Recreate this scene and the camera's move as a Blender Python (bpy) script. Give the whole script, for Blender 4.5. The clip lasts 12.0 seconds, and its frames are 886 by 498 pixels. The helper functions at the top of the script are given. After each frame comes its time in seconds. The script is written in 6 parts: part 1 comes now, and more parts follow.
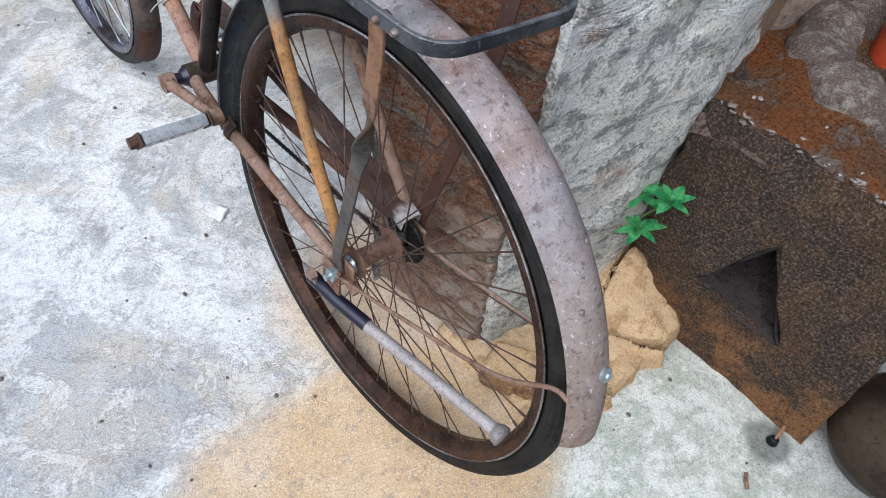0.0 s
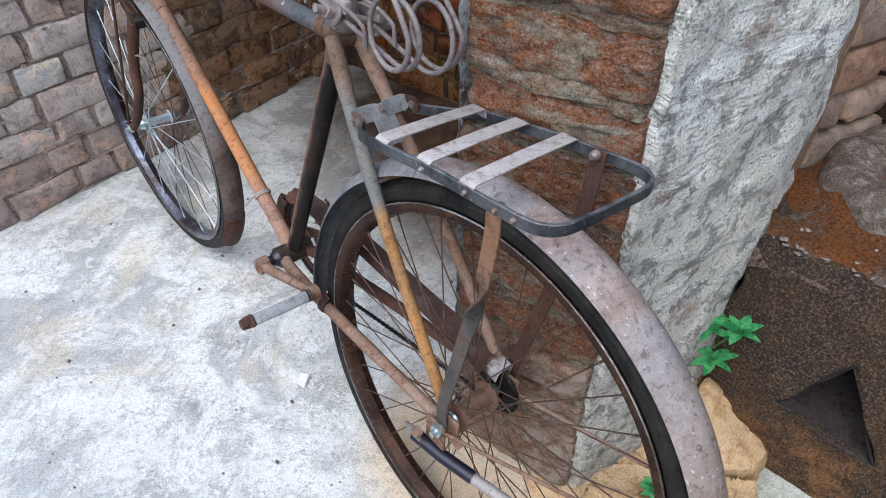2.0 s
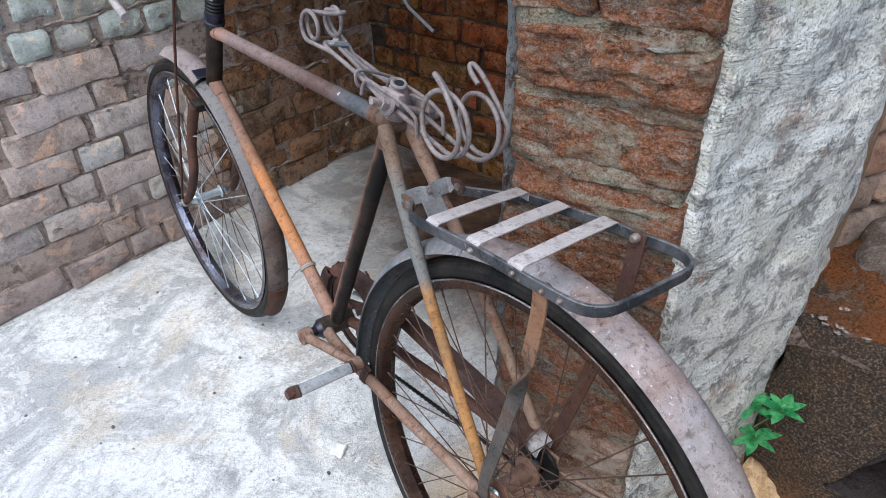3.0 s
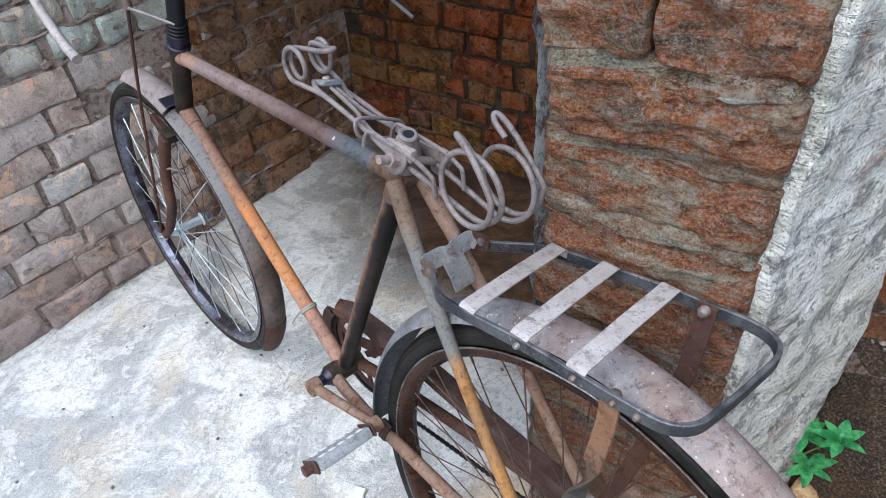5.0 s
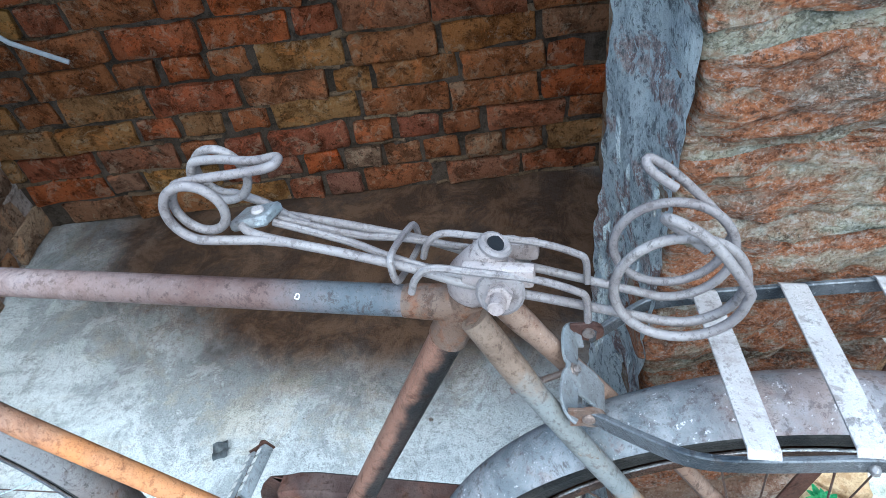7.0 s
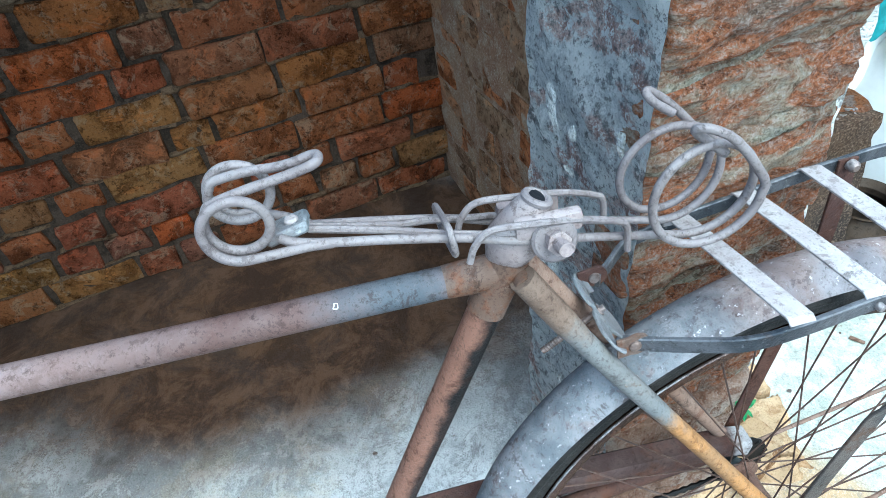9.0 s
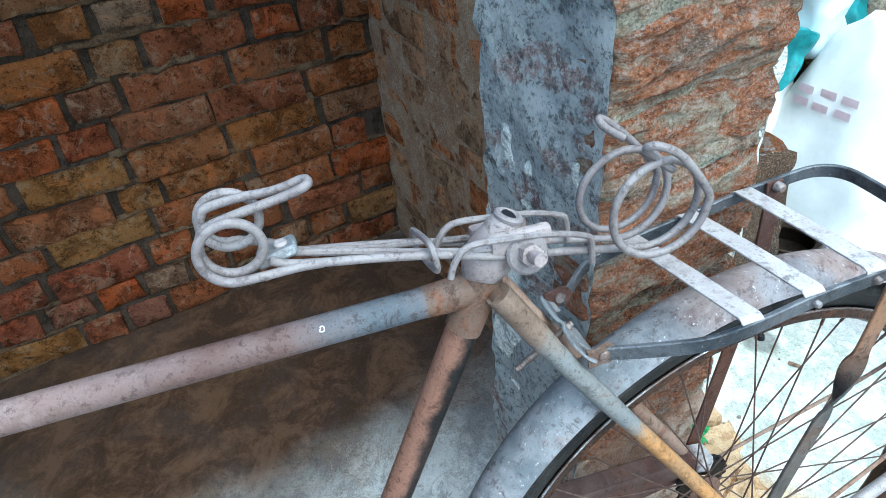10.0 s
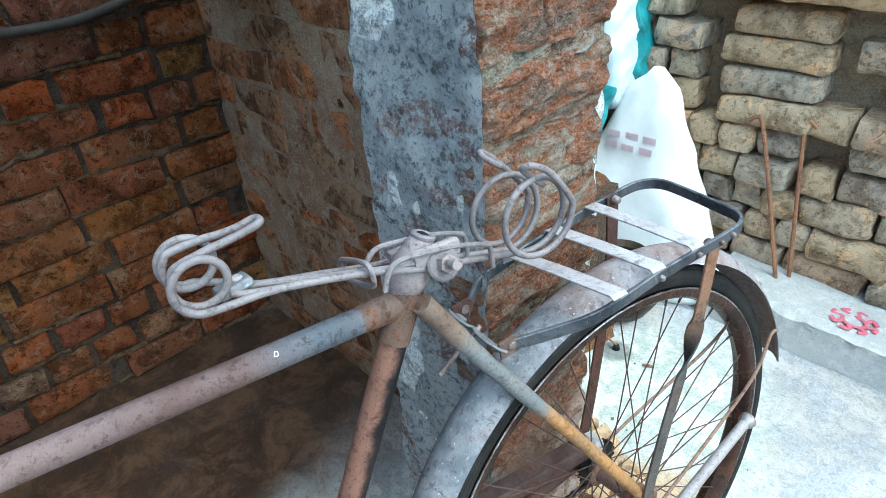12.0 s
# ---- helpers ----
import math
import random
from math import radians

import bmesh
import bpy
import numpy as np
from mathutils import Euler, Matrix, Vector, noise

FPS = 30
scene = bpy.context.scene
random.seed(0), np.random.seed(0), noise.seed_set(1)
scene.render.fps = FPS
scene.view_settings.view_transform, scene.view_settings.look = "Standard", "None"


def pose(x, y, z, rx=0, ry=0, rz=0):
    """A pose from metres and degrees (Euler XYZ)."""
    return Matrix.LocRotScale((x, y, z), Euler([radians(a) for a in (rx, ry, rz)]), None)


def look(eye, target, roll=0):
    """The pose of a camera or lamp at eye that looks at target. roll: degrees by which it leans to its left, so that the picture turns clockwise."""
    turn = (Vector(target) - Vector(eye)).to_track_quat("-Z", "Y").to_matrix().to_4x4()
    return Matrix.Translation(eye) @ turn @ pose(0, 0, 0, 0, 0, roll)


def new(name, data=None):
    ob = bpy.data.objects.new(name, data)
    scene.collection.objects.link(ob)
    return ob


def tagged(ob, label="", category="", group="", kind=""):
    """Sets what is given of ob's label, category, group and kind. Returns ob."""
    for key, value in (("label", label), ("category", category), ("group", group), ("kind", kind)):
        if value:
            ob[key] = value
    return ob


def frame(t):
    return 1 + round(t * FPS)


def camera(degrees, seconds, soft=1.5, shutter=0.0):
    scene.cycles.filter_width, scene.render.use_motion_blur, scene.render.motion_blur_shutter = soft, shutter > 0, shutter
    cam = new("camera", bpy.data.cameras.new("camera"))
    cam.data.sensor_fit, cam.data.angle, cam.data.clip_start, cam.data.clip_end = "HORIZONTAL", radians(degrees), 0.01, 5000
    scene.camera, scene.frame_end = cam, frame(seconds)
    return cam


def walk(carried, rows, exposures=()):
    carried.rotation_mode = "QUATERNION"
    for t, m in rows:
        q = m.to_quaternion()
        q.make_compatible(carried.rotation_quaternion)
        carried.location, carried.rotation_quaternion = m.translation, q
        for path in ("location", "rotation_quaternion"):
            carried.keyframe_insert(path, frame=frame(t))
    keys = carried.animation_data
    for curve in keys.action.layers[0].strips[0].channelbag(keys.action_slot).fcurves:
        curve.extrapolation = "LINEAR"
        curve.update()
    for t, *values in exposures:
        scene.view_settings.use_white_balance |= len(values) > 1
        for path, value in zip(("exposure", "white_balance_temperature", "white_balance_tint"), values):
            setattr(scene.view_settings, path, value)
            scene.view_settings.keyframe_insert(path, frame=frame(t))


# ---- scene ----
cam = camera(69.3, 12.0, 0.45)
EXPOSURES = [(0, 1.06, 5850, 3), (2.0, 1.08, 5900, 3), (3.7, 1.2, 5900, 3), (5.5, 1.26, 5700, 0), (6.3, 1.66, 5150, -6), (7.2, 1.93, 5050, -10), (9.0, 1.95, 5100, -12), (10.5, 1.88, 5200, -12), (12, 1.8, 5250, -12)]
PATH = [
    (0, (-0.281, -0.478, 1.08), (0.557, 0.387, -0.517), 8.4),
    (0.5, (-0.325, -0.463, 1.104), (0.579, 0.48, -0.411), 4.0),
    (1, (-0.343, -0.463, 1.12), (0.59, 0.541, -0.336), 2.4),
    (1.5, (-0.361, -0.459, 1.133), (0.574, 0.635, -0.256), 0.5),
    (2, (-0.378, -0.454, 1.15), (0.583, 0.725, -0.149), -0.5),
    (2.5, (-0.394, -0.454, 1.166), (0.576, 0.801, -0.052), -1.3),
    (3, (-0.409, -0.457, 1.182), (0.567, 0.874, 0.052), -1.7),
    (3.5, (-0.423, -0.46, 1.203), (0.55, 0.942, 0.16), -1.5),
    (5.5, (-0.294, -0.152, 1.228), (0.708, 0.987, -0.075), -8.2),
    (6, (-0.258, 0.025, 1.208), (0.908, 0.963, -0.118), -10.4),
    (6.5, (-0.28, 0.154, 1.202), (1.057, 0.694, -0.184), -10.1),
    (7, (-0.269, 0.188, 1.186), (1.112, 0.603, -0.199), -8.8),
    (9, (-0.306, 0.348, 1.169), (1.164, 0.209, -0.179), -7.7),
    (9.5, (-0.322, 0.376, 1.171), (1.181, 0.076, -0.113), -5.9),
    (10, (-0.342, 0.385, 1.165), (1.208, 0.032, -0.048), -5.6),
    (10.5, (-0.392, 0.384, 1.165), (1.199, -0.074, 0.043), -3.9),
    (11, (-0.442, 0.395, 1.175), (1.18, -0.086, 0.108), -3.1),
    (11.5, (-0.454, 0.419, 1.18), (1.152, -0.183, 0.152), -3.4),
    (12, (-0.413, 0.481, 1.183), (1.065, -0.357, 0.129), -4.0),
]
walk(cam, [(t, look(eye, target, roll)) for t, eye, target, roll in PATH], EXPOSURES)

# ---- world, sun, exposure ----
world = bpy.data.worlds.new("sky")
scene.world = world
world.use_nodes = True
wn = world.node_tree.nodes
wl = world.node_tree.links
sky = wn.new("ShaderNodeTexSky")
sky.sky_type, sky.sun_disc = "NISHITA", False
sky.sun_elevation, sky.sun_rotation = radians(55), radians(250)
sky.air_density, sky.dust_density = 1.0, 3.0
wl.new(sky.outputs[0], wn["Background"].inputs[0])
wn["Background"].inputs[1].default_value = 0.15
sun_data = bpy.data.lights.new("sun", "SUN")
sun_data.energy, sun_data.angle, sun_data.color = 1.3, radians(85), (1.0, 0.97, 0.93)
sun = new("sun", sun_data)
sun.matrix_world = look((-3.3, -1.2, 5.0), (0.0, 0.0, 0.0))


# ---- materials ----
def mat(name, build):
    m = bpy.data.materials.new(name)
    m.use_nodes = True
    build(Nodes(m))
    return m


class Nodes:
    """Short names for the nodes of one material."""

    def __init__(self, m):
        self.t = m.node_tree
        self.bsdf = m.node_tree.nodes["Principled BSDF"]
        self.co = self.t.nodes.new("ShaderNodeTexCoord").outputs["Object"]

    def link(self, a, b):
        self.t.links.new(a, b)

    def put(self, sock, v):
        if isinstance(v, bpy.types.NodeSocket):
            self.link(v, sock)
        elif isinstance(v, (int, float)):
            sock.default_value = v
        else:
            sock.default_value = (*v, 1.0) if len(v) == 3 and sock.type == "RGBA" else v

    def scaled(self, s, shift=None):
        n = self.t.nodes.new("ShaderNodeMapping")
        self.link(self.co, n.inputs["Vector"])
        n.inputs["Scale"].default_value = s if not isinstance(s, (int, float)) else (s, s, s)
        if shift is not None:
            self.put(n.inputs["Location"], shift)
        return n.outputs[0]

    def noise(self, scale, detail=4.0, rough=0.6, vec=None, distort=0.0):
        n = self.t.nodes.new("ShaderNodeTexNoise")
        self.link(vec if vec is not None else self.co, n.inputs["Vector"])
        for k, v in (("Scale", scale), ("Detail", detail), ("Roughness", rough), ("Distortion", distort)):
            n.inputs[k].default_value = v
        return n.outputs["Fac"]

    def cells(self, scale, feature="F1", vec=None):
        n = self.t.nodes.new("ShaderNodeTexVoronoi")
        n.feature = feature
        self.link(vec if vec is not None else self.co, n.inputs["Vector"])
        n.inputs["Scale"].default_value = scale
        return n.outputs["Distance"]

    def ramp(self, fac, lo, hi):
        n = self.t.nodes.new("ShaderNodeMapRange")
        n.interpolation_type = "SMOOTHSTEP"
        self.link(fac, n.inputs["Value"])
        n.inputs["From Min"].default_value, n.inputs["From Max"].default_value = lo, hi
        return n.outputs["Result"]

    def mix(self, fac, a, b, blend="MIX"):
        n = self.t.nodes.new("ShaderNodeMix")
        n.data_type, n.blend_type = "RGBA", blend
        self.put(n.inputs[0], fac)
        self.put(n.inputs[6], a)
        self.put(n.inputs[7], b)
        return n.outputs[2]

    def math(self, op, a, b=0.0, clamp=False):
        n = self.t.nodes.new("ShaderNodeMath")
        n.operation, n.use_clamp = op, clamp
        self.put(n.inputs[0], a)
        self.put(n.inputs[1], b)
        return n.outputs[0]

    def random(self):
        return self.t.nodes.new("ShaderNodeObjectInfo").outputs["Random"]

    def steps(self, fac, colours):
        """A colour ramp with evenly spaced colours."""
        n = self.t.nodes.new("ShaderNodeValToRGB")
        self.link(fac, n.inputs[0])
        e = n.color_ramp.elements
        while len(e) < len(colours):
            e.new(0.5)
        for i, c in enumerate(colours):
            e[i].position, e[i].color = i / (len(colours) - 1), (*c, 1)
        return n.outputs[0]

    def spot(self, x, y, rx, ry, soft=0.5, wobble=0.0, scale=6.0):
        """1 inside an uneven oval round (x, y) of the floor, 0 outside."""
        n = self.t.nodes.new("ShaderNodeSeparateXYZ")
        self.link(self.co, n.inputs[0])
        w = self.math("MULTIPLY", self.math("SUBTRACT", self.noise(scale, 5), 0.5), wobble)
        dx = self.math("POWER", self.math("DIVIDE", self.math("SUBTRACT", n.outputs[0], x), rx), 2.0)
        dy = self.math("POWER", self.math("DIVIDE", self.math("SUBTRACT", n.outputs[1], y), ry), 2.0)
        d = self.math("ADD", self.math("SQRT", self.math("ADD", dx, dy)), w)
        n2 = self.t.nodes.new("ShaderNodeMapRange")
        n2.interpolation_type = "SMOOTHSTEP"
        self.link(d, n2.inputs["Value"])
        for k, v in (("From Min", 1.0 - soft), ("From Max", 1.0 + soft), ("To Min", 1.0), ("To Max", 0.0)):
            n2.inputs[k].default_value = v
        return n2.outputs[0]

    def done(self, colour, rough=0.8, metal=0.0, bump=None, depth=0.003, strength=1.0, spec=0.3):
        self.put(self.bsdf.inputs["Base Color"], colour)
        self.put(self.bsdf.inputs["Roughness"], rough)
        self.put(self.bsdf.inputs["Metallic"], metal)
        self.put(self.bsdf.inputs["Specular IOR Level"], spec)
        if bump is not None:
            b = self.t.nodes.new("ShaderNodeBump")
            b.inputs["Strength"].default_value, b.inputs["Distance"].default_value = strength, depth
            self.link(bump, b.inputs["Height"])
            self.link(b.outputs[0], self.bsdf.inputs["Normal"])


def rusty(base, other, rust=(0.22, 0.075, 0.025), amount=0.5, dust=(0.42, 0.36, 0.34), dusty=0.5, rough=0.65, metal=0.0, seed=0.0, zones=(), specks=0.35):
    """Old paint with rust blooms, scratches and pale dust that lightens upward faces.
    zones: (axis, from, to, softness, colour, amount) of stretches of another colour along the part, the seat tube's lit
    front among them."""

    def build(n):
        v = n.scaled(1.0, (seed, seed * 1.7, seed * 0.6))
        big = n.noise(9, 5, 0.65, v)
        fine = n.noise(95, 5, 0.75, v)
        tiny = n.noise(480, 3, 0.75, v)
        c = n.mix(n.ramp(big, 0.42, 0.58), base, other)
        for axis, lo, hi, soft, colour, much in zones:
            x = n.t.nodes.new("ShaderNodeSeparateXYZ")
            n.link(n.co, x.inputs[0])
            way = {"x": (1, 0, 0), "y": (0, 1, 0), "z": (0, 0, 1)}.get(axis, axis)
            y = n.math("MULTIPLY", n.math("SUBTRACT", n.noise(26, 6, 0.75, v), 0.5), min(0.1, soft * 5))
            for k in range(3):
                if way[k]:
                    y = n.math("ADD", y, n.math("MULTIPLY", x.outputs[k], way[k]))
            f = n.math("MULTIPLY", n.ramp(y, lo - soft, lo + soft), n.ramp(y, hi + soft, hi - soft))
            c = n.mix(n.math("MULTIPLY", f, much), c, colour)
        blooms = n.ramp(n.math("ADD", n.math("MULTIPLY", n.noise(22, 6, 0.7, v), 0.7), n.math("MULTIPLY", fine, 0.3)), 0.62 - 0.25 * amount, 0.72 - 0.25 * amount)
        c = n.mix(n.math("MULTIPLY", blooms, min(1.0, amount * 1.1)), c, n.mix(fine, rust, [k * 0.4 for k in rust]))
        # dust thickens on upward faces, which also paints tops light and undersides dark
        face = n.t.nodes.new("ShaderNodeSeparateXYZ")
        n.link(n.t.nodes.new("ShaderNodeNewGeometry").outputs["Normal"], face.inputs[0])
        dust_toplight = n.math("ADD", n.math("MULTIPLY", n.ramp(face.outputs[2], -0.1, 0.9), 0.9), 0.35)
        c = n.mix(n.math("MULTIPLY", n.math("MULTIPLY", n.ramp(n.noise(30, 6, 0.7, v), 0.32, 0.68), dust_toplight), dusty, True), c, [k * 0.8 for k in dust])
        # scuffs down to the dark metal, and pits
        scuff = n.ramp(n.noise(30, 8, 0.85, v, 0.6), 0.58, 0.64)
        c = n.mix(n.math("MULTIPLY", scuff, 0.65), c, [k * 0.25 for k in base])
        c = n.mix(n.math("MULTIPLY", n.ramp(n.noise(13, 7, 0.8, v, 0.8), 0.52, 0.62), 0.4), c, n.mix(1.0, c, (0.45, 0.4, 0.38), "MULTIPLY"))
        c = n.mix(n.math("MULTIPLY", n.ramp(fine, 0.54, 0.63), 0.5), c, n.mix(1.0, c, (0.3, 0.26, 0.24), "MULTIPLY"))
        c = n.mix(n.math("MULTIPLY", n.ramp(n.noise(240, 4, 0.8, v), 0.54, 0.62), 0.45), c, n.mix(1.0, c, (0.35, 0.3, 0.28), "MULTIPLY"))
        c = n.mix(n.math("MULTIPLY", n.ramp(n.noise(170, 4, 0.7, v), 0.62, 0.68), specks), c, [min(0.8, k * 1.3) for k in dust])
        n.done(c, n.math("ADD", n.math("MULTIPLY", blooms, 0.25), rough - 0.1), metal, n.math("ADD", n.math("MULTIPLY", fine, 0.6), n.math("MULTIPLY", tiny, 0.4)), 0.002, 1.0, 0.08)

    return build


def brickish(colours, mortar=(0.3, 0.27, 0.24), moss=0.0, pale=0.3, depth=0.014, pits=0.75):
    """A weathered clay brick; each takes its own tone."""

    def build(n):
        r = n.random()
        off = n.t.nodes.new("ShaderNodeCombineXYZ")
        n.link(n.math("MULTIPLY", r, 37.0), off.inputs[0])
        n.link(n.math("MULTIPLY", r, 91.0), off.inputs[1])
        v = n.scaled(1.0, off.outputs[0])
        tone = n.steps(n.math("FRACT", n.math("MULTIPLY", r, 7.31)), colours)
        big = n.noise(13, 6, 0.7, v, 0.5)
        fine = n.noise(60, 6, 0.8, v)
        grit = n.noise(300, 3, 0.75, v)
        c = n.mix(n.math("MULTIPLY", n.ramp(big, 0.44, 0.6), 0.25 + pits), tone, n.mix(1.0, tone, (0.44, 0.4, 0.38), "MULTIPLY"))
        c = n.mix(n.math("MULTIPLY", n.ramp(n.noise(9, 7, 0.75, v, 0.9), 0.54, 0.6), 0.6), c, n.mix(1.0, tone, (1.6, 1.3, 1.05), "MULTIPLY"))
        c = n.mix(n.math("MULTIPLY", n.ramp(n.noise(20, 8, 0.8, v, 0.7), 0.53, 0.6), pale), c, mortar)
        c = n.mix(n.math("MULTIPLY", n.ramp(fine, 0.54, 0.6), pits), c, n.mix(1.0, c, (0.2, 0.17, 0.155), "MULTIPLY"))
        if moss:
            c = n.mix(n.math("MULTIPLY", n.ramp(n.noise(11, 7, 0.75, v), 0.5, 0.62), moss), c, (0.13, 0.14, 0.1))
        c = n.mix(n.math("MULTIPLY", n.ramp(grit, 0.55, 0.65), 0.25), c, n.mix(0.5, tone, mortar))
        c = n.mix(n.math("MULTIPLY", n.ramp(grit, 0.46, 0.38), 0.35), c, n.mix(1.0, c, (0.25, 0.2, 0.18), "MULTIPLY"))
        h = n.math("ADD", n.math("ADD", n.math("MULTIPLY", big, 1.3), n.math("MULTIPLY", fine, 0.9)), n.math("MULTIPLY", grit, 0.2))
        n.done(c, 0.97, 0.0, h, depth, 1.0, 0.04)

    return build


def strata(colours, thin=1.0, depth=0.02):
    """Brick or bedding worn back in thin level layers of several colours."""

    def build(n):
        off = n.t.nodes.new("ShaderNodeCombineXYZ")
        n.link(n.math("MULTIPLY", n.random(), 41.0), off.inputs[0])
        n.link(n.math("MULTIPLY", n.random(), 73.0), off.inputs[2])
        layer = n.noise(1.0, 8, 0.74, n.scaled((11, 11, 34 * thin), off.outputs[0]), 0.5)
        patch = n.noise(9, 6, 0.7, n.scaled((1, 1, 1.6), off.outputs[0]), 0.4)
        fine = n.noise(75, 7, 0.82, n.scaled((1, 1, 1.5), off.outputs[0]))
        grit = n.noise(330, 4, 0.8)
        f = n.math("ADD", n.math("MULTIPLY", layer, 0.6), n.math("MULTIPLY", patch, 0.4))
        wide = n.t.nodes.new("ShaderNodeMapRange")
        n.link(f, wide.inputs["Value"])
        wide.inputs["From Min"].default_value, wide.inputs["From Max"].default_value = 0.34, 0.66
        c = n.steps(wide.outputs[0], colours)
        c = n.mix(n.math("MULTIPLY", n.ramp(fine, 0.53, 0.6), 0.65), c, n.mix(1.0, c, (0.3, 0.26, 0.24), "MULTIPLY"))
        c = n.mix(n.math("MULTIPLY", n.ramp(fine, 0.47, 0.4), 0.4), c, (0.55, 0.5, 0.46))
        c = n.mix(n.math("MULTIPLY", n.ramp(grit, 0.54, 0.62), 0.35), c, (0.6, 0.56, 0.52))
        c = n.mix(n.math("MULTIPLY", n.ramp(grit, 0.47, 0.39), 0.5), c, n.mix(1.0, c, (0.2, 0.18, 0.16), "MULTIPLY"))
        # thin dark clefts between the layers
        cleft = n.math("SUBTRACT", 1.0, n.ramp(n.math("ABSOLUTE", n.math("SUBTRACT", layer, 0.47)), 0.0, 0.014))
        c = n.mix(n.math("MULTIPLY", cleft, 0.7), c, (0.035, 0.024, 0.018))
        h = n.math("SUBTRACT", n.math("ADD", n.math("ADD", n.math("MULTIPLY", layer, 1.2), n.math("MULTIPLY", fine, 0.9)), n.math("MULTIPLY", grit, 0.2)), n.math("MULTIPLY", cleft, 0.3))
        n.done(c, 0.97, 0.0, h, depth, 1.0, 0.05)

    return build


def earthy(c1, c2, c3, scale=1.0, depth=0.006, grit_colour=(0.6, 0.57, 0.5), grit=0.3):
    """Mortar, mud or rough plaster in three tones."""

    def build(n):
        a = n.noise(5 * scale, 6, 0.7)
        b = n.noise(26 * scale, 6, 0.75)
        g = n.noise(240 * scale, 3, 0.7)
        c = n.mix(n.ramp(a, 0.38, 0.62), c1, c2)
        c = n.mix(n.math("MULTIPLY", n.ramp(b, 0.48, 0.6), 0.8), c, c3)
        c = n.mix(n.math("MULTIPLY", n.ramp(g, 0.54, 0.66), grit), c, grit_colour)
        c = n.mix(n.math("MULTIPLY", n.ramp(g, 0.46, 0.36), 0.4), c, n.mix(1.0, c, (0.3, 0.26, 0.22), "MULTIPLY"))
        h = n.math("ADD", n.math("ADD", n.math("MULTIPLY", a, 0.8), b), n.math("MULTIPLY", g, 0.3))
        n.done(c, 0.96, 0.0, h, depth * 2.0, 1.0, 0.05)

    return build


def plain(colour, rough=0.5, metal=0.0, spec=0.25, vary=0.25, scale=60):
    def build(n):
        f = n.noise(scale, 5, 0.7)
        g = n.noise(scale * 6, 3, 0.7)
        c = n.mix(n.ramp(f, 0.35, 0.7), colour, [k * (1 - vary) for k in colour])
        n.done(c, n.math("ADD", n.math("MULTIPLY", f, 0.25), rough - 0.12), metal, g, 0.0006, 0.5, spec)

    return build


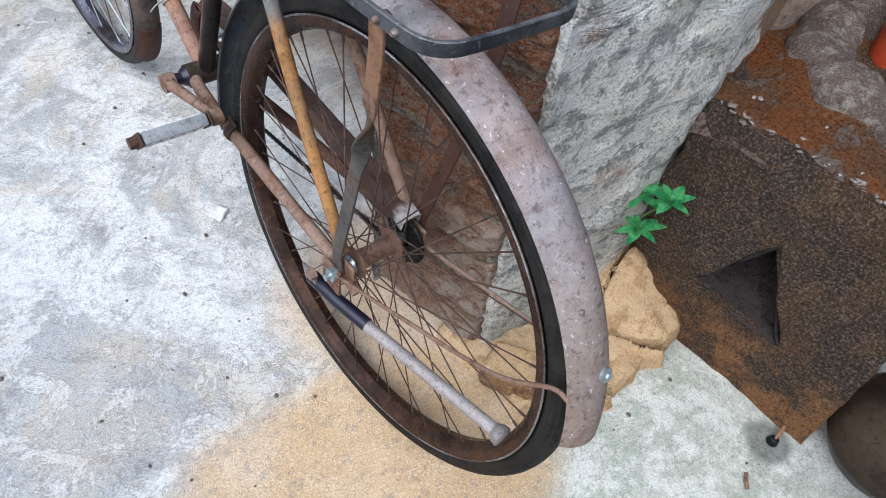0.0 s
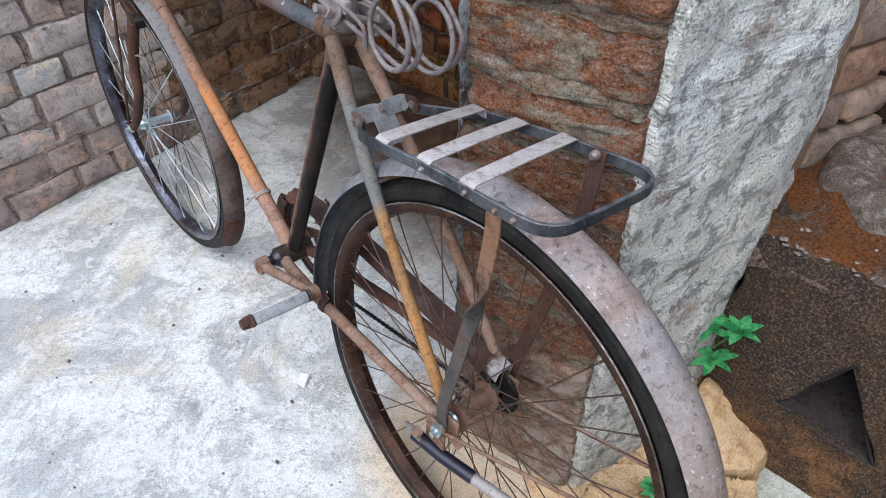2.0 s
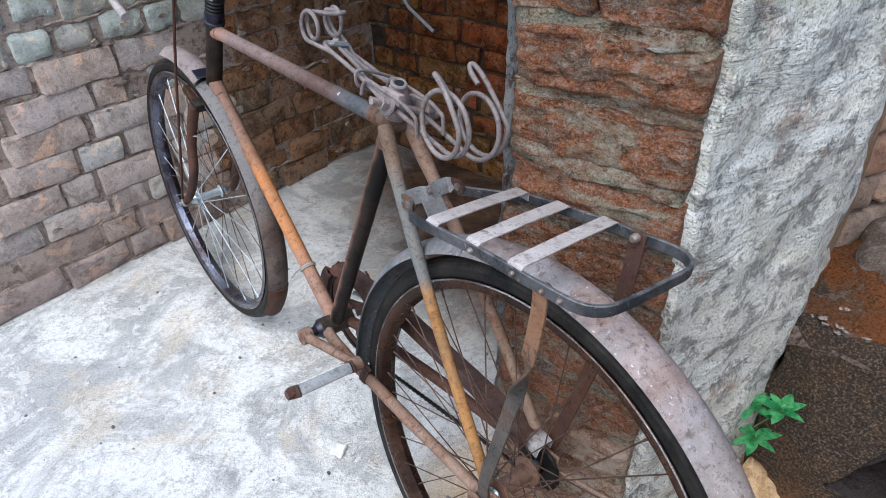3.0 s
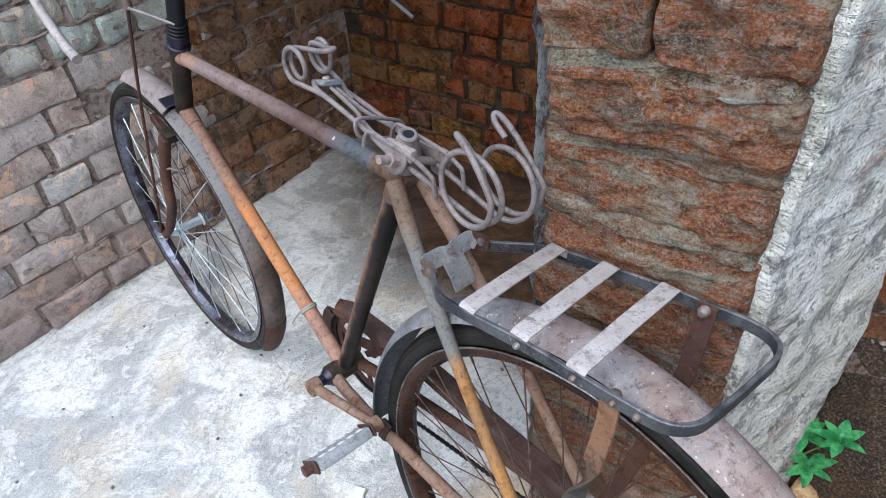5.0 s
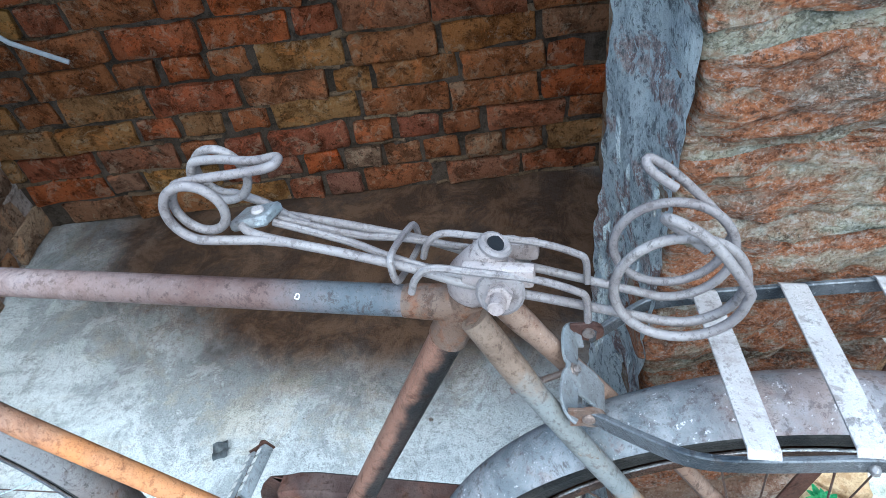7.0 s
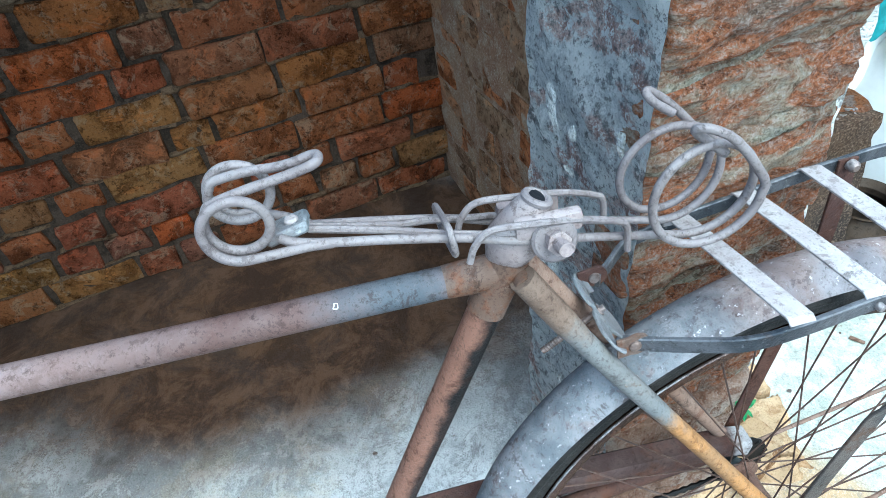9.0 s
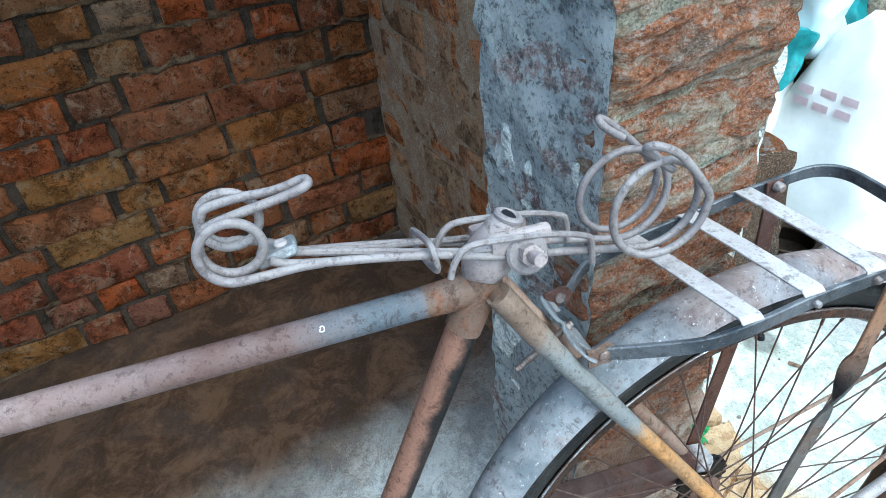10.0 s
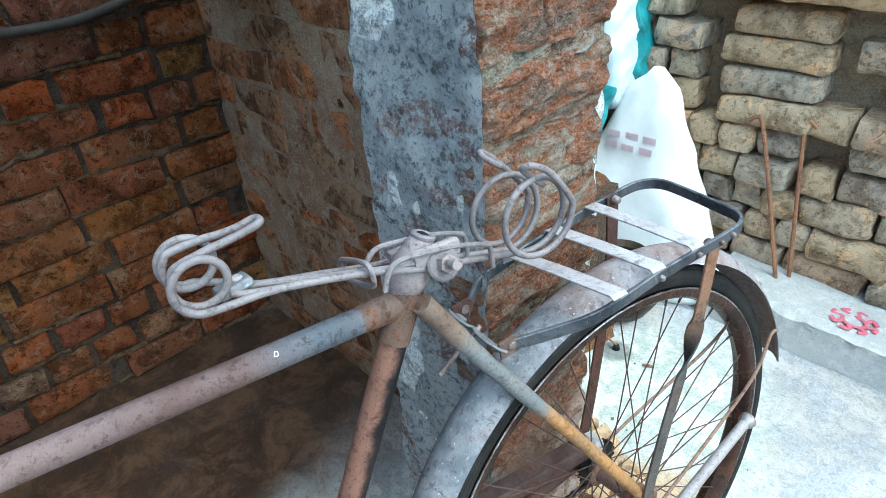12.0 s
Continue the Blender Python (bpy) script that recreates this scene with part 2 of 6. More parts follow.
def floor_look(n):
    big = n.noise(2.2, 6, 0.65)
    mid = n.noise(9, 8, 0.78, None, 0.5)
    fine = n.noise(60, 6, 0.8)
    grit = n.noise(300, 3, 0.75)
    c = n.mix(n.ramp(n.noise(3.2, 7, 0.72, None, 0.8), 0.44, 0.56), (0.665, 0.667, 0.667), (0.4, 0.405, 0.41))
    c = n.mix(n.math("MULTIPLY", n.ramp(mid, 0.5, 0.55), 0.6), c, (0.7, 0.7, 0.7))
    c = n.mix(n.math("MULTIPLY", n.ramp(n.noise(6, 8, 0.8, None, 0.7), 0.53, 0.61), 0.55), c, (0.3, 0.29, 0.29))
    c = n.mix(n.math("MULTIPLY", n.ramp(n.noise(16, 7, 0.8), 0.56, 0.63), 0.5), c, (0.2, 0.2, 0.21))
    c = n.mix(n.math("MULTIPLY", n.ramp(n.noise(3.7, 6, 0.7, None, 0.5), 0.51, 0.63), 0.48), c, (0.58, 0.49, 0.37))
    # the flaked skin of the screed leaves thin dark rims
    rim = n.math("SUBTRACT", 1.0, n.ramp(n.math("ABSOLUTE", n.math("SUBTRACT", mid, 0.53)), 0.0, 0.012))
    c = n.mix(n.math("MULTIPLY", rim, n.math("MULTIPLY", n.ramp(big, 0.4, 0.52), 0.9)), c, (0.15, 0.14, 0.135))
    # washed-in silt in front of the ledge
    silt = n.spot(-0.25, -0.78, 0.75, 0.42, 0.4, 0.7, 4.0)
    c = n.mix(n.math("MULTIPLY", silt, 0.6), c, n.mix(n.ramp(mid, 0.45, 0.56), (0.48, 0.43, 0.37), (0.3, 0.29, 0.29)))
    # damp mossy slab beside the stove
    moss = n.spot(0.33, -0.5, 0.26, 0.3, 0.35, 0.6)
    c = n.mix(n.math("MULTIPLY", moss, 0.75), c, n.mix(n.ramp(n.noise(16, 6, 0.75), 0.42, 0.6), (0.42, 0.46, 0.38), (0.78, 0.8, 0.75)))
    # dry earth washed out round the rear wheel
    mud = n.spot(-0.02, -0.2, 0.27, 0.22, 0.22, 0.7, 5.0)
    mud2 = n.spot(-0.22, -0.2, 0.2, 0.2, 0.3, 0.8, 5.0)
    mud3 = n.spot(0.12, 0.08, 0.2, 0.2, 0.35, 0.7, 5.0)
    m = n.math("MAXIMUM", n.math("MAXIMUM", mud, n.math("MULTIPLY", mud2, 0.9)), n.math("MULTIPLY", mud3, 0.8))
    c = n.mix(n.math("MULTIPLY", m, 0.85), c, n.mix(n.ramp(mid, 0.4, 0.65), (0.58, 0.38, 0.19), (0.66, 0.48, 0.29)))
    c = n.mix(n.math("MULTIPLY", n.ramp(fine, 0.54, 0.6), 0.42), c, (0.22, 0.21, 0.21))
    c = n.mix(n.math("MULTIPLY", n.ramp(grit, 0.55, 0.65), 0.4), c, (0.82, 0.81, 0.79))
    c = n.mix(n.math("MULTIPLY", n.ramp(grit, 0.46, 0.38), 0.38), c, (0.18, 0.17, 0.17))
    # damp ring round the plug
    c = n.mix(n.math("MULTIPLY", n.spot(0.515, -0.565, 0.042, 0.042, 0.25, 0.3, 20.0), 0.8), c, n.mix(n.ramp(fine, 0.4, 0.6), (0.12, 0.125, 0.12), (0.22, 0.225, 0.21)))
    # unseen floor past the screed is coloured brown earth to cut bounced light
    slab = n.spot(0.1, 0.25, 1.55, 1.75, 0.06, 0.25, 3.0)
    c = n.mix(slab, n.mix(n.ramp(mid, 0.42, 0.6), (0.16, 0.115, 0.08), (0.24, 0.18, 0.13)), c)
    # trodden dirt deep in the alcove, darkened further to stand in for its shade
    dirt_shade = n.spot(1.0, 0.72, 0.58, 1.05, 0.35, 0.5, 4.0)
    c = n.mix(n.math("MULTIPLY", dirt_shade, 0.97), c, n.mix(n.ramp(mid, 0.42, 0.6), (0.026, 0.011, 0.0045), (0.07, 0.034, 0.0155)))
    h = n.math("ADD", n.math("ADD", n.math("MULTIPLY", mid, 1.0), n.math("MULTIPLY", fine, 0.5)), n.math("MULTIPLY", grit, 0.2))
    n.done(c, 0.95, 0.0, h, 0.009, 1.0, 0.03)


def plaster_look(n):
    """Weathered cement plaster put on in level coats, gritty and lime-stained, bare clay showing where it has come off."""
    a = n.noise(6, 7, 0.75, None, 0.5)
    coat = n.noise(1.0, 7, 0.74, n.scaled((5, 5, 22)), 0.4)
    b = n.noise(30, 6, 0.66)
    g = n.noise(280, 4, 0.8)
    c = n.mix(n.ramp(coat, 0.42, 0.58), (0.82, 0.79, 0.73), (0.96, 0.95, 0.92))
    c = n.mix(n.math("MULTIPLY", n.ramp(a, 0.5, 0.62), 0.5), c, (0.52, 0.5, 0.4))
    c = n.mix(n.math("MULTIPLY", n.ramp(b, 0.52, 0.59), 0.72), c, (0.22, 0.215, 0.21))
    c = n.mix(n.math("MULTIPLY", n.ramp(n.noise(9, 7, 0.75), 0.57, 0.65), 0.6), c, (0.42, 0.25, 0.17))
    c = n.mix(n.math("MULTIPLY", n.ramp(n.noise(13, 8, 0.85, n.scaled((1, 1, 2)), 0.6), 0.54, 0.6), 0.6), c, (0.24, 0.23, 0.21))
    c = n.mix(n.math("MULTIPLY", n.ramp(g, 0.53, 0.61), 0.5), c, (0.88, 0.88, 0.88))
    c = n.mix(n.math("MULTIPLY", n.ramp(g, 0.47, 0.39), 0.68), c, (0.12, 0.115, 0.11))
    # ragged dark edges where one coat ends on the next
    rim = n.math("SUBTRACT", 1.0, n.ramp(n.math("ABSOLUTE", n.math("SUBTRACT", coat, 0.56)), 0.0, 0.012))
    c = n.mix(n.math("MULTIPLY", rim, 0.14), c, (0.16, 0.14, 0.125))
    h = n.math("ADD", n.math("ADD", n.math("MULTIPLY", a, 1.3), n.math("MULTIPLY", b, 1.0)), n.math("ADD", n.math("MULTIPLY", g, 0.25), n.math("MULTIPLY", n.ramp(coat, 0.5, 0.6), 0.35)))
    n.done(c, 0.95, 0.0, h, 0.026, 1.0, 0.05)


def lime_look(n):
    """Brick masonry smeared with grey-blue lime, bare clay and soot showing in patches."""
    a = n.noise(7, 8, 0.7, n.scaled((1, 1, 0.7)), 0.7)
    b = n.noise(19, 7, 0.7, None, 0.5)
    k = n.noise(85, 7, 0.8)
    g = n.noise(240, 4, 0.8)
    c = n.mix(n.ramp(b, 0.45, 0.54), (0.72, 0.73, 0.74), (0.97, 0.97, 0.96))
    c = n.mix(n.math("MULTIPLY", n.ramp(n.noise(5.5, 6, 0.65, n.scaled((1, 1, 1.6), (3, 1, 2)), 0.6), 0.52, 0.58), 0.75), c, n.mix(n.ramp(b, 0.45, 0.56), (0.36, 0.14, 0.1), (0.66, 0.42, 0.36)))
    c = n.mix(n.math("MULTIPLY", n.ramp(n.noise(7, 7, 0.7, n.scaled(1.0, (7, 2, 5)), 0.7), 0.61, 0.65), 0.8), c, (0.14, 0.14, 0.155))
    c = n.mix(n.math("MULTIPLY", n.ramp(k, 0.54, 0.58), 0.75), c, (0.17, 0.17, 0.18))
    c = n.mix(n.math("MULTIPLY", n.ramp(k, 0.49, 0.44), 1.0), c, (0.98, 0.98, 0.98))
    c = n.mix(n.math("MULTIPLY", n.ramp(g, 0.55, 0.63), 0.4), c, (0.92, 0.94, 0.95))
    c = n.mix(n.math("MULTIPLY", n.ramp(g, 0.44, 0.37), 0.4), c, (0.16, 0.16, 0.16))
    h = n.math("ADD", n.math("ADD", a, n.math("MULTIPLY", b, 1.0)), n.math("ADD", n.math("MULTIPLY", k, 1.0), n.math("MULTIPLY", g, 0.2)))
    n.done(c, 0.95, 0.0, h, 0.022, 1.0, 0.06)


def soot_look(n):
    """Dark gritty mud of the stove's front, ochre low down where it is worn."""
    x = n.t.nodes.new("ShaderNodeSeparateXYZ")
    n.link(n.co, x.inputs[0])
    b = n.noise(18, 6, 0.75)
    f = n.noise(80, 6, 0.8)
    g = n.noise(230, 4, 0.8)
    c = n.mix(n.ramp(n.noise(5, 6, 0.7), 0.42, 0.6), (0.065, 0.051, 0.044), (0.105, 0.065, 0.042))
    c = n.mix(n.math("MULTIPLY", n.ramp(b, 0.5, 0.62), 0.5), c, (0.145, 0.088, 0.053))
    worn = n.math("MULTIPLY", n.ramp(n.math("ADD", x.outputs[2], n.math("MULTIPLY", n.noise(8, 5, 0.7), 0.3)), 0.36, 0.2), n.ramp(n.noise(9, 6, 0.7), 0.42, 0.56))
    c = n.mix(n.math("MULTIPLY", worn, 0.8), c, (0.34, 0.16, 0.065))
    c = n.mix(n.math("MULTIPLY", n.ramp(f, 0.52, 0.6), 0.5), c, (0.04, 0.03, 0.025))
    c = n.mix(n.math("MULTIPLY", n.ramp(g, 0.52, 0.61), 0.5), c, (0.36, 0.27, 0.2))
    c = n.mix(n.math("MULTIPLY", n.ramp(g, 0.47, 0.4), 0.6), c, (0.02, 0.016, 0.014))
    n.done(c, 0.97, 0.0, n.math("ADD", n.math("ADD", b, n.math("MULTIPLY", f, 0.6)), n.math("MULTIPLY", g, 0.5)), 0.016, 1.0, 0.1)


def stove_top_look(n):
    x = n.t.nodes.new("ShaderNodeSeparateXYZ")
    n.link(n.co, x.inputs[0])
    b = n.noise(14, 6, 0.75)
    f = n.noise(70, 6, 0.8)
    g = n.noise(210, 4, 0.8)
    c = n.mix(n.ramp(n.noise(7, 6, 0.7), 0.42, 0.58), (0.42, 0.15, 0.055), (0.28, 0.15, 0.085))
    c = n.mix(n.math("MULTIPLY", n.ramp(b, 0.56, 0.62), 0.6), c, (0.42, 0.38, 0.36))
    # ash trodden along the front edge
    along = n.math("ADD", n.math("SUBTRACT", x.outputs[0], n.math("MULTIPLY", x.outputs[1], 0.08)), n.math("MULTIPLY", n.math("SUBTRACT", n.noise(17, 7, 0.8), 0.5), 0.05))
    c = n.mix(n.math("MULTIPLY", n.ramp(along, 0.5, 0.465), 0.75), c, n.mix(n.ramp(f, 0.42, 0.58), (0.4, 0.37, 0.36), (0.14, 0.11, 0.1)))
    c = n.mix(n.math("MULTIPLY", n.ramp(f, 0.53, 0.61), 0.5), c, (0.12, 0.06, 0.035))
    c = n.mix(n.math("MULTIPLY", n.ramp(g, 0.53, 0.62), 0.4), c, (0.5, 0.36, 0.26))
    c = n.mix(n.math("MULTIPLY", n.ramp(g, 0.47, 0.39), 0.6), c, (0.05, 0.035, 0.025))
    n.done(c, 0.97, 0.0, n.math("ADD", n.math("ADD", b, n.math("MULTIPLY", f, 0.6)), n.math("MULTIPLY", g, 0.5)), 0.018, 1.0, 0.05)


def leaf_look(n):
    v = n.noise(60, 4, 0.6)
    c = n.mix(n.ramp(v, 0.38, 0.62), (0.035, 0.26, 0.085), (0.15, 0.52, 0.2))
    n.done(c, 0.45, 0.0, n.noise(200, 3, 0.6), 0.0006, 0.5, 0.4)
    n.bsdf.inputs["Subsurface Weight"].default_value = 0.15
    n.bsdf.inputs["Subsurface Radius"].default_value = (0.01, 0.02, 0.008)


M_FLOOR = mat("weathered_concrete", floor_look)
M_PLASTER = mat("old_plaster", plaster_look)
M_LIME = mat("lime_smeared_brick", lime_look)
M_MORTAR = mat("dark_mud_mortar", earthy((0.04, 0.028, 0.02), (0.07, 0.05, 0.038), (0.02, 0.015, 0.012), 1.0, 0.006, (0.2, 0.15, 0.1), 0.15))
M_MORTAR_GREEN = mat("mossy_mortar", strata([(0.09, 0.08, 0.06), (0.2, 0.19, 0.15), (0.36, 0.32, 0.24), (0.26, 0.15, 0.095), (0.4, 0.36, 0.3), (0.5, 0.51, 0.5)], 0.8, 0.016))
M_MORTAR_BROWN = mat("brown_mud_bed", earthy((0.1, 0.062, 0.036), (0.16, 0.105, 0.065), (0.045, 0.028, 0.018), 1.6, 0.008, (0.3, 0.23, 0.16), 0.25))
M_SMEAR = mat("smeared_mud_wall", earthy((0.27, 0.185, 0.12), (0.21, 0.125, 0.08), (0.3, 0.235, 0.175)))
M_BRICK_FRONT = mat("dusty_brick", brickish([(0.72, 0.58, 0.54), (0.78, 0.66, 0.6), (0.66, 0.58, 0.55), (0.76, 0.56, 0.45), (0.66, 0.69, 0.68), (0.74, 0.62, 0.56)], (0.78, 0.71, 0.66), 0.08, 0.45, 0.014, pits=0.35))
M_BRICK_BACK = mat("red_brick", brickish([(0.261, 0.071, 0.021), (0.183, 0.057, 0.031), (0.244, 0.096, 0.026), (0.165, 0.07, 0.047), (0.252, 0.131, 0.04), (0.226, 0.075, 0.028), (0.27, 0.066, 0.019), (0.191, 0.139, 0.096), (0.209, 0.075, 0.028), (0.191, 0.064, 0.031)], (0.31, 0.235, 0.16), 0.06, 0.4, 0.016))
M_BRICK_PILLAR = mat("eroded_brick", strata([(0.05, 0.036, 0.03), (0.14, 0.094, 0.07), (0.24, 0.17, 0.128), (0.29, 0.145, 0.092), (0.38, 0.14, 0.062), (0.29, 0.19, 0.132), (0.37, 0.285, 0.205), (0.3, 0.275, 0.22), (0.55, 0.55, 0.53)]))
M_BRICK_NOOK = mat("grey_brown_brick", brickish([(0.44, 0.3, 0.23), (0.48, 0.29, 0.21), (0.4, 0.31, 0.26), (0.46, 0.34, 0.28)], (0.48, 0.4, 0.35), 0.1, 0.3, pits=0.35))
M_RUBBLE = mat("weathered_stone", brickish([(0.74, 0.54, 0.33), (0.66, 0.5, 0.32), (0.6, 0.52, 0.41), (0.76, 0.54, 0.32), (0.54, 0.48, 0.4), (0.7, 0.46, 0.27)], (0.76, 0.6, 0.42), 0.06, 0.4, pits=0.6))
M_SOOT = mat("sooty_mud", soot_look)
M_STOVE_TOP = mat("burnt_clay", stove_top_look)
M_ASH = mat("ash_grey_clay", earthy((0.2, 0.155, 0.135), (0.12, 0.09, 0.075), (0.34, 0.3, 0.28), 1.4, 0.01))
M_EARTH = mat("dry_yellow_earth", earthy((0.55, 0.37, 0.21), (0.62, 0.45, 0.28), (0.4, 0.24, 0.125), 1.0, 0.006, (0.7, 0.56, 0.4), 0.2))
M_EARTH_SHADE = mat("brown_shaded_earth", earthy((0.22, 0.12, 0.06), (0.28, 0.16, 0.08), (0.15, 0.08, 0.045)))
M_LEDGE = mat("whitewashed_cement", earthy((0.62, 0.6, 0.56), (0.52, 0.51, 0.49), (0.7, 0.68, 0.64), 1.3, 0.005))
M_LEAF = mat("leaf_green", leaf_look)
M_STEM = mat("stem_green", plain((0.12, 0.22, 0.07), 0.5))
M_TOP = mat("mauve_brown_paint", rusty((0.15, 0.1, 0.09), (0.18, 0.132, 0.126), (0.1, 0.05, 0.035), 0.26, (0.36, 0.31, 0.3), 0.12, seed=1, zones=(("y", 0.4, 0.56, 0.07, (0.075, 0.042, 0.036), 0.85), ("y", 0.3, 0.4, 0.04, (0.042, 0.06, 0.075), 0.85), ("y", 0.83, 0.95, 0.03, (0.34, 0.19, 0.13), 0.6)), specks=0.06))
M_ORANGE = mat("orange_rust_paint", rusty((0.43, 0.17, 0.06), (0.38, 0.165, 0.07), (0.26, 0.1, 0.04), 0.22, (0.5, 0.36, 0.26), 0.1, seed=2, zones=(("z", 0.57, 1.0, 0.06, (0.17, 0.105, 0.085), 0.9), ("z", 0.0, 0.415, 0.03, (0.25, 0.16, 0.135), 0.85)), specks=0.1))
# front half is browner: worn paint, plus its lit side put into the colour
M_DARK = mat("dark_paint_lit_front", rusty((0.01, 0.009, 0.009), (0.026, 0.018, 0.016), (0.05, 0.02, 0.011), 0.4, (0.2, 0.16, 0.14), 0.08, 0.5, seed=3, zones=(((0, 1, 0.446), 0.637, 9.0, 0.006, (0.19, 0.095, 0.065), 0.85),), specks=0.08))
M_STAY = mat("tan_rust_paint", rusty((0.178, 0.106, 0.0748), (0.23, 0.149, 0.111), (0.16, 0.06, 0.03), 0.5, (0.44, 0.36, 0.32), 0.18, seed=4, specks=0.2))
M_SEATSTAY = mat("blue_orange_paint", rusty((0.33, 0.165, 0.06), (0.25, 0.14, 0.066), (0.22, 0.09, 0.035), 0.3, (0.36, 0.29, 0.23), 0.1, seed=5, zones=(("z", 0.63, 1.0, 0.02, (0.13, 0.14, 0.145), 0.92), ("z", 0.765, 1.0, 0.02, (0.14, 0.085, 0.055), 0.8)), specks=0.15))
M_GUARD = mat("mudguard_paint", rusty((0.205, 0.148, 0.134), (0.18, 0.163, 0.17), (0.15, 0.065, 0.04), 0.42, (0.54, 0.49, 0.49), 0.33, 0.6, seed=6, zones=(("y", 0.1, 0.6, 0.05, (0.09, 0.11, 0.124), 0.8), ("y", -0.6, -0.27, 0.06, (0.22, 0.16, 0.12), 0.6)), specks=0.5))
M_GUARD_DARK = mat("mudguard_dark_paint", rusty((0.07, 0.055, 0.048), (0.12, 0.09, 0.078), (0.2, 0.07, 0.028), 0.4, (0.3, 0.26, 0.25), 0.2, 0.6, seed=7, zones=(("z", 0.47, 1.0, 0.06, (0.17, 0.165, 0.17), 0.75),), specks=0.12))
M_RUST = mat("brown_rust", rusty((0.075, 0.036, 0.026), (0.055, 0.03, 0.026), (0.135, 0.048, 0.02), 0.45, (0.26, 0.2, 0.175), 0.12, 0.6, seed=8, specks=0.12))
M_RAIL = mat("blue_black_steel", rusty((0.022, 0.026, 0.033), (0.08, 0.08, 0.088), (0.12, 0.065, 0.045), 0.25, (0.5, 0.49, 0.5), 0.25, 0.4, 0.4, seed=9, specks=0.2))
M_STRAP = mat("pale_worn_steel", rusty((0.336, 0.297, 0.29), (0.282, 0.243, 0.235), (0.22, 0.15, 0.12), 0.22, (0.62, 0.59, 0.59), 0.35, 0.55, 0.1, seed=10, specks=0.2))
M_WIRE = mat("dusty_spring_steel", rusty((0.145, 0.12, 0.12), (0.18, 0.153, 0.15), (0.11, 0.066, 0.05), 0.3, (0.5, 0.46, 0.45), 0.18, 0.5, 0.1, seed=23, specks=0.05))
M_TYRE = mat("old_rubber", rusty((0.007, 0.007, 0.0075), (0.014, 0.013, 0.0125), (0.03, 0.024, 0.02), 0.25, (0.17, 0.148, 0.13), 0.18, 0.55, seed=11, specks=0.06))
M_RIM = mat("rusty_chrome", rusty((0.025, 0.014, 0.011), (0.05, 0.026, 0.018), (0.17, 0.06, 0.022), 0.42, (0.3, 0.25, 0.23), 0.06, 0.35, 0.3, seed=12, specks=0.05))
M_SPOKE = mat("rusty_spoke", rusty((0.08, 0.047, 0.038), (0.12, 0.076, 0.06), (0.13, 0.052, 0.028), 0.5, (0.3, 0.24, 0.21), 0.22, 0.5, 0.4, seed=13, specks=0.1))
M_SPOKE_BRIGHT = mat("bright_spoke", plain((0.62, 0.7, 0.76), 0.3, 0.6, 0.5, 0.3, 40))
M_HUB = mat("dull_hub_steel", rusty((0.26, 0.235, 0.23), (0.17, 0.12, 0.1), (0.2, 0.1, 0.06), 0.4, (0.45, 0.4, 0.38), 0.25, 0.4, 0.5, seed=14, specks=0.15))
M_CHAIN = mat("greasy_chain", plain((0.008, 0.007, 0.007), 0.55, 0.3, 0.3, 0.3))
M_PEDAL = mat("worn_grey_rubber", rusty((0.2, 0.215, 0.235), (0.28, 0.29, 0.31), (0.1, 0.08, 0.07), 0.15, (0.46, 0.47, 0.49), 0.35, 0.5, seed=15, specks=0.2))
M_BLUE = mat("blue_black_grease", plain((0.011, 0.01, 0.024), 0.4, 0.2, 0.5, 0.4))
M_TWINE = mat("grey_twine", plain((0.3, 0.28, 0.25), 0.9))
M_RUBBERBAND = mat("black_rubber_band", plain((0.008, 0.008, 0.01), 0.45))
M_SACK = mat("white_woven_plastic", plain((0.84, 0.84, 0.81), 0.55, 0.0, 0.3, 0.06, 30))
M_TEAL = mat("teal_plastic", plain((0.06, 0.3, 0.31), 0.4, 0.0, 0.5, 0.5, 25))
M_PINK = mat("faded_pink_print", plain((0.85, 0.71, 0.74), 0.6, 0.0, 0.4, 0.1))
M_CHALK = mat("red_powder", plain((0.6, 0.16, 0.2), 0.9))
M_RED = mat("orange_red_plastic", plain((0.62, 0.09, 0.035), 0.35, 0.0, 0.5, 0.2))
M_POT = mat("sooty_clay_pot", rusty((0.025, 0.019, 0.015), (0.05, 0.034, 0.023), (0.12, 0.07, 0.035), 0.25, (0.16, 0.13, 0.1), 0.1, 0.4, seed=16, specks=0.06))
M_PAPER = mat("plaster_flake", plain((0.66, 0.65, 0.64), 0.9))
M_BOLT = mat("bright_zinc", plain((0.5, 0.58, 0.6), 0.3, 0.8, 0.5, 0.3))
M_SHADE_SLAB = mat("grey_shade_slab", earthy((0.2, 0.19, 0.18), (0.25, 0.23, 0.21), (0.15, 0.14, 0.13)))
M_STICK = mat("grey_stick", plain((0.3, 0.3, 0.32), 0.7))
M_STONE_GREEN = mat("grey_green_brick", brickish([(0.58, 0.62, 0.57), (0.64, 0.68, 0.63), (0.6, 0.57, 0.51), (0.56, 0.61, 0.6)], (0.7, 0.67, 0.62), 0.15, 0.4, 0.012, pits=0.35))
M_SACK_FOLD = mat("white_teal_plastic", plain((0.7, 0.78, 0.8), 0.45, 0.0, 0.45, 0.1, 20))
M_INK = mat("faded_blue_print", plain((0.12, 0.16, 0.3), 0.6))
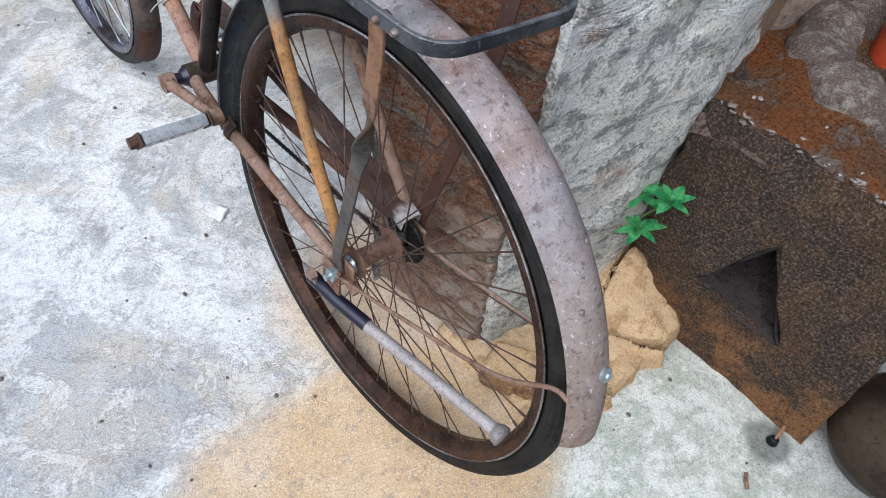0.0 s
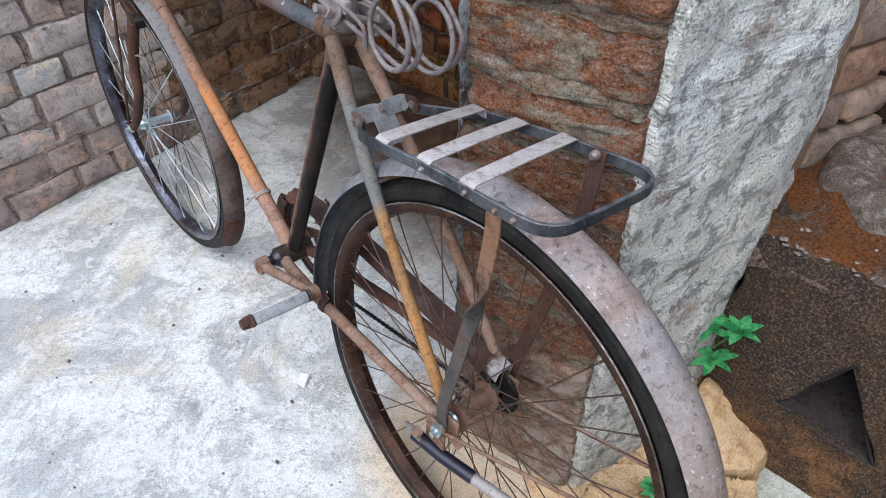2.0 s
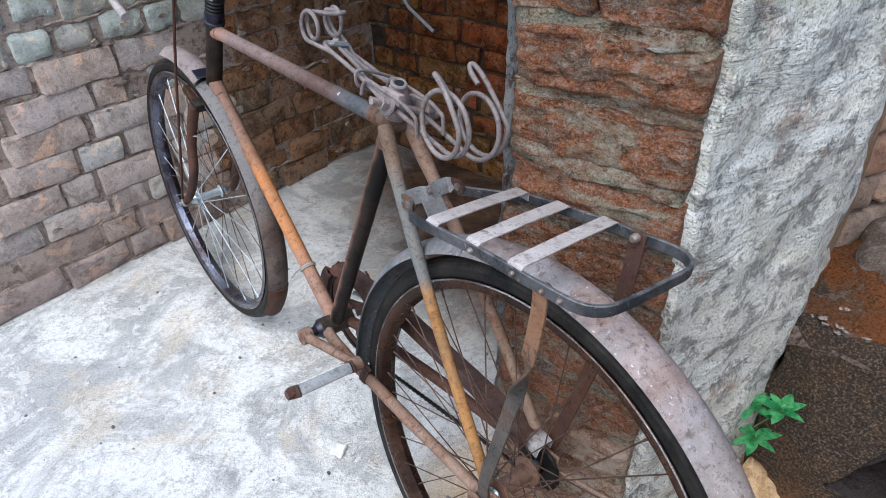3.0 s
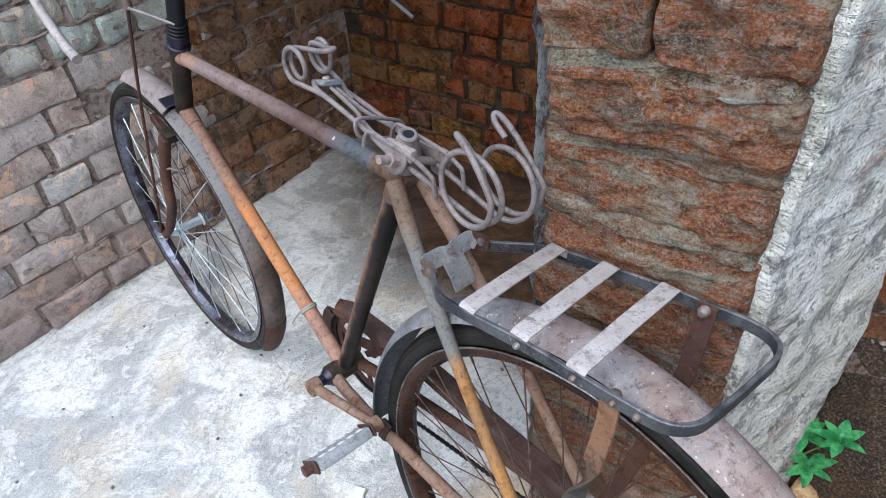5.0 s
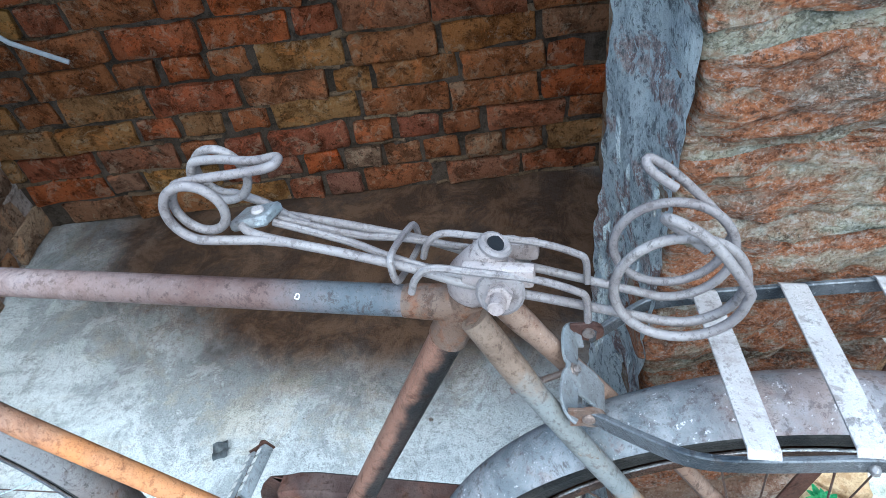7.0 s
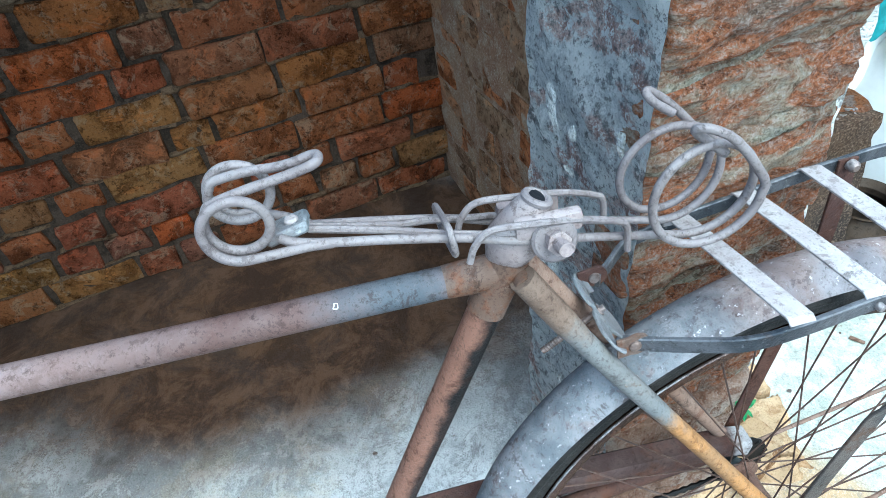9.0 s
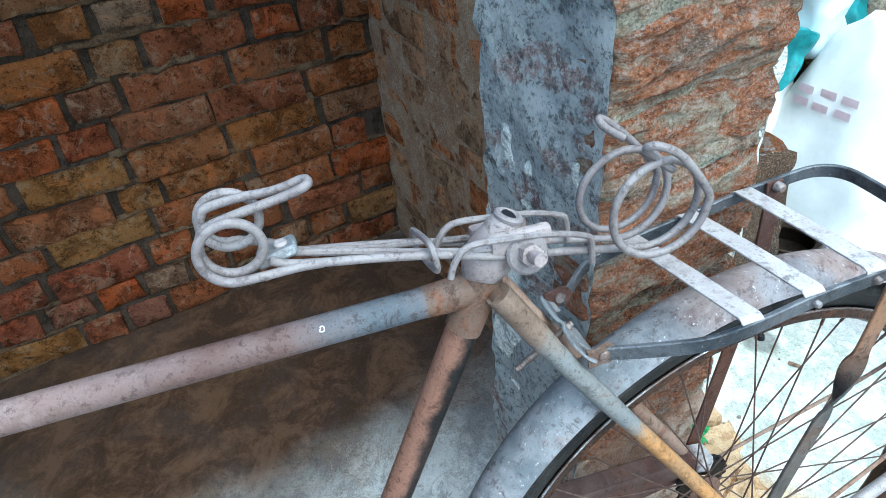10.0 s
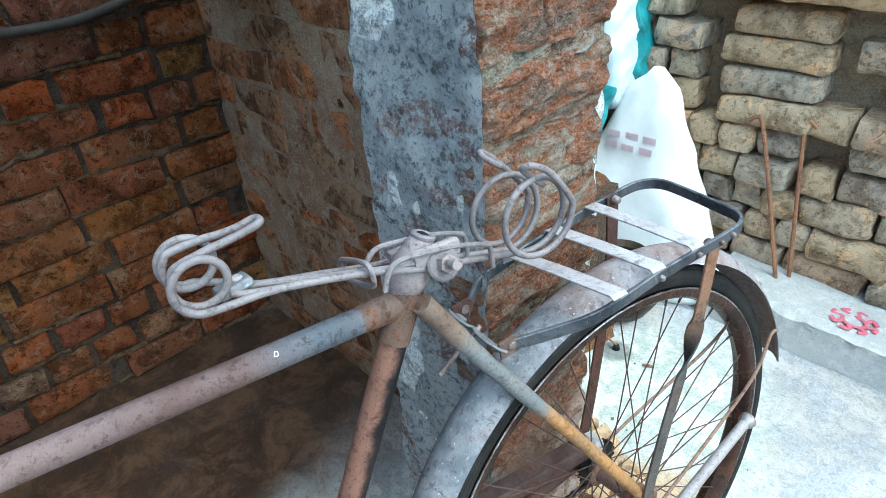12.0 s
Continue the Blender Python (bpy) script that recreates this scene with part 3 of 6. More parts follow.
M_CLIP = mat("grey_blue_strap", rusty((0.2, 0.21, 0.22), (0.15, 0.14, 0.14), (0.2, 0.09, 0.05), 0.3, (0.4, 0.4, 0.42), 0.4, 0.5, 0.2, seed=17))
M_STAND = mat("grey_worn_tube", rusty((0.27, 0.235, 0.23), (0.33, 0.3, 0.3), (0.18, 0.12, 0.1), 0.25, (0.46, 0.43, 0.42), 0.3, 0.5, 0.2, seed=18))
M_BRICK_SMEAR = mat("mud_smeared_brick", brickish([(0.32, 0.165, 0.085), (0.3, 0.195, 0.12), (0.38, 0.14, 0.052), (0.3, 0.2, 0.13)], (0.34, 0.255, 0.175), 0.1, 0.65, 0.012))
M_DARK_TUBE = mat("dark_brown_tube", plain((0.035, 0.028, 0.024), 0.7, 0.0, 0.3, 0.3))
M_MORTAR_PINK = mat("pinkish_mud_bed", earthy((0.37, 0.285, 0.24), (0.45, 0.36, 0.31), (0.14, 0.1, 0.08), 1.4))
M_MORTAR_TAN = mat("tan_mud_dabs", earthy((0.3, 0.22, 0.14), (0.36, 0.28, 0.18), (0.22, 0.15, 0.1)))
M_BRICK_LOW = mat("dirt_stained_brick", brickish([(0.5, 0.4, 0.37), (0.54, 0.43, 0.39), (0.46, 0.39, 0.37), (0.55, 0.4, 0.32)], (0.56, 0.49, 0.45), 0.1, 0.6, 0.014, pits=0.35))
# browner brick deep in the alcove, its colour also darkened for the shade there
M_BRICK_DEEP = mat("brown_shaded_brick", brickish([(0.36, 0.19, 0.105), (0.38, 0.235, 0.155), (0.32, 0.21, 0.14), (0.42, 0.2, 0.09), (0.33, 0.26, 0.19)], (0.38, 0.28, 0.2), 0.08, 0.4, 0.014))
M_SEATLUG = mat("burnt_brown_lug", rusty((0.1, 0.062, 0.045), (0.12, 0.085, 0.07), (0.2, 0.07, 0.026), 0.55, (0.32, 0.28, 0.25), 0.06, seed=19, specks=0.1))
M_LOWPIER = mat("crumbled_brown_plaster", earthy((0.27, 0.16, 0.11), (0.38, 0.31, 0.26), (0.16, 0.075, 0.045), 1.5, 0.009, (0.5, 0.44, 0.4), 0.35))
M_CHIP = mat("pale_ash_chips", earthy((0.24, 0.2, 0.18), (0.3, 0.26, 0.24), (0.16, 0.13, 0.11)))
M_LEG = mat("dark_twisted_steel", rusty((0.045, 0.043, 0.042), (0.085, 0.07, 0.062), (0.2, 0.085, 0.035), 0.35, (0.3, 0.27, 0.25), 0.2, 0.5, 0.2, seed=24, zones=(("z", 0.66, 1.0, 0.04, (0.24, 0.12, 0.065), 0.85),), specks=0.1))
M_LIP = mat("worn_chrome_edge", rusty((0.32, 0.31, 0.31), (0.12, 0.085, 0.075), (0.2, 0.085, 0.04), 0.35, (0.4, 0.36, 0.34), 0.15, 0.3, 0.7, seed=25, specks=0.1))
M_RIM_BLUE = mat("blue_tinged_chrome", rusty((0.05, 0.042, 0.055), (0.17, 0.18, 0.24), (0.09, 0.045, 0.035), 0.35, (0.3, 0.28, 0.3), 0.1, 0.25, 0.75, seed=26, specks=0.06))
M_HUB_RUST = mat("rusted_hub", rusty((0.2, 0.1, 0.066), (0.15, 0.085, 0.062), (0.26, 0.1, 0.04), 0.4, (0.34, 0.27, 0.24), 0.25, 0.5, 0.2, seed=27, specks=0.1))
M_GUARD_PALE = mat("pale_mudguard_paint", rusty((0.217, 0.167, 0.159), (0.188, 0.151, 0.151), (0.2, 0.1, 0.06), 0.3, (0.46, 0.41, 0.4), 0.25, 0.6, seed=28, specks=0.2))
M_CHAINGUARD = mat("scraped_chain_guard", rusty((0.075, 0.034, 0.025), (0.05, 0.03, 0.027), (0.13, 0.05, 0.022), 0.4, (0.26, 0.2, 0.175), 0.16, 0.6, seed=29, zones=(("y", -0.2, -0.026, 0.008, (0.4, 0.38, 0.38), 0.9),), specks=0.1))
M_CLAMP = mat("pink_dusted_steel", rusty((0.216, 0.168, 0.16), (0.256, 0.208, 0.2), (0.18, 0.1, 0.07), 0.25, (0.52, 0.46, 0.44), 0.28, 0.6, 0.05, seed=30, specks=0.12))
M_ROD = mat("orange_rusted_bar", rusty((0.34, 0.16, 0.075), (0.26, 0.125, 0.07), (0.2, 0.08, 0.035), 0.4, (0.5, 0.4, 0.32), 0.25, seed=31, specks=0.15))
M_TUNNEL = mat("smoke_black_clay", earthy((0.06, 0.05, 0.052), (0.085, 0.07, 0.07), (0.03, 0.025, 0.024), 1.2, 0.006, (0.2, 0.17, 0.17), 0.2))
M_HEAD = mat("olive_black_paint", rusty((0.012, 0.011, 0.009), (0.032, 0.023, 0.018), (0.08, 0.03, 0.015), 0.4, (0.22, 0.18, 0.15), 0.18, 0.5, seed=32, specks=0.08))
M_WRAPPER = mat("grey_wrapper", plain((0.2, 0.21, 0.22), 0.45, 0.0, 0.3, 0.6, 45))


# ---- building blocks ----
rng = random.Random(7)
ROOM_TURN = 13.0
ROOM = pose(0, 0, 0, 0, 0, ROOM_TURN)


def R(u, v, z=0.0):
    """A place in the yard's own axes (u along the side wall, v towards the far wall) in world metres."""
    return ROOM @ Vector((u, v, z))


def part(name, bm, material, parent=None, label="", smooth=40):
    """One mesh object from a bmesh, under its thing where parent is given."""
    me = bpy.data.meshes.new(name)
    bmesh.ops.recalc_face_normals(bm, faces=bm.faces)
    bm.to_mesh(me)
    bm.free()
    me.materials.append(material)
    if smooth:
        me.shade_smooth()
        me.set_sharp_from_angle(angle=radians(smooth))
    ob = new(name, me)
    ob.parent = parent
    if label:
        tagged(ob, label)
    return ob


def thing(name, label, category, m=None, group="", kind=""):
    ob = new(name)
    ob.empty_display_size = 0.05
    if m is not None:
        ob.matrix_world = m
    return tagged(ob, label, category, group, kind)


def curve(points, k=6, closed=False):
    """Catmull-Rom points through the given ones."""
    p = [Vector(q) for q in points]
    n = len(p)
    out = []
    for i in range(n if closed else n - 1):
        a = p[(i - 1) % n] if closed or i else p[0] * 2 - p[1]
        b, c = p[i], p[(i + 1) % n]
        d = p[(i + 2) % n] if closed or i + 2 < n else c * 2 - b
        for j in range(k):
            t = j / k
            out.append(0.5 * ((2 * b) + (c - a) * t + (2 * a - 5 * b + 4 * c - d) * t * t + (3 * b - a - 3 * c + d) * t**3))
    if not closed:
        out.append(p[-1])
    return out


def sweep(bm, points, radius=0.01, sides=10, closed=False, section=None, ref=None, turns=None):
    """A tube, or a bar of the given section, along points. radius may be a list. ref: the way that a section's second axis keeps to."""
    p = [Vector(q) for q in points]
    n = len(p)
    rings = []
    normal = None
    for i in range(n):
        a = p[i - 1] if i or closed else p[i]
        b = p[(i + 1) % n] if i + 1 < n or closed else p[i]
        t = (b - a).normalized()
        if ref is not None:
            x = t.cross(Vector(ref)).normalized()
        else:
            if normal is None:
                normal = t.orthogonal().normalized()
            normal = (normal - t * normal.dot(t)).normalized()
            x = normal
        y = t.cross(x).normalized()
        if turns is not None:
            q = Matrix.Rotation(turns[i], 3, t)
            x, y = q @ x, q @ y
        r = radius[i] if isinstance(radius, (list, tuple)) else radius
        pts = section or [(math.cos(2 * math.pi * k / sides), math.sin(2 * math.pi * k / sides)) for k in range(sides)]
        rings.append([bm.verts.new(p[i] + (x * c + y * s) * (1 if section else r)) for c, s in pts])
    m = len(rings[0])
    for i in range(n if closed else n - 1):
        a, b = rings[i], rings[(i + 1) % n]
        for k in range(m):
            bm.faces.new((a[k], a[(k + 1) % m], b[(k + 1) % m], b[k]))
    if not closed:
        bm.faces.new(rings[0][::-1])
        bm.faces.new(rings[-1])
    return bm


def tube(points, radius, sides=12, closed=False, **more):
    return sweep(bmesh.new(), points, radius, sides, closed, **more)


def bar(points, wide, thick, ref=(0, 0, 1), turns=None):
    a, b, c = wide / 2, thick / 2, min(wide, thick) * 0.2
    section = [(-a, -b + c), (-a + c, -b), (a - c, -b), (a, -b + c), (a, b - c), (a - c, b), (-a + c, b), (-a, b - c)]
    return sweep(bmesh.new(), points, section=section, ref=ref, turns=turns)


def lathe(bm, profile, steps=64, a0=0.0, a1=2 * math.pi, centre=(0, 0, 0)):
    """Turns (lateral, radius) pairs round the x axis; angle 0 is +y, a quarter turn +z. The profile is closed."""
    full = abs(a1 - a0 - 2 * math.pi) < 1e-6
    rings = []
    for i in range(steps if full else steps + 1):
        a = a0 + (a1 - a0) * i / steps
        rings.append([bm.verts.new((centre[0] + l, centre[1] + r * math.cos(a), centre[2] + r * math.sin(a))) for l, r in profile])
    m = len(profile)
    for i in range(steps):
        a, b = rings[i], rings[(i + 1) % len(rings)]
        for k in range(m):
            bm.faces.new((a[k], a[(k + 1) % m], b[(k + 1) % m], b[k]))
    if not full:
        bm.faces.new(rings[0][::-1])
        bm.faces.new(rings[-1])
    return bm


def spin(profile, steps=32, centre=(0, 0, 0)):
    """Turns (radius, height) pairs round the z axis; an open profile from the axis to the axis."""
    bm = bmesh.new()
    rings = []
    for i in range(steps):
        a = 2 * math.pi * i / steps
        rings.append([bm.verts.new((centre[0] + r * math.cos(a), centre[1] + r * math.sin(a), centre[2] + h)) for r, h in profile])
    for i in range(steps):
        a, b = rings[i], rings[(i + 1) % steps]
        for k in range(len(profile) - 1):
            bm.faces.new((a[k], b[k], b[k + 1], a[k + 1]))
    bmesh.ops.remove_doubles(bm, verts=bm.verts, dist=1e-5)
    return bm


def box(size, bevel=0.0, at=(0, 0, 0), m=None, seg=1):
    bm = bmesh.new()
    bmesh.ops.create_cube(bm, size=1.0, matrix=Matrix.Translation(at) @ (m or Matrix()) @ Matrix.Diagonal((*size, 1)))
    if bevel:
        bmesh.ops.bevel(bm, geom=bm.edges[:], offset=bevel, segments=seg, affect="EDGES", profile=0.6)
    return bm


def hexnut(bm, centre, axis, r, h):
    axis = Vector(axis).normalized()
    return sweep(bm, [Vector(centre) - axis * h / 2, Vector(centre) + axis * h / 2], r, 6)


def rough(bm, amp, scale, second=0.0, scale2=30.0, seed=0.0):
    """Pushes every vertex about by 3D noise, the same for the same place."""
    s = Vector((seed, seed * 0.7, seed * 1.3))
    for v in bm.verts:
        v.co += noise.noise_vector(v.co * scale + s) * amp + (noise.noise_vector(v.co * scale2 + s) * second if second else Vector())


def refine(bm, longest):
    """Cuts edges until none is longer than the given length."""
    for _ in range(9):
        e = [k for k in bm.edges if k.calc_length() > longest]
        if not e:
            break
        bmesh.ops.subdivide_edges(bm, edges=e, cuts=1, use_grid_fill=True)
        bmesh.ops.triangulate(bm, faces=[f for f in bm.faces if len(f.verts) > 4])


def prism(corners, z0, z1, step=0.04, top=True):
    """An upright block on a ground plan, its sides cut into a grid."""
    bm = bmesh.new()
    n = len(corners)
    nz = max(1, round((z1 - z0) / step))
    loop = []
    for i in range(n):
        a, b = Vector(corners[i]), Vector(corners[(i + 1) % n])
        k = max(1, round((b - a).length / step))
        loop += [a.lerp(b, j / k) for j in range(k)]
    rings = [[bm.verts.new((q.x, q.y, z0 + (z1 - z0) * j / nz)) for q in loop] for j in range(nz + 1)]
    m = len(loop)
    for j in range(nz):
        for i in range(m):
            bm.faces.new((rings[j][i], rings[j][(i + 1) % m], rings[j + 1][(i + 1) % m], rings[j + 1][i]))
    if top:
        bm.faces.new(rings[-1])
    return bm


def sheet(u0, u1, v0, v1, step, place):
    """A grid whose points are place(u, v)."""
    bm = bmesh.new()
    nu, nv = max(1, round((u1 - u0) / step)), max(1, round((v1 - v0) / step))
    g = [[bm.verts.new(place(u0 + (u1 - u0) * i / nu, v0 + (v1 - v0) * j / nv)) for j in range(nv + 1)] for i in range(nu + 1)]
    for i in range(nu):
        for j in range(nv):
            bm.faces.new((g[i][j], g[i + 1][j], g[i + 1][j + 1], g[i][j + 1]))
    return bm


def brick_mesh(name, size, material, seed, jitter=0.006, bevel=0.009):
    """One worn brick with rounded, uneven edges."""
    r = random.Random(seed)
    h = [k / 2 for k in size]
    rnd = bevel * r.uniform(1.0, 1.4)
    ticks = [[-h[0], -h[0] + rnd, -h[0] * 0.35, h[0] * 0.35, h[0] - rnd, h[0]], [-h[1], h[1] - rnd, h[1]] if h[1] > 0.02 else [-h[1], h[1]], [-h[2], -h[2] + rnd, 0.0, h[2] - rnd, h[2]]]
    bm = bmesh.new()
    made = {}
    shift = Vector((seed * 2.3, seed * 1.1, seed * 0.7))

    def vert(i, j, k):
        if (i, j, k) not in made:
            p = Vector((ticks[0][i], ticks[1][j], ticks[2][k]))
            q = Vector([max(-m + rnd, min(m - rnd, c)) if m > rnd else 0.0 for c, m in zip(p, h)])
            d = p - q
            if d.length > rnd:
                p = q + d.normalized() * rnd
            made[i, j, k] = bm.verts.new(p + noise.noise_vector(p * 21 + shift) * jitter + noise.noise_vector(p * 55 + shift) * jitter * 0.5)
        return made[i, j, k]

    n = [len(t) - 1 for t in ticks]
    for axis in range(3):
        a, b = [k for k in range(3) if k != axis]
        for end in (0, n[axis]):
            for i in range(n[a]):
                for j in range(n[b]):
                    quad = []
                    for di, dj in ((0, 0), (1, 0), (1, 1), (0, 1)):
                        c = [0, 0, 0]
                        c[axis], c[a], c[b] = end, i + di, j + dj
                        quad.append(vert(*c))
                    bm.faces.new(quad)
    bmesh.ops.recalc_face_normals(bm, faces=bm.faces)
    me = bpy.data.meshes.new(name)
    bm.to_mesh(me)
    bm.free()
    me.materials.append(material)
    me.shade_smooth()
    me.set_sharp_from_angle(angle=radians(50))
    return me


def brick_kinds(material, course=0.074, jitter=0.005, long_=(0.215, 0.225, 0.232), short_=(0.1, 0.108, 0.115), bevel=0.009, deep=0.09):
    """Meshes of stretchers and headers that all the pieces of one wall share."""
    return ([(s, brick_mesh("brick", (s, deep, course * (1 + 0.05 * i)), material, 10 * i + 1, jitter, bevel)) for i, s in enumerate(long_)],
            [(s, brick_mesh("brick", (s, deep, course * (1 - 0.04 * i)), material, 10 * i + 5, jitter, bevel)) for i, s in enumerate(short_)])


def lay(wall, kinds, at, way, out, length, z0, courses, pitch=0.083, joint=0.012, seed=1, proud=0.006, headers=0.45, skip=None, name="brick", half=0.045):
    """Lays courses of pieces along way from at, their faces turned to out."""
    r = random.Random(seed)
    way, out = Vector(way).normalized(), Vector(out).normalized()
    turn = Matrix((way, -out, Vector((0, 0, 1)))).transposed().to_4x4()
    for c in range(courses):
        s = -r.uniform(0.0, 0.2)
        while s < length:
            size, me = r.choice(kinds[1] if r.random() < headers else kinds[0])
            mid = s + size / 2
            if 0.03 < mid < length - 0.02 and not (skip and skip(mid, z0 + (c + 0.5) * pitch)):
                p = Vector(at) + way * mid + out * (r.uniform(-proud, proud) - half) + Vector((0, 0, z0 + (c + 0.5) * pitch + r.uniform(-0.003, 0.003)))
                ob = new(name, me)
                ob.parent = wall
                ob.matrix_local = wall.matrix_world.inverted() @ Matrix.Translation(p) @ turn @ pose(0, 0, 0, r.uniform(-2, 2), r.uniform(-2.2, 2.2), r.uniform(-2.5, 2.5) + r.choice((0, 180)))
            s += size + joint * r.uniform(0.6, 1.6)


# ---- the large structure ----
def floor_height(x, y):
    p = Vector((x, y, 0.0))
    return 0.004 * noise.noise(p * 3.1) + 0.0025 * noise.noise(p * 11.0) - 0.002


def build_floor():
    bm = sheet(-1.3, 1.5, -1.4, 1.75, 0.025, lambda x, y: (x, y, floor_height(x, y)))
    # the same sheet runs on to the outer walls
    for x0, x1, y0, y1 in ((-4, -1.3, -4, 4), (1.5, 4, -4, 4), (-1.3, 1.5, -4, -1.4), (-1.3, 1.5, 1.75, 4)):
        q = [bm.verts.new((x, y, -0.004)) for x, y in ((x0, y0), (x1, y0), (x1, y1), (x0, y1))]
        bm.faces.new(q)
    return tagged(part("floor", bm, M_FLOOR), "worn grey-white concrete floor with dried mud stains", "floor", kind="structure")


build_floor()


def wall_core(name, label, a, b, out, depth, height, material, amp=0.006):
    """The mud bed of a wall between two plan points, its face set back behind the pieces."""
    a, b, out = Vector(a), Vector(b), Vector(out).normalized()
    q = [a, b, b - out * depth, a - out * depth]
    bm = prism([p.xy for p in q], -0.02, height, 0.05)
    rough(bm, amp, 14, amp * 0.5, 45)
    return tagged(part(name, bm, material), label, "wall", kind="structure")


BACK_U, FRONT_V = 1.29, 1.53
V_AXIS, U_AXIS = R(0, 1), R(1, 0)
SET_BACK = 0.013
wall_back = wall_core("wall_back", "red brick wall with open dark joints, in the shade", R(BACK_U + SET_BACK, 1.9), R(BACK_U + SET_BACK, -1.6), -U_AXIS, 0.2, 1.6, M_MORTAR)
wall_front = wall_core("wall_front", "dusty pinkish-grey brick wall bedded in pale mud", R(-0.245, FRONT_V + 0.01), R(BACK_U + 0.1, FRONT_V + 0.01), -V_AXIS, 0.25, 1.06, M_MORTAR_PINK, 0.005)

# pier and the thin wall behind it
PIER = [Vector((0.197, -0.126)), Vector((0.482, -0.166)), R(0.62, -0.27).xy, R(0.62, -0.15).xy, R(0.352, -0.15).xy, R(0.352, 0.086).xy, R(0.186, 0.084).xy]


def build_pier():
    bm = prism(PIER, -0.03, 1.6, 0.016)
    rough(bm, 0.012, 9, 0.007, 34)
    ob = tagged(part("wall_pier", bm, M_PLASTER, None, "", 60), "crumbling brick pier with rough grey plaster", "wall", kind="structure")
    return ob


wall_pier = build_pier()


def build_lime_face():
    """The lime-smeared skin of the pier's inner side."""
    def place(s, z):
        p = R(0.148 + s, 0.092, z)
        return p + V_AXIS * (0.011 * noise.noise(p * 12) + 0.006 * noise.noise(p * 40))
    bm = sheet(-0.004, 0.208, -0.02, 1.6, 0.01, place)
    bmesh.ops.solidify(bm, geom=bm.faces[:], thickness=0.02)
    return part("plaster_skin", bm, M_LIME, wall_pier, "blue-grey lime smeared over brick", 60)


build_lime_face()
wall_side = wall_core("wall_side", "thin smeared brick wall between pier and back wall", R(0.6, -0.15), R(BACK_U + 0.02, -0.15), V_AXIS, 0.12, 2.2, M_SMEAR, 0.008)


def build_shade_slab():
    # unseen slab added to shade the alcove; its rear gap lights the wall top
    q = [R(0.75, -0.2), R(1.07, -0.2), R(1.07, 1.9), R(0.26, 1.9), R(0.26, 0.9), R(0.75, 0.5)]
    bm = prism([p.xy for p in q], 1.12, 1.22, 0.3)
    bmesh.ops.holes_fill(bm, edges=bm.edges[:])
    return tagged(part("ceiling", bm, M_SHADE_SLAB), "plain grey slab added out of view to shade the brick alcove", "ceiling", kind="structure")


build_shade_slab()
LEDGE_V, REAR_V = -0.96, -1.2
wall_rear = wall_core("wall_rear", "dry rubble and brick wall in beige and grey", R(1.3, REAR_V - 0.06), R(-1.6, REAR_V - 0.06), V_AXIS, 0.3, 0.95, M_MORTAR_TAN, 0.012)


def build_ledge():
    q = [R(-1.4, LEDGE_V), R(0.3, LEDGE_V), R(0.3, REAR_V - 0.05), R(-1.4, REAR_V - 0.05)]
    bm = prism([p.xy for p in q], -0.02, 0.1, 0.02)
    rough(bm, 0.006, 12, 0.003, 40)
    bmesh.ops.bevel(bm, geom=[e for e in bm.edges if e.verts[0].co.z > 0.08 and e.verts[1].co.z > 0.08], offset=0.008, segments=2, affect="EDGES")
    return tagged(part("ledge", bm, M_LEDGE, None, "", 60), "low whitewashed cement ledge with broken edges", "ledge", kind="structure")


build_ledge()
# plain unseen walls added to close the yard, low and dark to limit bounce
for nm, a, b, o in (("wall_west", R(-2.6, -3.2), R(-2.6, 3.4), U_AXIS), ("wall_south", R(-2.6, -3.2), R(2.4, -3.2), V_AXIS), ("wall_north", R(-2.6, 3.2), R(2.4, 3.2), -V_AXIS)):
    tagged(wall_core(nm, "plain unseen brick yard wall", a, b, o, 0.2, 1.0, M_MORTAR_TAN), "plain unseen yard wall, low and tan to limit bounce", "wall", kind="structure")


def build_nook():
    """The rough brick wall that closes the nook behind the stove."""
    bm = prism([p.xy for p in (R(0.722, -0.24), R(0.948, -0.35), R(0.982, -0.8), R(1.2, -0.8), R(1.2, -0.24))], -0.02, 1.05, 0.05)
    rough(bm, 0.006, 14, 0.003, 45)
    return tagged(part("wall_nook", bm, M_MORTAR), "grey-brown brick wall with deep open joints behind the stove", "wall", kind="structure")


wall_nook = build_nook()


# ---- the bicycle ----
BIKE = pose(0.004, 0, 0, 0, 3.2, 1.6)
bicycle = thing("bicycle", "rusty old roadster bicycle with bare saddle springs beside a brick pier", "bicycle", BIKE)
REAR, FRONT, BB = Vector((0, -0.041, 0.356)), Vector((0, 1.115, 0.3545)), Vector((0, 0.495, 0.312))
REAR_M = pose(-0.009, -0.036, 0.354, 0, 2.96, 1.9)  # the rear wheel sits askew in its frame
SEAT, HEAD_T, HEAD_B = Vector((0, 0.272, 0.812)), Vector((0, 0.915, 0.809)), Vector((0, 0.963, 0.70))
HEAD_WAY = Vector((0, -0.41, 0.912)).normalized()
TOP_S, TOP_H = SEAT + Vector((0, 0, 0.006)), HEAD_T + Vector((0, 0, 0.008))  # the top tube's own line


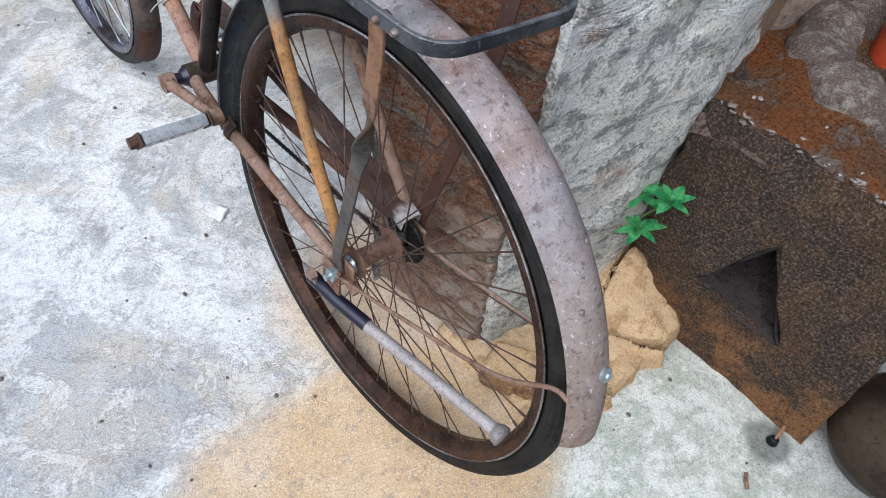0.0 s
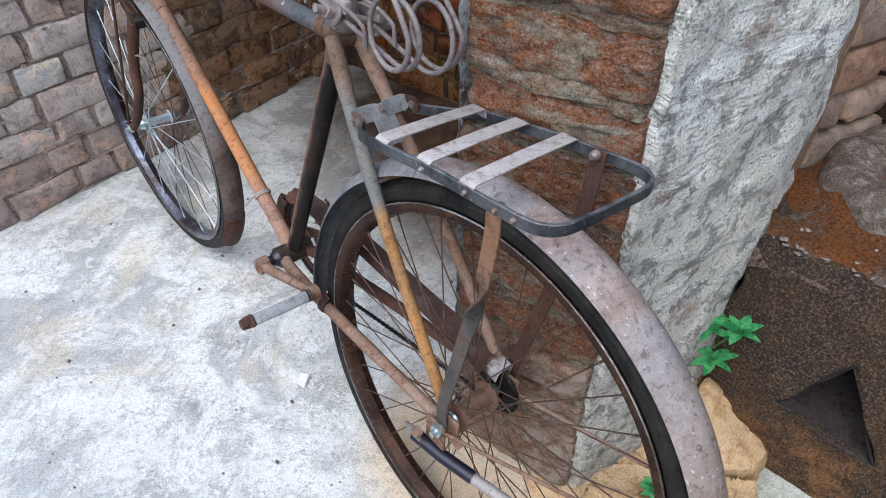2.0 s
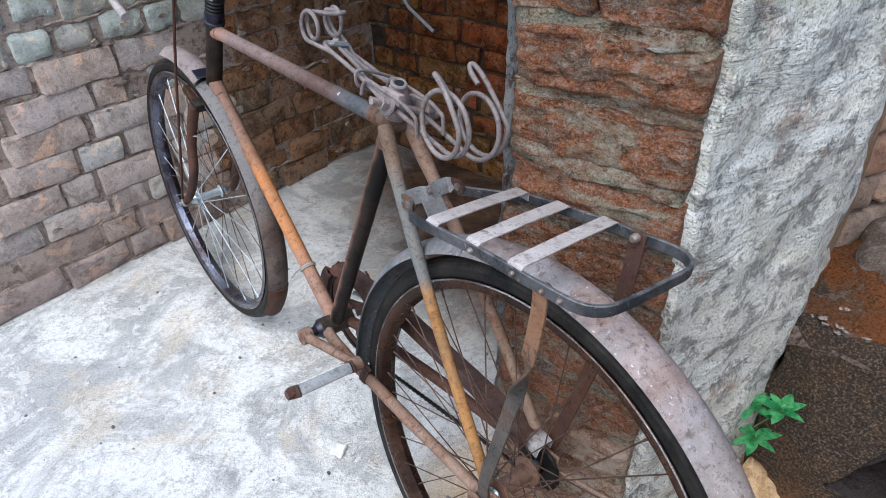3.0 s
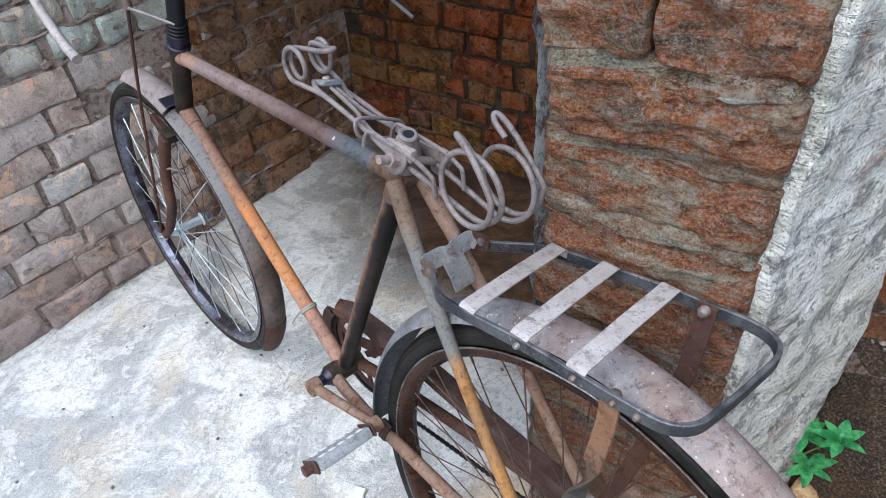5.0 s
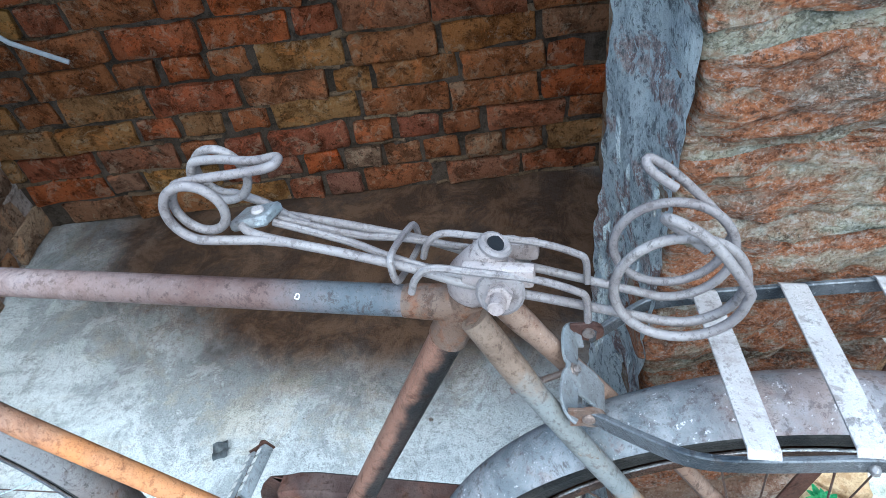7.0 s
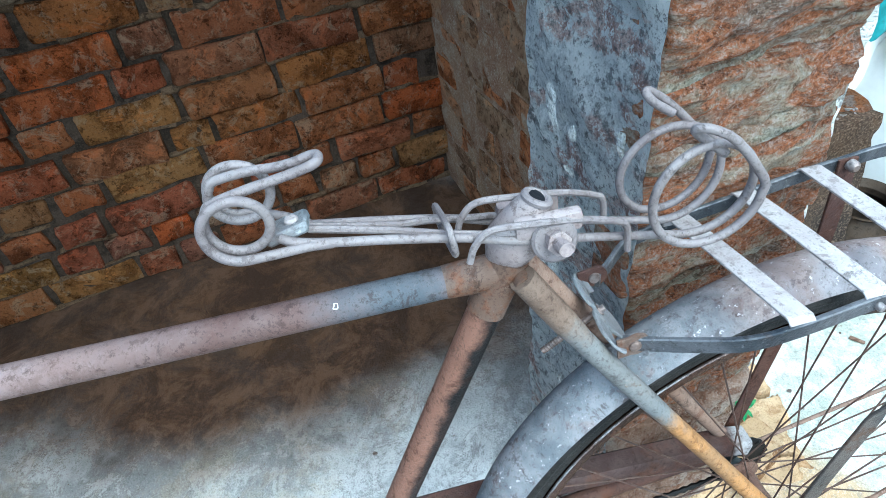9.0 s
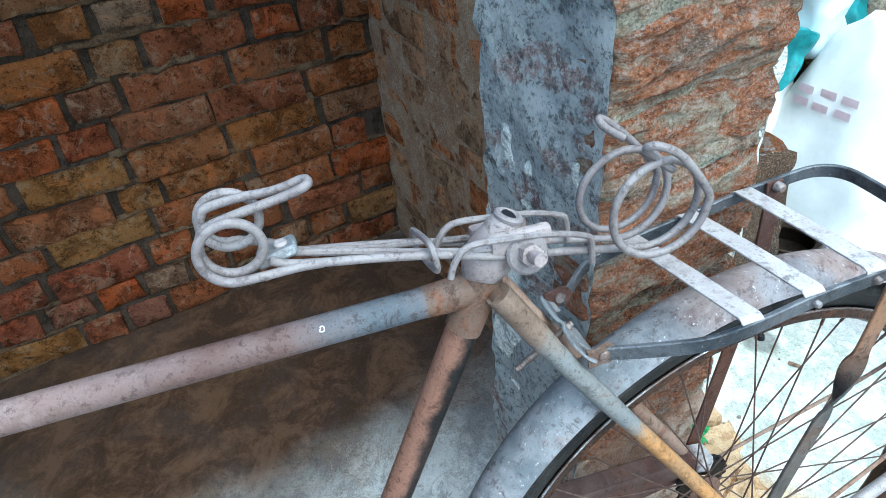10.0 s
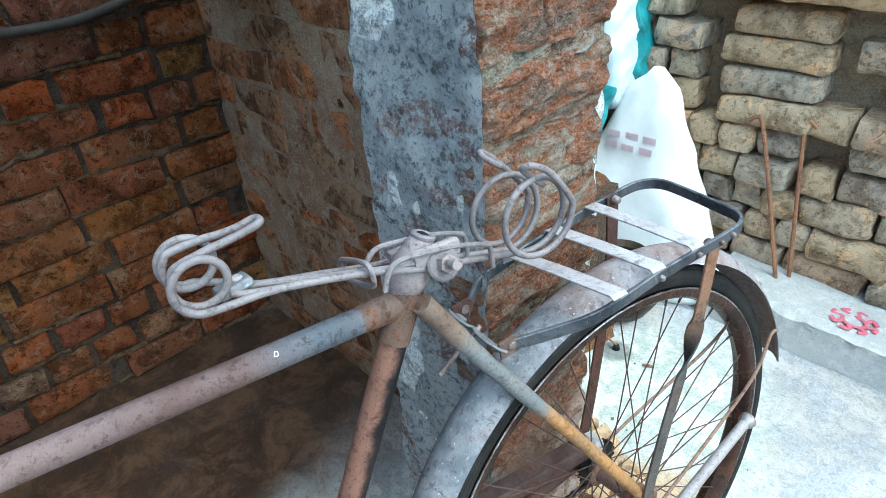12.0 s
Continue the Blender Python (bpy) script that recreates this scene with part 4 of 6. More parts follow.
def build_frame():
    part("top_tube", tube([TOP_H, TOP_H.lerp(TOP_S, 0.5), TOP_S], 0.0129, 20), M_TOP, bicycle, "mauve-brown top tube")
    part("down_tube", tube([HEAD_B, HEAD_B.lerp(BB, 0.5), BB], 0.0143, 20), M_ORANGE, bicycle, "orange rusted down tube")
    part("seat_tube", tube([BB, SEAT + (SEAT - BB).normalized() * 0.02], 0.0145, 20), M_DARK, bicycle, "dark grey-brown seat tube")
    ht = tube([HEAD_B - HEAD_WAY * 0.05, HEAD_B - HEAD_WAY * 0.03, HEAD_T + HEAD_WAY * 0.01, HEAD_T + HEAD_WAY * 0.03], [0.019, 0.0175, 0.0175, 0.0195], 20)
    part("head_tube", ht, M_HEAD, bicycle)
    bb = tube([(-0.036, BB.y, BB.z), (0.036, BB.y, BB.z)], 0.021, 24)
    part("bottom_bracket", bb, M_HEAD, bicycle)
    bm = tube([(-0.046, BB.y, BB.z), (-0.036, BB.y, BB.z)], [0.013, 0.019], 16)
    sweep(bm, [(-0.062, BB.y, BB.z), (-0.046, BB.y, BB.z)], 0.011, 12)
    part("bearing_cup", bm, M_BLUE, bicycle, "blue-black greased bearing cup")
    # seat lug and the clamp ears
    bm = tube([SEAT - (SEAT - BB).normalized() * 0.035, SEAT + (SEAT - BB).normalized() * 0.02], 0.0163, 20)
    sweep(bm, [TOP_S, TOP_S.lerp(TOP_H, 0.045), TOP_S.lerp(TOP_H, 0.07)], [0.0146, 0.0141, 0.0132], 20)
    sweep(bm, [(-0.024, SEAT.y - 0.014, SEAT.z + 0.004), (0.024, SEAT.y - 0.014, SEAT.z + 0.004)], 0.009, 12)
    part("seat_lug", bm, M_SEATLUG, bicycle, "rusty seat lug")
    part("head_lug", tube([TOP_H, TOP_H.lerp(TOP_S, 0.05)], 0.0146, 20), M_TOP, bicycle)
    part("head_lug", tube([HEAD_B, HEAD_B.lerp(BB, 0.07)], 0.0158, 20), M_ORANGE, bicycle)
    # a chipped spot on the top tube
    p, out = TOP_S.lerp(TOP_H, 0.2), Vector((-0.72, 0, 0.69))
    bm = tube(curve([p + out * 0.0126 + Vector((0.69 * s, w, 0.72 * s)) for s, w in ((-0.002, -0.0014), (0.0014, -0.002), (0.002, 0.0004), (0.0004, 0.0007), (-0.0014, 0.0018))], 3, True), 0.0005, 6, True)
    part("paint_chip", bm, M_PAPER, bicycle, "small white chipped spot")
    for s in (-1, 1):
        end = Vector((0.058 * s, -0.02, 0.352))
        part("chain_stay", tube(curve([(0.026 * s, BB.y - 0.01, BB.z), (0.036 * s, BB.y - 0.08, BB.z + 0.005), (0.05 * s, 0.2, 0.336), end], 5), [0.0115] * 6 + [0.0105] * 6 + [0.0095] * 4, 14), M_STAY if s < 0 else M_RUST, bicycle)
        part("seat_stay", tube(curve([(0.019 * s, SEAT.y - 0.012, SEAT.z + 0.01), (0.032 * s, 0.2, 0.727), (0.048 * s, 0.09, 0.565), (0.057 * s, -0.03, 0.383)], 5), [0.0112] * 4 + [0.0098] * 4 + [0.0088] * 8, 14), M_SEATSTAY if s < 0 else M_STAY, bicycle)
        bm = box((0.006, 0.045, 0.05), 0.002, (0.06 * s, -0.04, 0.354))
        sweep(bm, [(0.06 * s, -0.07, 0.335), (0.06 * s, -0.02, 0.354)], 0.008, 8)
        part("dropout", bm, M_STAY, bicycle)
    # twine tied round the down tube and wire round the chain stay
    p = HEAD_B.lerp(BB, 0.78)
    d = (BB - HEAD_B).normalized()
    side = Vector((1, 0, 0))
    up = d.cross(side)
    bm = bmesh.new()
    for k in range(2):
        ring = [p + d * (0.004 * k) + (side * math.cos(a) + up * math.sin(a)) * 0.0162 for a in [2 * math.pi * i / 16 for i in range(16)]]
        sweep(bm, ring, 0.002, 6, True)
    sweep(bm, curve([p + side * -0.016, p + side * -0.03 + d * 0.005, p + side * -0.042 + d * 0.012 - up * 0.004]), 0.0014, 6)
    part("wire_tie", bm, M_TWINE, bicycle, "grey wire tied round the tube")
    p = Vector((-0.043, 0.3, 0.331))
    bm = bmesh.new()
    for k in range(3):
        ring = [p + Vector((math.cos(a) * 0.0135, 0.005 * k + 0.002 * math.sin(2 * a), math.sin(a) * 0.0145)) for a in [2 * math.pi * i / 14 for i in range(14)]]
        sweep(bm, ring, 0.003, 6, True)
    sweep(bm, curve([p + Vector((0.004, 0.006, 0.014)), p + Vector((0.0, 0.012, 0.024)), p + Vector((-0.002, 0.004, 0.026)), p + Vector((0.0, -0.004, 0.017))]), 0.0035, 6)
    sweep(bm, curve([p + Vector((0.0, 0.006, -0.013)), p + Vector((0.002, 0.004, -0.024)), p + Vector((0.004, 0.01, -0.03))]), 0.003, 6)
    part("stay_clip", bm, M_RUST, bicycle, "rusty bracket clip round the stay")


def build_wheel(hub_r, hub_half, spokes, bright, m):
    """A wire wheel with tyre, rim, hub and each spoke."""
    wheel = new("wheel")
    wheel.parent = bicycle
    wheel.matrix_local = m
    prof = []
    for i in range(64):
        a = 2 * math.pi * i / 64
        rib = 0.0011 if math.sin(a) > 0.05 and i % 4 in (0, 1) else 0.0
        prof.append(((0.0185 + rib) * math.cos(a), 0.3346 + (0.0185 + rib) * math.sin(a) * (1.02 if math.sin(a) > 0 else 0.8)))
    bm = lathe(bmesh.new(), prof, 96)
    part("tyre", bm, M_TYRE, wheel, "worn black rubber tyre")
    rim = [(-0.0165, 0.329), (-0.0178, 0.326), (-0.0165, 0.316), (-0.013, 0.3125), (-0.0075, 0.3105), (0.0, 0.307), (0.0075, 0.3105), (0.013, 0.3125), (0.0165, 0.316), (0.0178, 0.326), (0.0165, 0.329), (0.012, 0.322), (-0.012, 0.322)]
    rim = [(l, r * 0.986) for l, r in rim]
    part("rim", lathe(bmesh.new(), rim, 96), M_RIM_BLUE if bright else M_RIM, wheel, "blue-tinged chrome rim" if bright else "rust-stained chrome rim")
    for s in (-1, 1):
        part("rim_edge", lathe(bmesh.new(), [(s * (0.0172 + 0.0014 * math.cos(a)), 0.3235 + 0.0016 * math.sin(a)) for a in [math.pi * i / 3 for i in range(6)]], 96), M_LIP, wheel, "worn bright rim edge")
    prof = [(-hub_half, 0.006), (-hub_half, hub_r), (-hub_half + 0.003, hub_r), (-hub_half + 0.006, hub_r * 0.62), (0, hub_r * 0.55), (hub_half - 0.006, hub_r * 0.62), (hub_half - 0.003, hub_r), (hub_half, hub_r), (hub_half, 0.006)]
    part("hub", lathe(bmesh.new(), prof, 28), M_HUB_RUST if not bright else M_SPOKE_BRIGHT, wheel)
    bm = tube([(-0.082, 0, 0), (0.082, 0, 0)], 0.0048, 12)
    for s in (-1, 1):
        hexnut(bm, (0.07 * s, 0, 0), (1, 0, 0), 0.0105, 0.009)
        sweep(bm, [(0.04 * s, 0, 0), (0.052 * s, 0, 0)], [0.014, 0.009], 14)
    part("axle", bm, M_BOLT, wheel, "zinc axle with hex nuts")
    near = {}
    for i in range(spokes):
        s = 1 if i % 2 else -1
        cross = 1 if (i // 2) % 2 else -1
        a = 2 * math.pi * i / spokes
        b = a + cross * radians(62)
        p0 = Vector((s * (hub_half - 0.0015), hub_r * 0.86 * math.cos(b), hub_r * 0.86 * math.sin(b)))
        p1 = Vector((s * 0.004, 0.305 * math.cos(a), 0.305 * math.sin(a)))
        key = (s, cross)
        # alike spokes share a mesh and are turned into place
        turn = Matrix.Rotation(a, 4, "X")
        if key not in near:
            q = Matrix.Rotation(-a, 4, "X")
            bm = tube([q @ p0, q @ p0.lerp(p1, 0.5), q @ p1.lerp(p0, 0.04), q @ p1.lerp(p0, 0.038), q @ p1], [0.0011, 0.00105, 0.00105, 0.0018, 0.0018], 6)
            ob = part("spoke", bm, M_SPOKE_BRIGHT if bright and s < 0 else M_SPOKE, wheel)
            near[key] = ob.data
        else:
            ob = new("spoke", near[key])
            ob.parent = wheel
        ob.matrix_local = turn
    return wheel


def guard_profile(half=0.029, r=0.392, drop=0.014):
    outer = [(half * k / 6, r - drop * (abs(k) / 6) ** 2.2) for k in range(-6, 7)]
    lip = 0.0016
    return [(-half - lip, r - drop - 0.002)] + outer + [(half + lip, r - drop - 0.002)] + [(l * 0.95, q - 0.0022) for l, q in outer[::-1]]


def build_rear_guard():
    ob = part("mudguard", lathe(bmesh.new(), guard_profile(0.031, 0.383, 0.016), 72, radians(-5), radians(171)), M_GUARD, bicycle, "dusty mauve-grey steel rear mudguard, rust spotted")
    ob.matrix_local = REAR_M
    def on(deg, lat, r=0.383):
        a = radians(deg)
        return Vector((lat, r * math.cos(a), r * math.sin(a))), Vector((0, math.cos(a), math.sin(a)))
    p, n = on(155.5, 0.004, 0.384)
    bm = sweep(bmesh.new(), [p - n * 0.002, p + n * 0.002, p + n * 0.0035], [0.0085, 0.0085, 0.006], 18)
    hexnut(bm, p + n * 0.004, n, 0.0042, 0.004)
    part("reflector_bolt", bm, M_BOLT, ob, "bright zinc bolt with washer")
    for da, lat in ((134, 0.014), (143, -0.016)):
        p, n = on(da, lat, 0.381)
        part("rivet", sweep(bmesh.new(), [p - n * 0.002, p + n * 0.0008, p + n * 0.0016], [0.0032, 0.0032, 0.002], 10), M_HUB, ob)
    for s in (-1, 1):
        end, _ = on(159, 0.0315 * s, 0.367)
        bm = tube(curve([(0.066 * s, 0.0, -0.004), (0.058 * s, -0.12, 0.036), (0.046 * s, -0.26, 0.085), end + Vector((0.002 * s, 0.022, -0.002)), end], 6), 0.0028, 8)
        o = part("mudguard_stay", bm, M_STAY, bicycle, "dusty brown wire mudguard stay")
        o.matrix_local = REAR_M


def build_front():
    """Fork, front wheel and guard, turned a little to the left about the head tube."""
    steer = Matrix.Translation(HEAD_B + Vector((-0.012, 0, 0))) @ Matrix.Rotation(radians(2.2), 4, HEAD_WAY) @ Matrix.Translation(-HEAD_B)
    build_wheel(0.017, 0.032, 32, True, steer @ Matrix.Translation(FRONT))
    crown = HEAD_B - HEAD_WAY * 0.062
    ob = part("mudguard", lathe(bmesh.new(), guard_profile(0.025, 0.3715, 0.012), 72, radians(112), radians(216), FRONT), M_GUARD_DARK, bicycle, "dark rusty steel front mudguard")
    ob.matrix_local = steer
    fore = part("mudguard", lathe(bmesh.new(), guard_profile(0.029, 0.384, 0.015), 30, radians(82), radians(112), FRONT), M_GUARD_PALE, bicycle, "dusty mauve fore piece of the front mudguard")
    fore.matrix_local = steer
    plate = box((0.05, 0.03, 0.004), 0.0015, FRONT + Vector((0, 0.387 * math.cos(radians(111)), 0.387 * math.sin(radians(111)))), Matrix.Rotation(radians(22), 4, "X"))
    part("crown_plate", plate, M_BLUE, fore, "bent purple-black plate")
    a = radians(216)
    # rusted flare at the guard's tail
    q = part("guard_tail", lathe(bmesh.new(), guard_profile(0.0258, 0.3738, 0.012), 12, radians(198), radians(217), FRONT), M_RUST, ob, "brown rusted tail plate")
    for s in (-1, 1):
        blade = curve([crown + Vector((0.036 * s, 0.0, 0.0)), crown + Vector((0.044 * s, 0.045, -0.1)), (0.054 * s, FRONT.y - 0.085, FRONT.z + 0.12), (0.06 * s, FRONT.y - 0.045, FRONT.z + 0.045), (0.065 * s, FRONT.y - 0.005, FRONT.z + 0.004), (0.066 * s, FRONT.y + 0.012, FRONT.z - 0.006)], 6)
        o = part("fork_blade", tube(blade, [0.0125 - 0.004 * i / (len(blade) - 1) for i in range(len(blade))], 14), M_RUST, bicycle, "brown rusted fork blade")
        o.matrix_local = steer
        bm = box((0.006, 0.026, 0.024), 0.003, (0.067 * s, FRONT.y + 0.006, FRONT.z - 0.002))
        o = part("fork_end", bm, M_STAY, bicycle)
        o.matrix_local = steer
    bm = box((0.078, 0.032, 0.022), 0.008, crown, Matrix.Rotation(radians(20), 4, "X"), 2)
    o = part("fork_crown", bm, M_HEAD, bicycle)
    o.matrix_local = steer
    # stem wrapped in black rubber above the headset
    t0 = HEAD_T + HEAD_WAY * 0.028
    bm = tube([t0 + HEAD_WAY * k for k in (0.0, 0.006, 0.008, 0.018, 0.02, 0.03)], [0.021, 0.021, 0.0175, 0.0175, 0.0205, 0.0185], 20)
    o = part("headset", bm, M_BLUE, bicycle, "blue-black headset cup")
    bm = tube([t0 + HEAD_WAY * 0.028, t0 + HEAD_WAY * 0.115], 0.0155, 20)
    for k in range(4):
        c = t0 + HEAD_WAY * (0.03 + 0.008 * k)
        ring = [c + (Vector((1, 0, 0)) * math.cos(b) + HEAD_WAY.cross(Vector((1, 0, 0))) * math.sin(b)) * 0.0165 for b in [2 * math.pi * i / 16 for i in range(16)]]
        sweep(bm, ring, 0.0028, 6, True)
    part("stem_sleeve", bm, M_RUBBERBAND, bicycle, "black rubber sleeve round the stem")
    part("stem", tube([t0 + HEAD_WAY * 0.11, t0 + HEAD_WAY * 0.33], 0.0128, 18), M_ORANGE, bicycle, "rusty handlebar stem")
    # brake linkage: bracket arm, pull rod and stirrup on the fork
    a0 = t0 + HEAD_WAY * 0.075
    bm = bar([a0 + Vector((-0.008, 0.004, -0.022)), a0 + Vector((-0.04, 0.018, -0.002)), a0 + Vector((-0.068, 0.03, 0.014))], 0.022, 0.004, (0, 0.4, 1))
    part("brake_bracket", bm, M_STRAP, bicycle, "pale steel brake bracket")
    top = a0 + Vector((-0.066, 0.03, 0.024))
    bm = sweep(bmesh.new(), [top + Vector((0, 0, -0.012)), top + Vector((0, 0, 0.008))], 0.008, 12)
    hexnut(bm, top + Vector((0, 0, 0.012)), (0, 0, 1), 0.0065, 0.008)
    part("brake_nut", bm, M_HUB, bicycle)
    low = Vector((-0.082, FRONT.y + 0.006, FRONT.z + 0.0))
    bm = tube(curve([top, top.lerp(low, 0.35) + Vector((-0.004, -0.004, 0)), top.lerp(low, 0.8), low + Vector((0, -0.008, 0.02)), low], 6), 0.0033, 8)
    part("mudguard_stay", bm, M_RUST, bicycle, "thin brown stay rod")
    w0 = crown + Vector((-0.048, 0.035, -0.075))
    bm = tube(curve([w0 + Vector((-0.012, 0.02, 0.02)), w0 + Vector((-0.016, 0.0, -0.002)), w0 + Vector((0.0, -0.014, -0.006)), w0 + Vector((0.014, -0.018, -0.016)), w0 + Vector((0.024, -0.012, -0.03))], 5), 0.0022, 6)
    part("wire_tie", bm, M_TWINE, bicycle, "twist of wire round the fork blade")
    bm = box((0.03, 0.05, 0.02), 0.004, crown + Vector((-0.03, 0.045, 0.012)), Matrix.Rotation(radians(25), 4, "X"))
    part("lamp_bracket", bm, M_RIM, bicycle, "dull metal lamp bracket")
    # handlebar: a bare tube that bends back and down on the near side
    hb = t0 + HEAD_WAY * 0.3
    pts = curve([hb, hb + Vector((-0.06, 0.02, 0.0)), (-0.16, 0.93, 1.035), (-0.2, 0.905, 1.005), (-0.203, 0.882, 0.965), (-0.2, 0.83, 0.917), (-0.199, 0.77, 0.895)], 6)
    part("handlebar", tube(pts, 0.0075, 12), M_STRAP, bicycle, "bare pale handlebar tube")


def build_cranks():
    pl = Vector((-0.078, 0.298, 0.379))
    for s, p in ((-1, pl), (1, Vector((0.085, 2 * BB.y - pl.y, 2 * BB.z - pl.z)))):
        c = Vector((0.072 * s, BB.y - 0.006, BB.z + 0.004))
        q = Vector((0.07 * s, p.y, p.z))
        n = 8
        bm = tube([c.lerp(q, i / n) for i in range(n + 1)], [0.0105 - 0.003 * i / n for i in range(n + 1)], 10)
        sweep(bm, [c - Vector((0.012 * s, 0, 0)), c + Vector((0.01 * s, 0, 0))], 0.0165, 18)
        sweep(bm, [c + Vector((0, -0.012, 0.018)), c + Vector((0, 0.012, -0.022))], 0.0048, 8)
        sweep(bm, [q - Vector((0.008 * s, 0, 0)), q + Vector((0.01 * s, 0, 0))], 0.0125, 16)
        crank = part("crank", bm, M_STAY if s < 0 else M_RUST, bicycle)
        # pedal: spindle, end plates and two ribbed rubber blocks
        a, b = q + Vector((0.01 * s, 0, 0)), q + Vector((0.124 * s, -0.001, 0.006 if s < 0 else -0.01))
        pedal = part("pedal", tube([a, b], 0.0065, 12), M_RUST, bicycle, "worn rubber pedal on a rusty spindle")
        way = (b - a).normalized()
        fwd = Vector((0, 0.72, -0.69)).normalized()
        up = way.cross(fwd).normalized() * (-s)
        for k in (0.06, 0.97):
            cc = a.lerp(b, k)
            bm = box((0.004, 0.058, 0.022), 0.0015, (0, 0, 0))
            bm.transform(Matrix.Translation(cc) @ Matrix((way, fwd, up)).transposed().to_4x4())
            part("end_plate", bm, M_RUST, pedal)
        for k in (-1, 1):
            bm = box((0.096, 0.021, 0.019), 0.004, (0, 0, 0), None, 2)
            seat = Matrix.Translation(a.lerp(b, 0.52) + fwd * 0.02 * k) @ Matrix((way, fwd, up)).transposed().to_4x4()
            bm.transform(seat)
            block = part("pedal_block", bm, M_PEDAL, pedal, "grey rubber block with a worn pale strip")
            for j in range(5):
                for face in (-1, 1):
                    h = box((0.01, 0.012, 0.0016), 0.0004, (-0.034 + 0.017 * j, 0, 0.0098 * face))
                    h.transform(seat)
                    part("tread_bar", h, M_PAPER, block)
        bm = hexnut(bmesh.new(), b + way * 0.004, way, 0.009, 0.012)
        part("spindle_nut", bm, M_RUST, pedal)
    # chainwheel, rear sprocket, chain and guard on the far side
    def toothed(r, teeth, lat, c, holes):
        bm = bmesh.new()
        n = teeth * 4
        prof = [r + (0.0035 if k % 4 in (1, 2) else -0.0015) for k in range(n)]
        rings = []
        for dx in (-0.0015, 0.0015):
            rings.append([bm.verts.new((lat + dx, c.y + prof[k] * math.cos(2 * math.pi * k / n), c.z + prof[k] * math.sin(2 * math.pi * k / n))) for k in range(n)])
            rings.append([bm.verts.new((lat + dx, c.y + holes * math.cos(2 * math.pi * k / n), c.z + holes * math.sin(2 * math.pi * k / n))) for k in range(n)])
        for k in range(n):
            j = (k + 1) % n
            for a_, b_ in ((0, 1), (1, 3), (3, 2), (2, 0)):
                bm.faces.new((rings[a_][k], rings[a_][j], rings[b_][j], rings[b_][k]))
        return bm
    wheel = part("chainwheel", toothed(0.09, 44, 0.047, BB, 0.07), M_RUST, bicycle, "rusty toothed chainwheel")
    for k in range(3):
        a = radians(120 * k + 20)
        bm = bar([(0.047, BB.y + 0.012 * math.cos(a), BB.z + 0.012 * math.sin(a)), (0.047, BB.y + 0.073 * math.cos(a), BB.z + 0.073 * math.sin(a))], 0.013, 0.004, (1, 0, 0))
        part("spider_arm", bm, M_RUST, wheel)
    part("sprocket", toothed(0.036, 18, 0.04, REAR, 0.012), M_CHAIN, bicycle)
    loop = []
    for i in range(17):
        a = math.atan2(0.09 - 0.036, 0.478)
        b = radians(-90) + (math.pi) * i / 16
        loop.append(Vector((0.0435, BB.y + 0.0905 * math.cos(b), BB.z + 0.0905 * math.sin(b))))
    for i in range(11):
        b = radians(90) + math.pi * i / 10
        loop.append(Vector((0.0435, REAR.y + 0.0365 * math.cos(b), REAR.z + 0.0365 * math.sin(b))))
    dense = []
    for i in range(len(loop)):
        a, b = loop[i], loop[(i + 1) % len(loop)]
        k = max(1, round((b - a).length / 0.0064))
        dense += [a.lerp(b, j / k) for j in range(k)]
    bm = sweep(bmesh.new(), dense, [0.0045 if i % 2 else 0.0028 for i in range(len(dense))], 6, True)
    part("chain", bm, M_CHAIN, bicycle, "black greasy roller chain")
    top = [Vector((0.047, BB.y + 0.104 * math.cos(b), BB.z + 0.104 * math.sin(b))) for b in [radians(-20 + 13 * i) for i in range(9)]] + [Vector((0.047, 0.3, 0.421)), Vector((0.047, 0.1, 0.408)), Vector((0.047, -0.02, 0.401)), Vector((0.046, -0.045, 0.396))]
    sec = [(-0.016, -0.014), (-0.016, 0.004), (-0.012, 0.009), (0.012, 0.009), (0.016, 0.004), (0.016, -0.014), (0.0145, -0.014), (0.0145, 0.003), (0.011, 0.0075), (-0.011, 0.0075), (-0.0145, 0.003), (-0.0145, -0.014)]
    bm = bmesh.new()
    rings = []
    for i, p in enumerate(top):
        a = top[max(0, i - 1)]
        b = top[min(len(top) - 1, i + 1)]
        t = (b - a).normalized()
        up = Vector((1, 0, 0)).cross(t)
        if up.z < 0 and i > 5:
            up = -up
        rings.append([bm.verts.new(p + Vector((1, 0, 0)) * x + up * y * (1 if i > 5 else 1)) for x, y in sec])
    for i in range(len(rings) - 1):
        for k in range(len(sec)):
            j = (k + 1) % len(sec)
            bm.faces.new((rings[i][k], rings[i][j], rings[i + 1][j], rings[i + 1][k]))
    bm.faces.new(rings[0][::-1])
    bm.faces.new(rings[-1])
    part("chain_guard", bm, M_CHAINGUARD, bicycle, "dark red-brown chain guard with a scraped end")


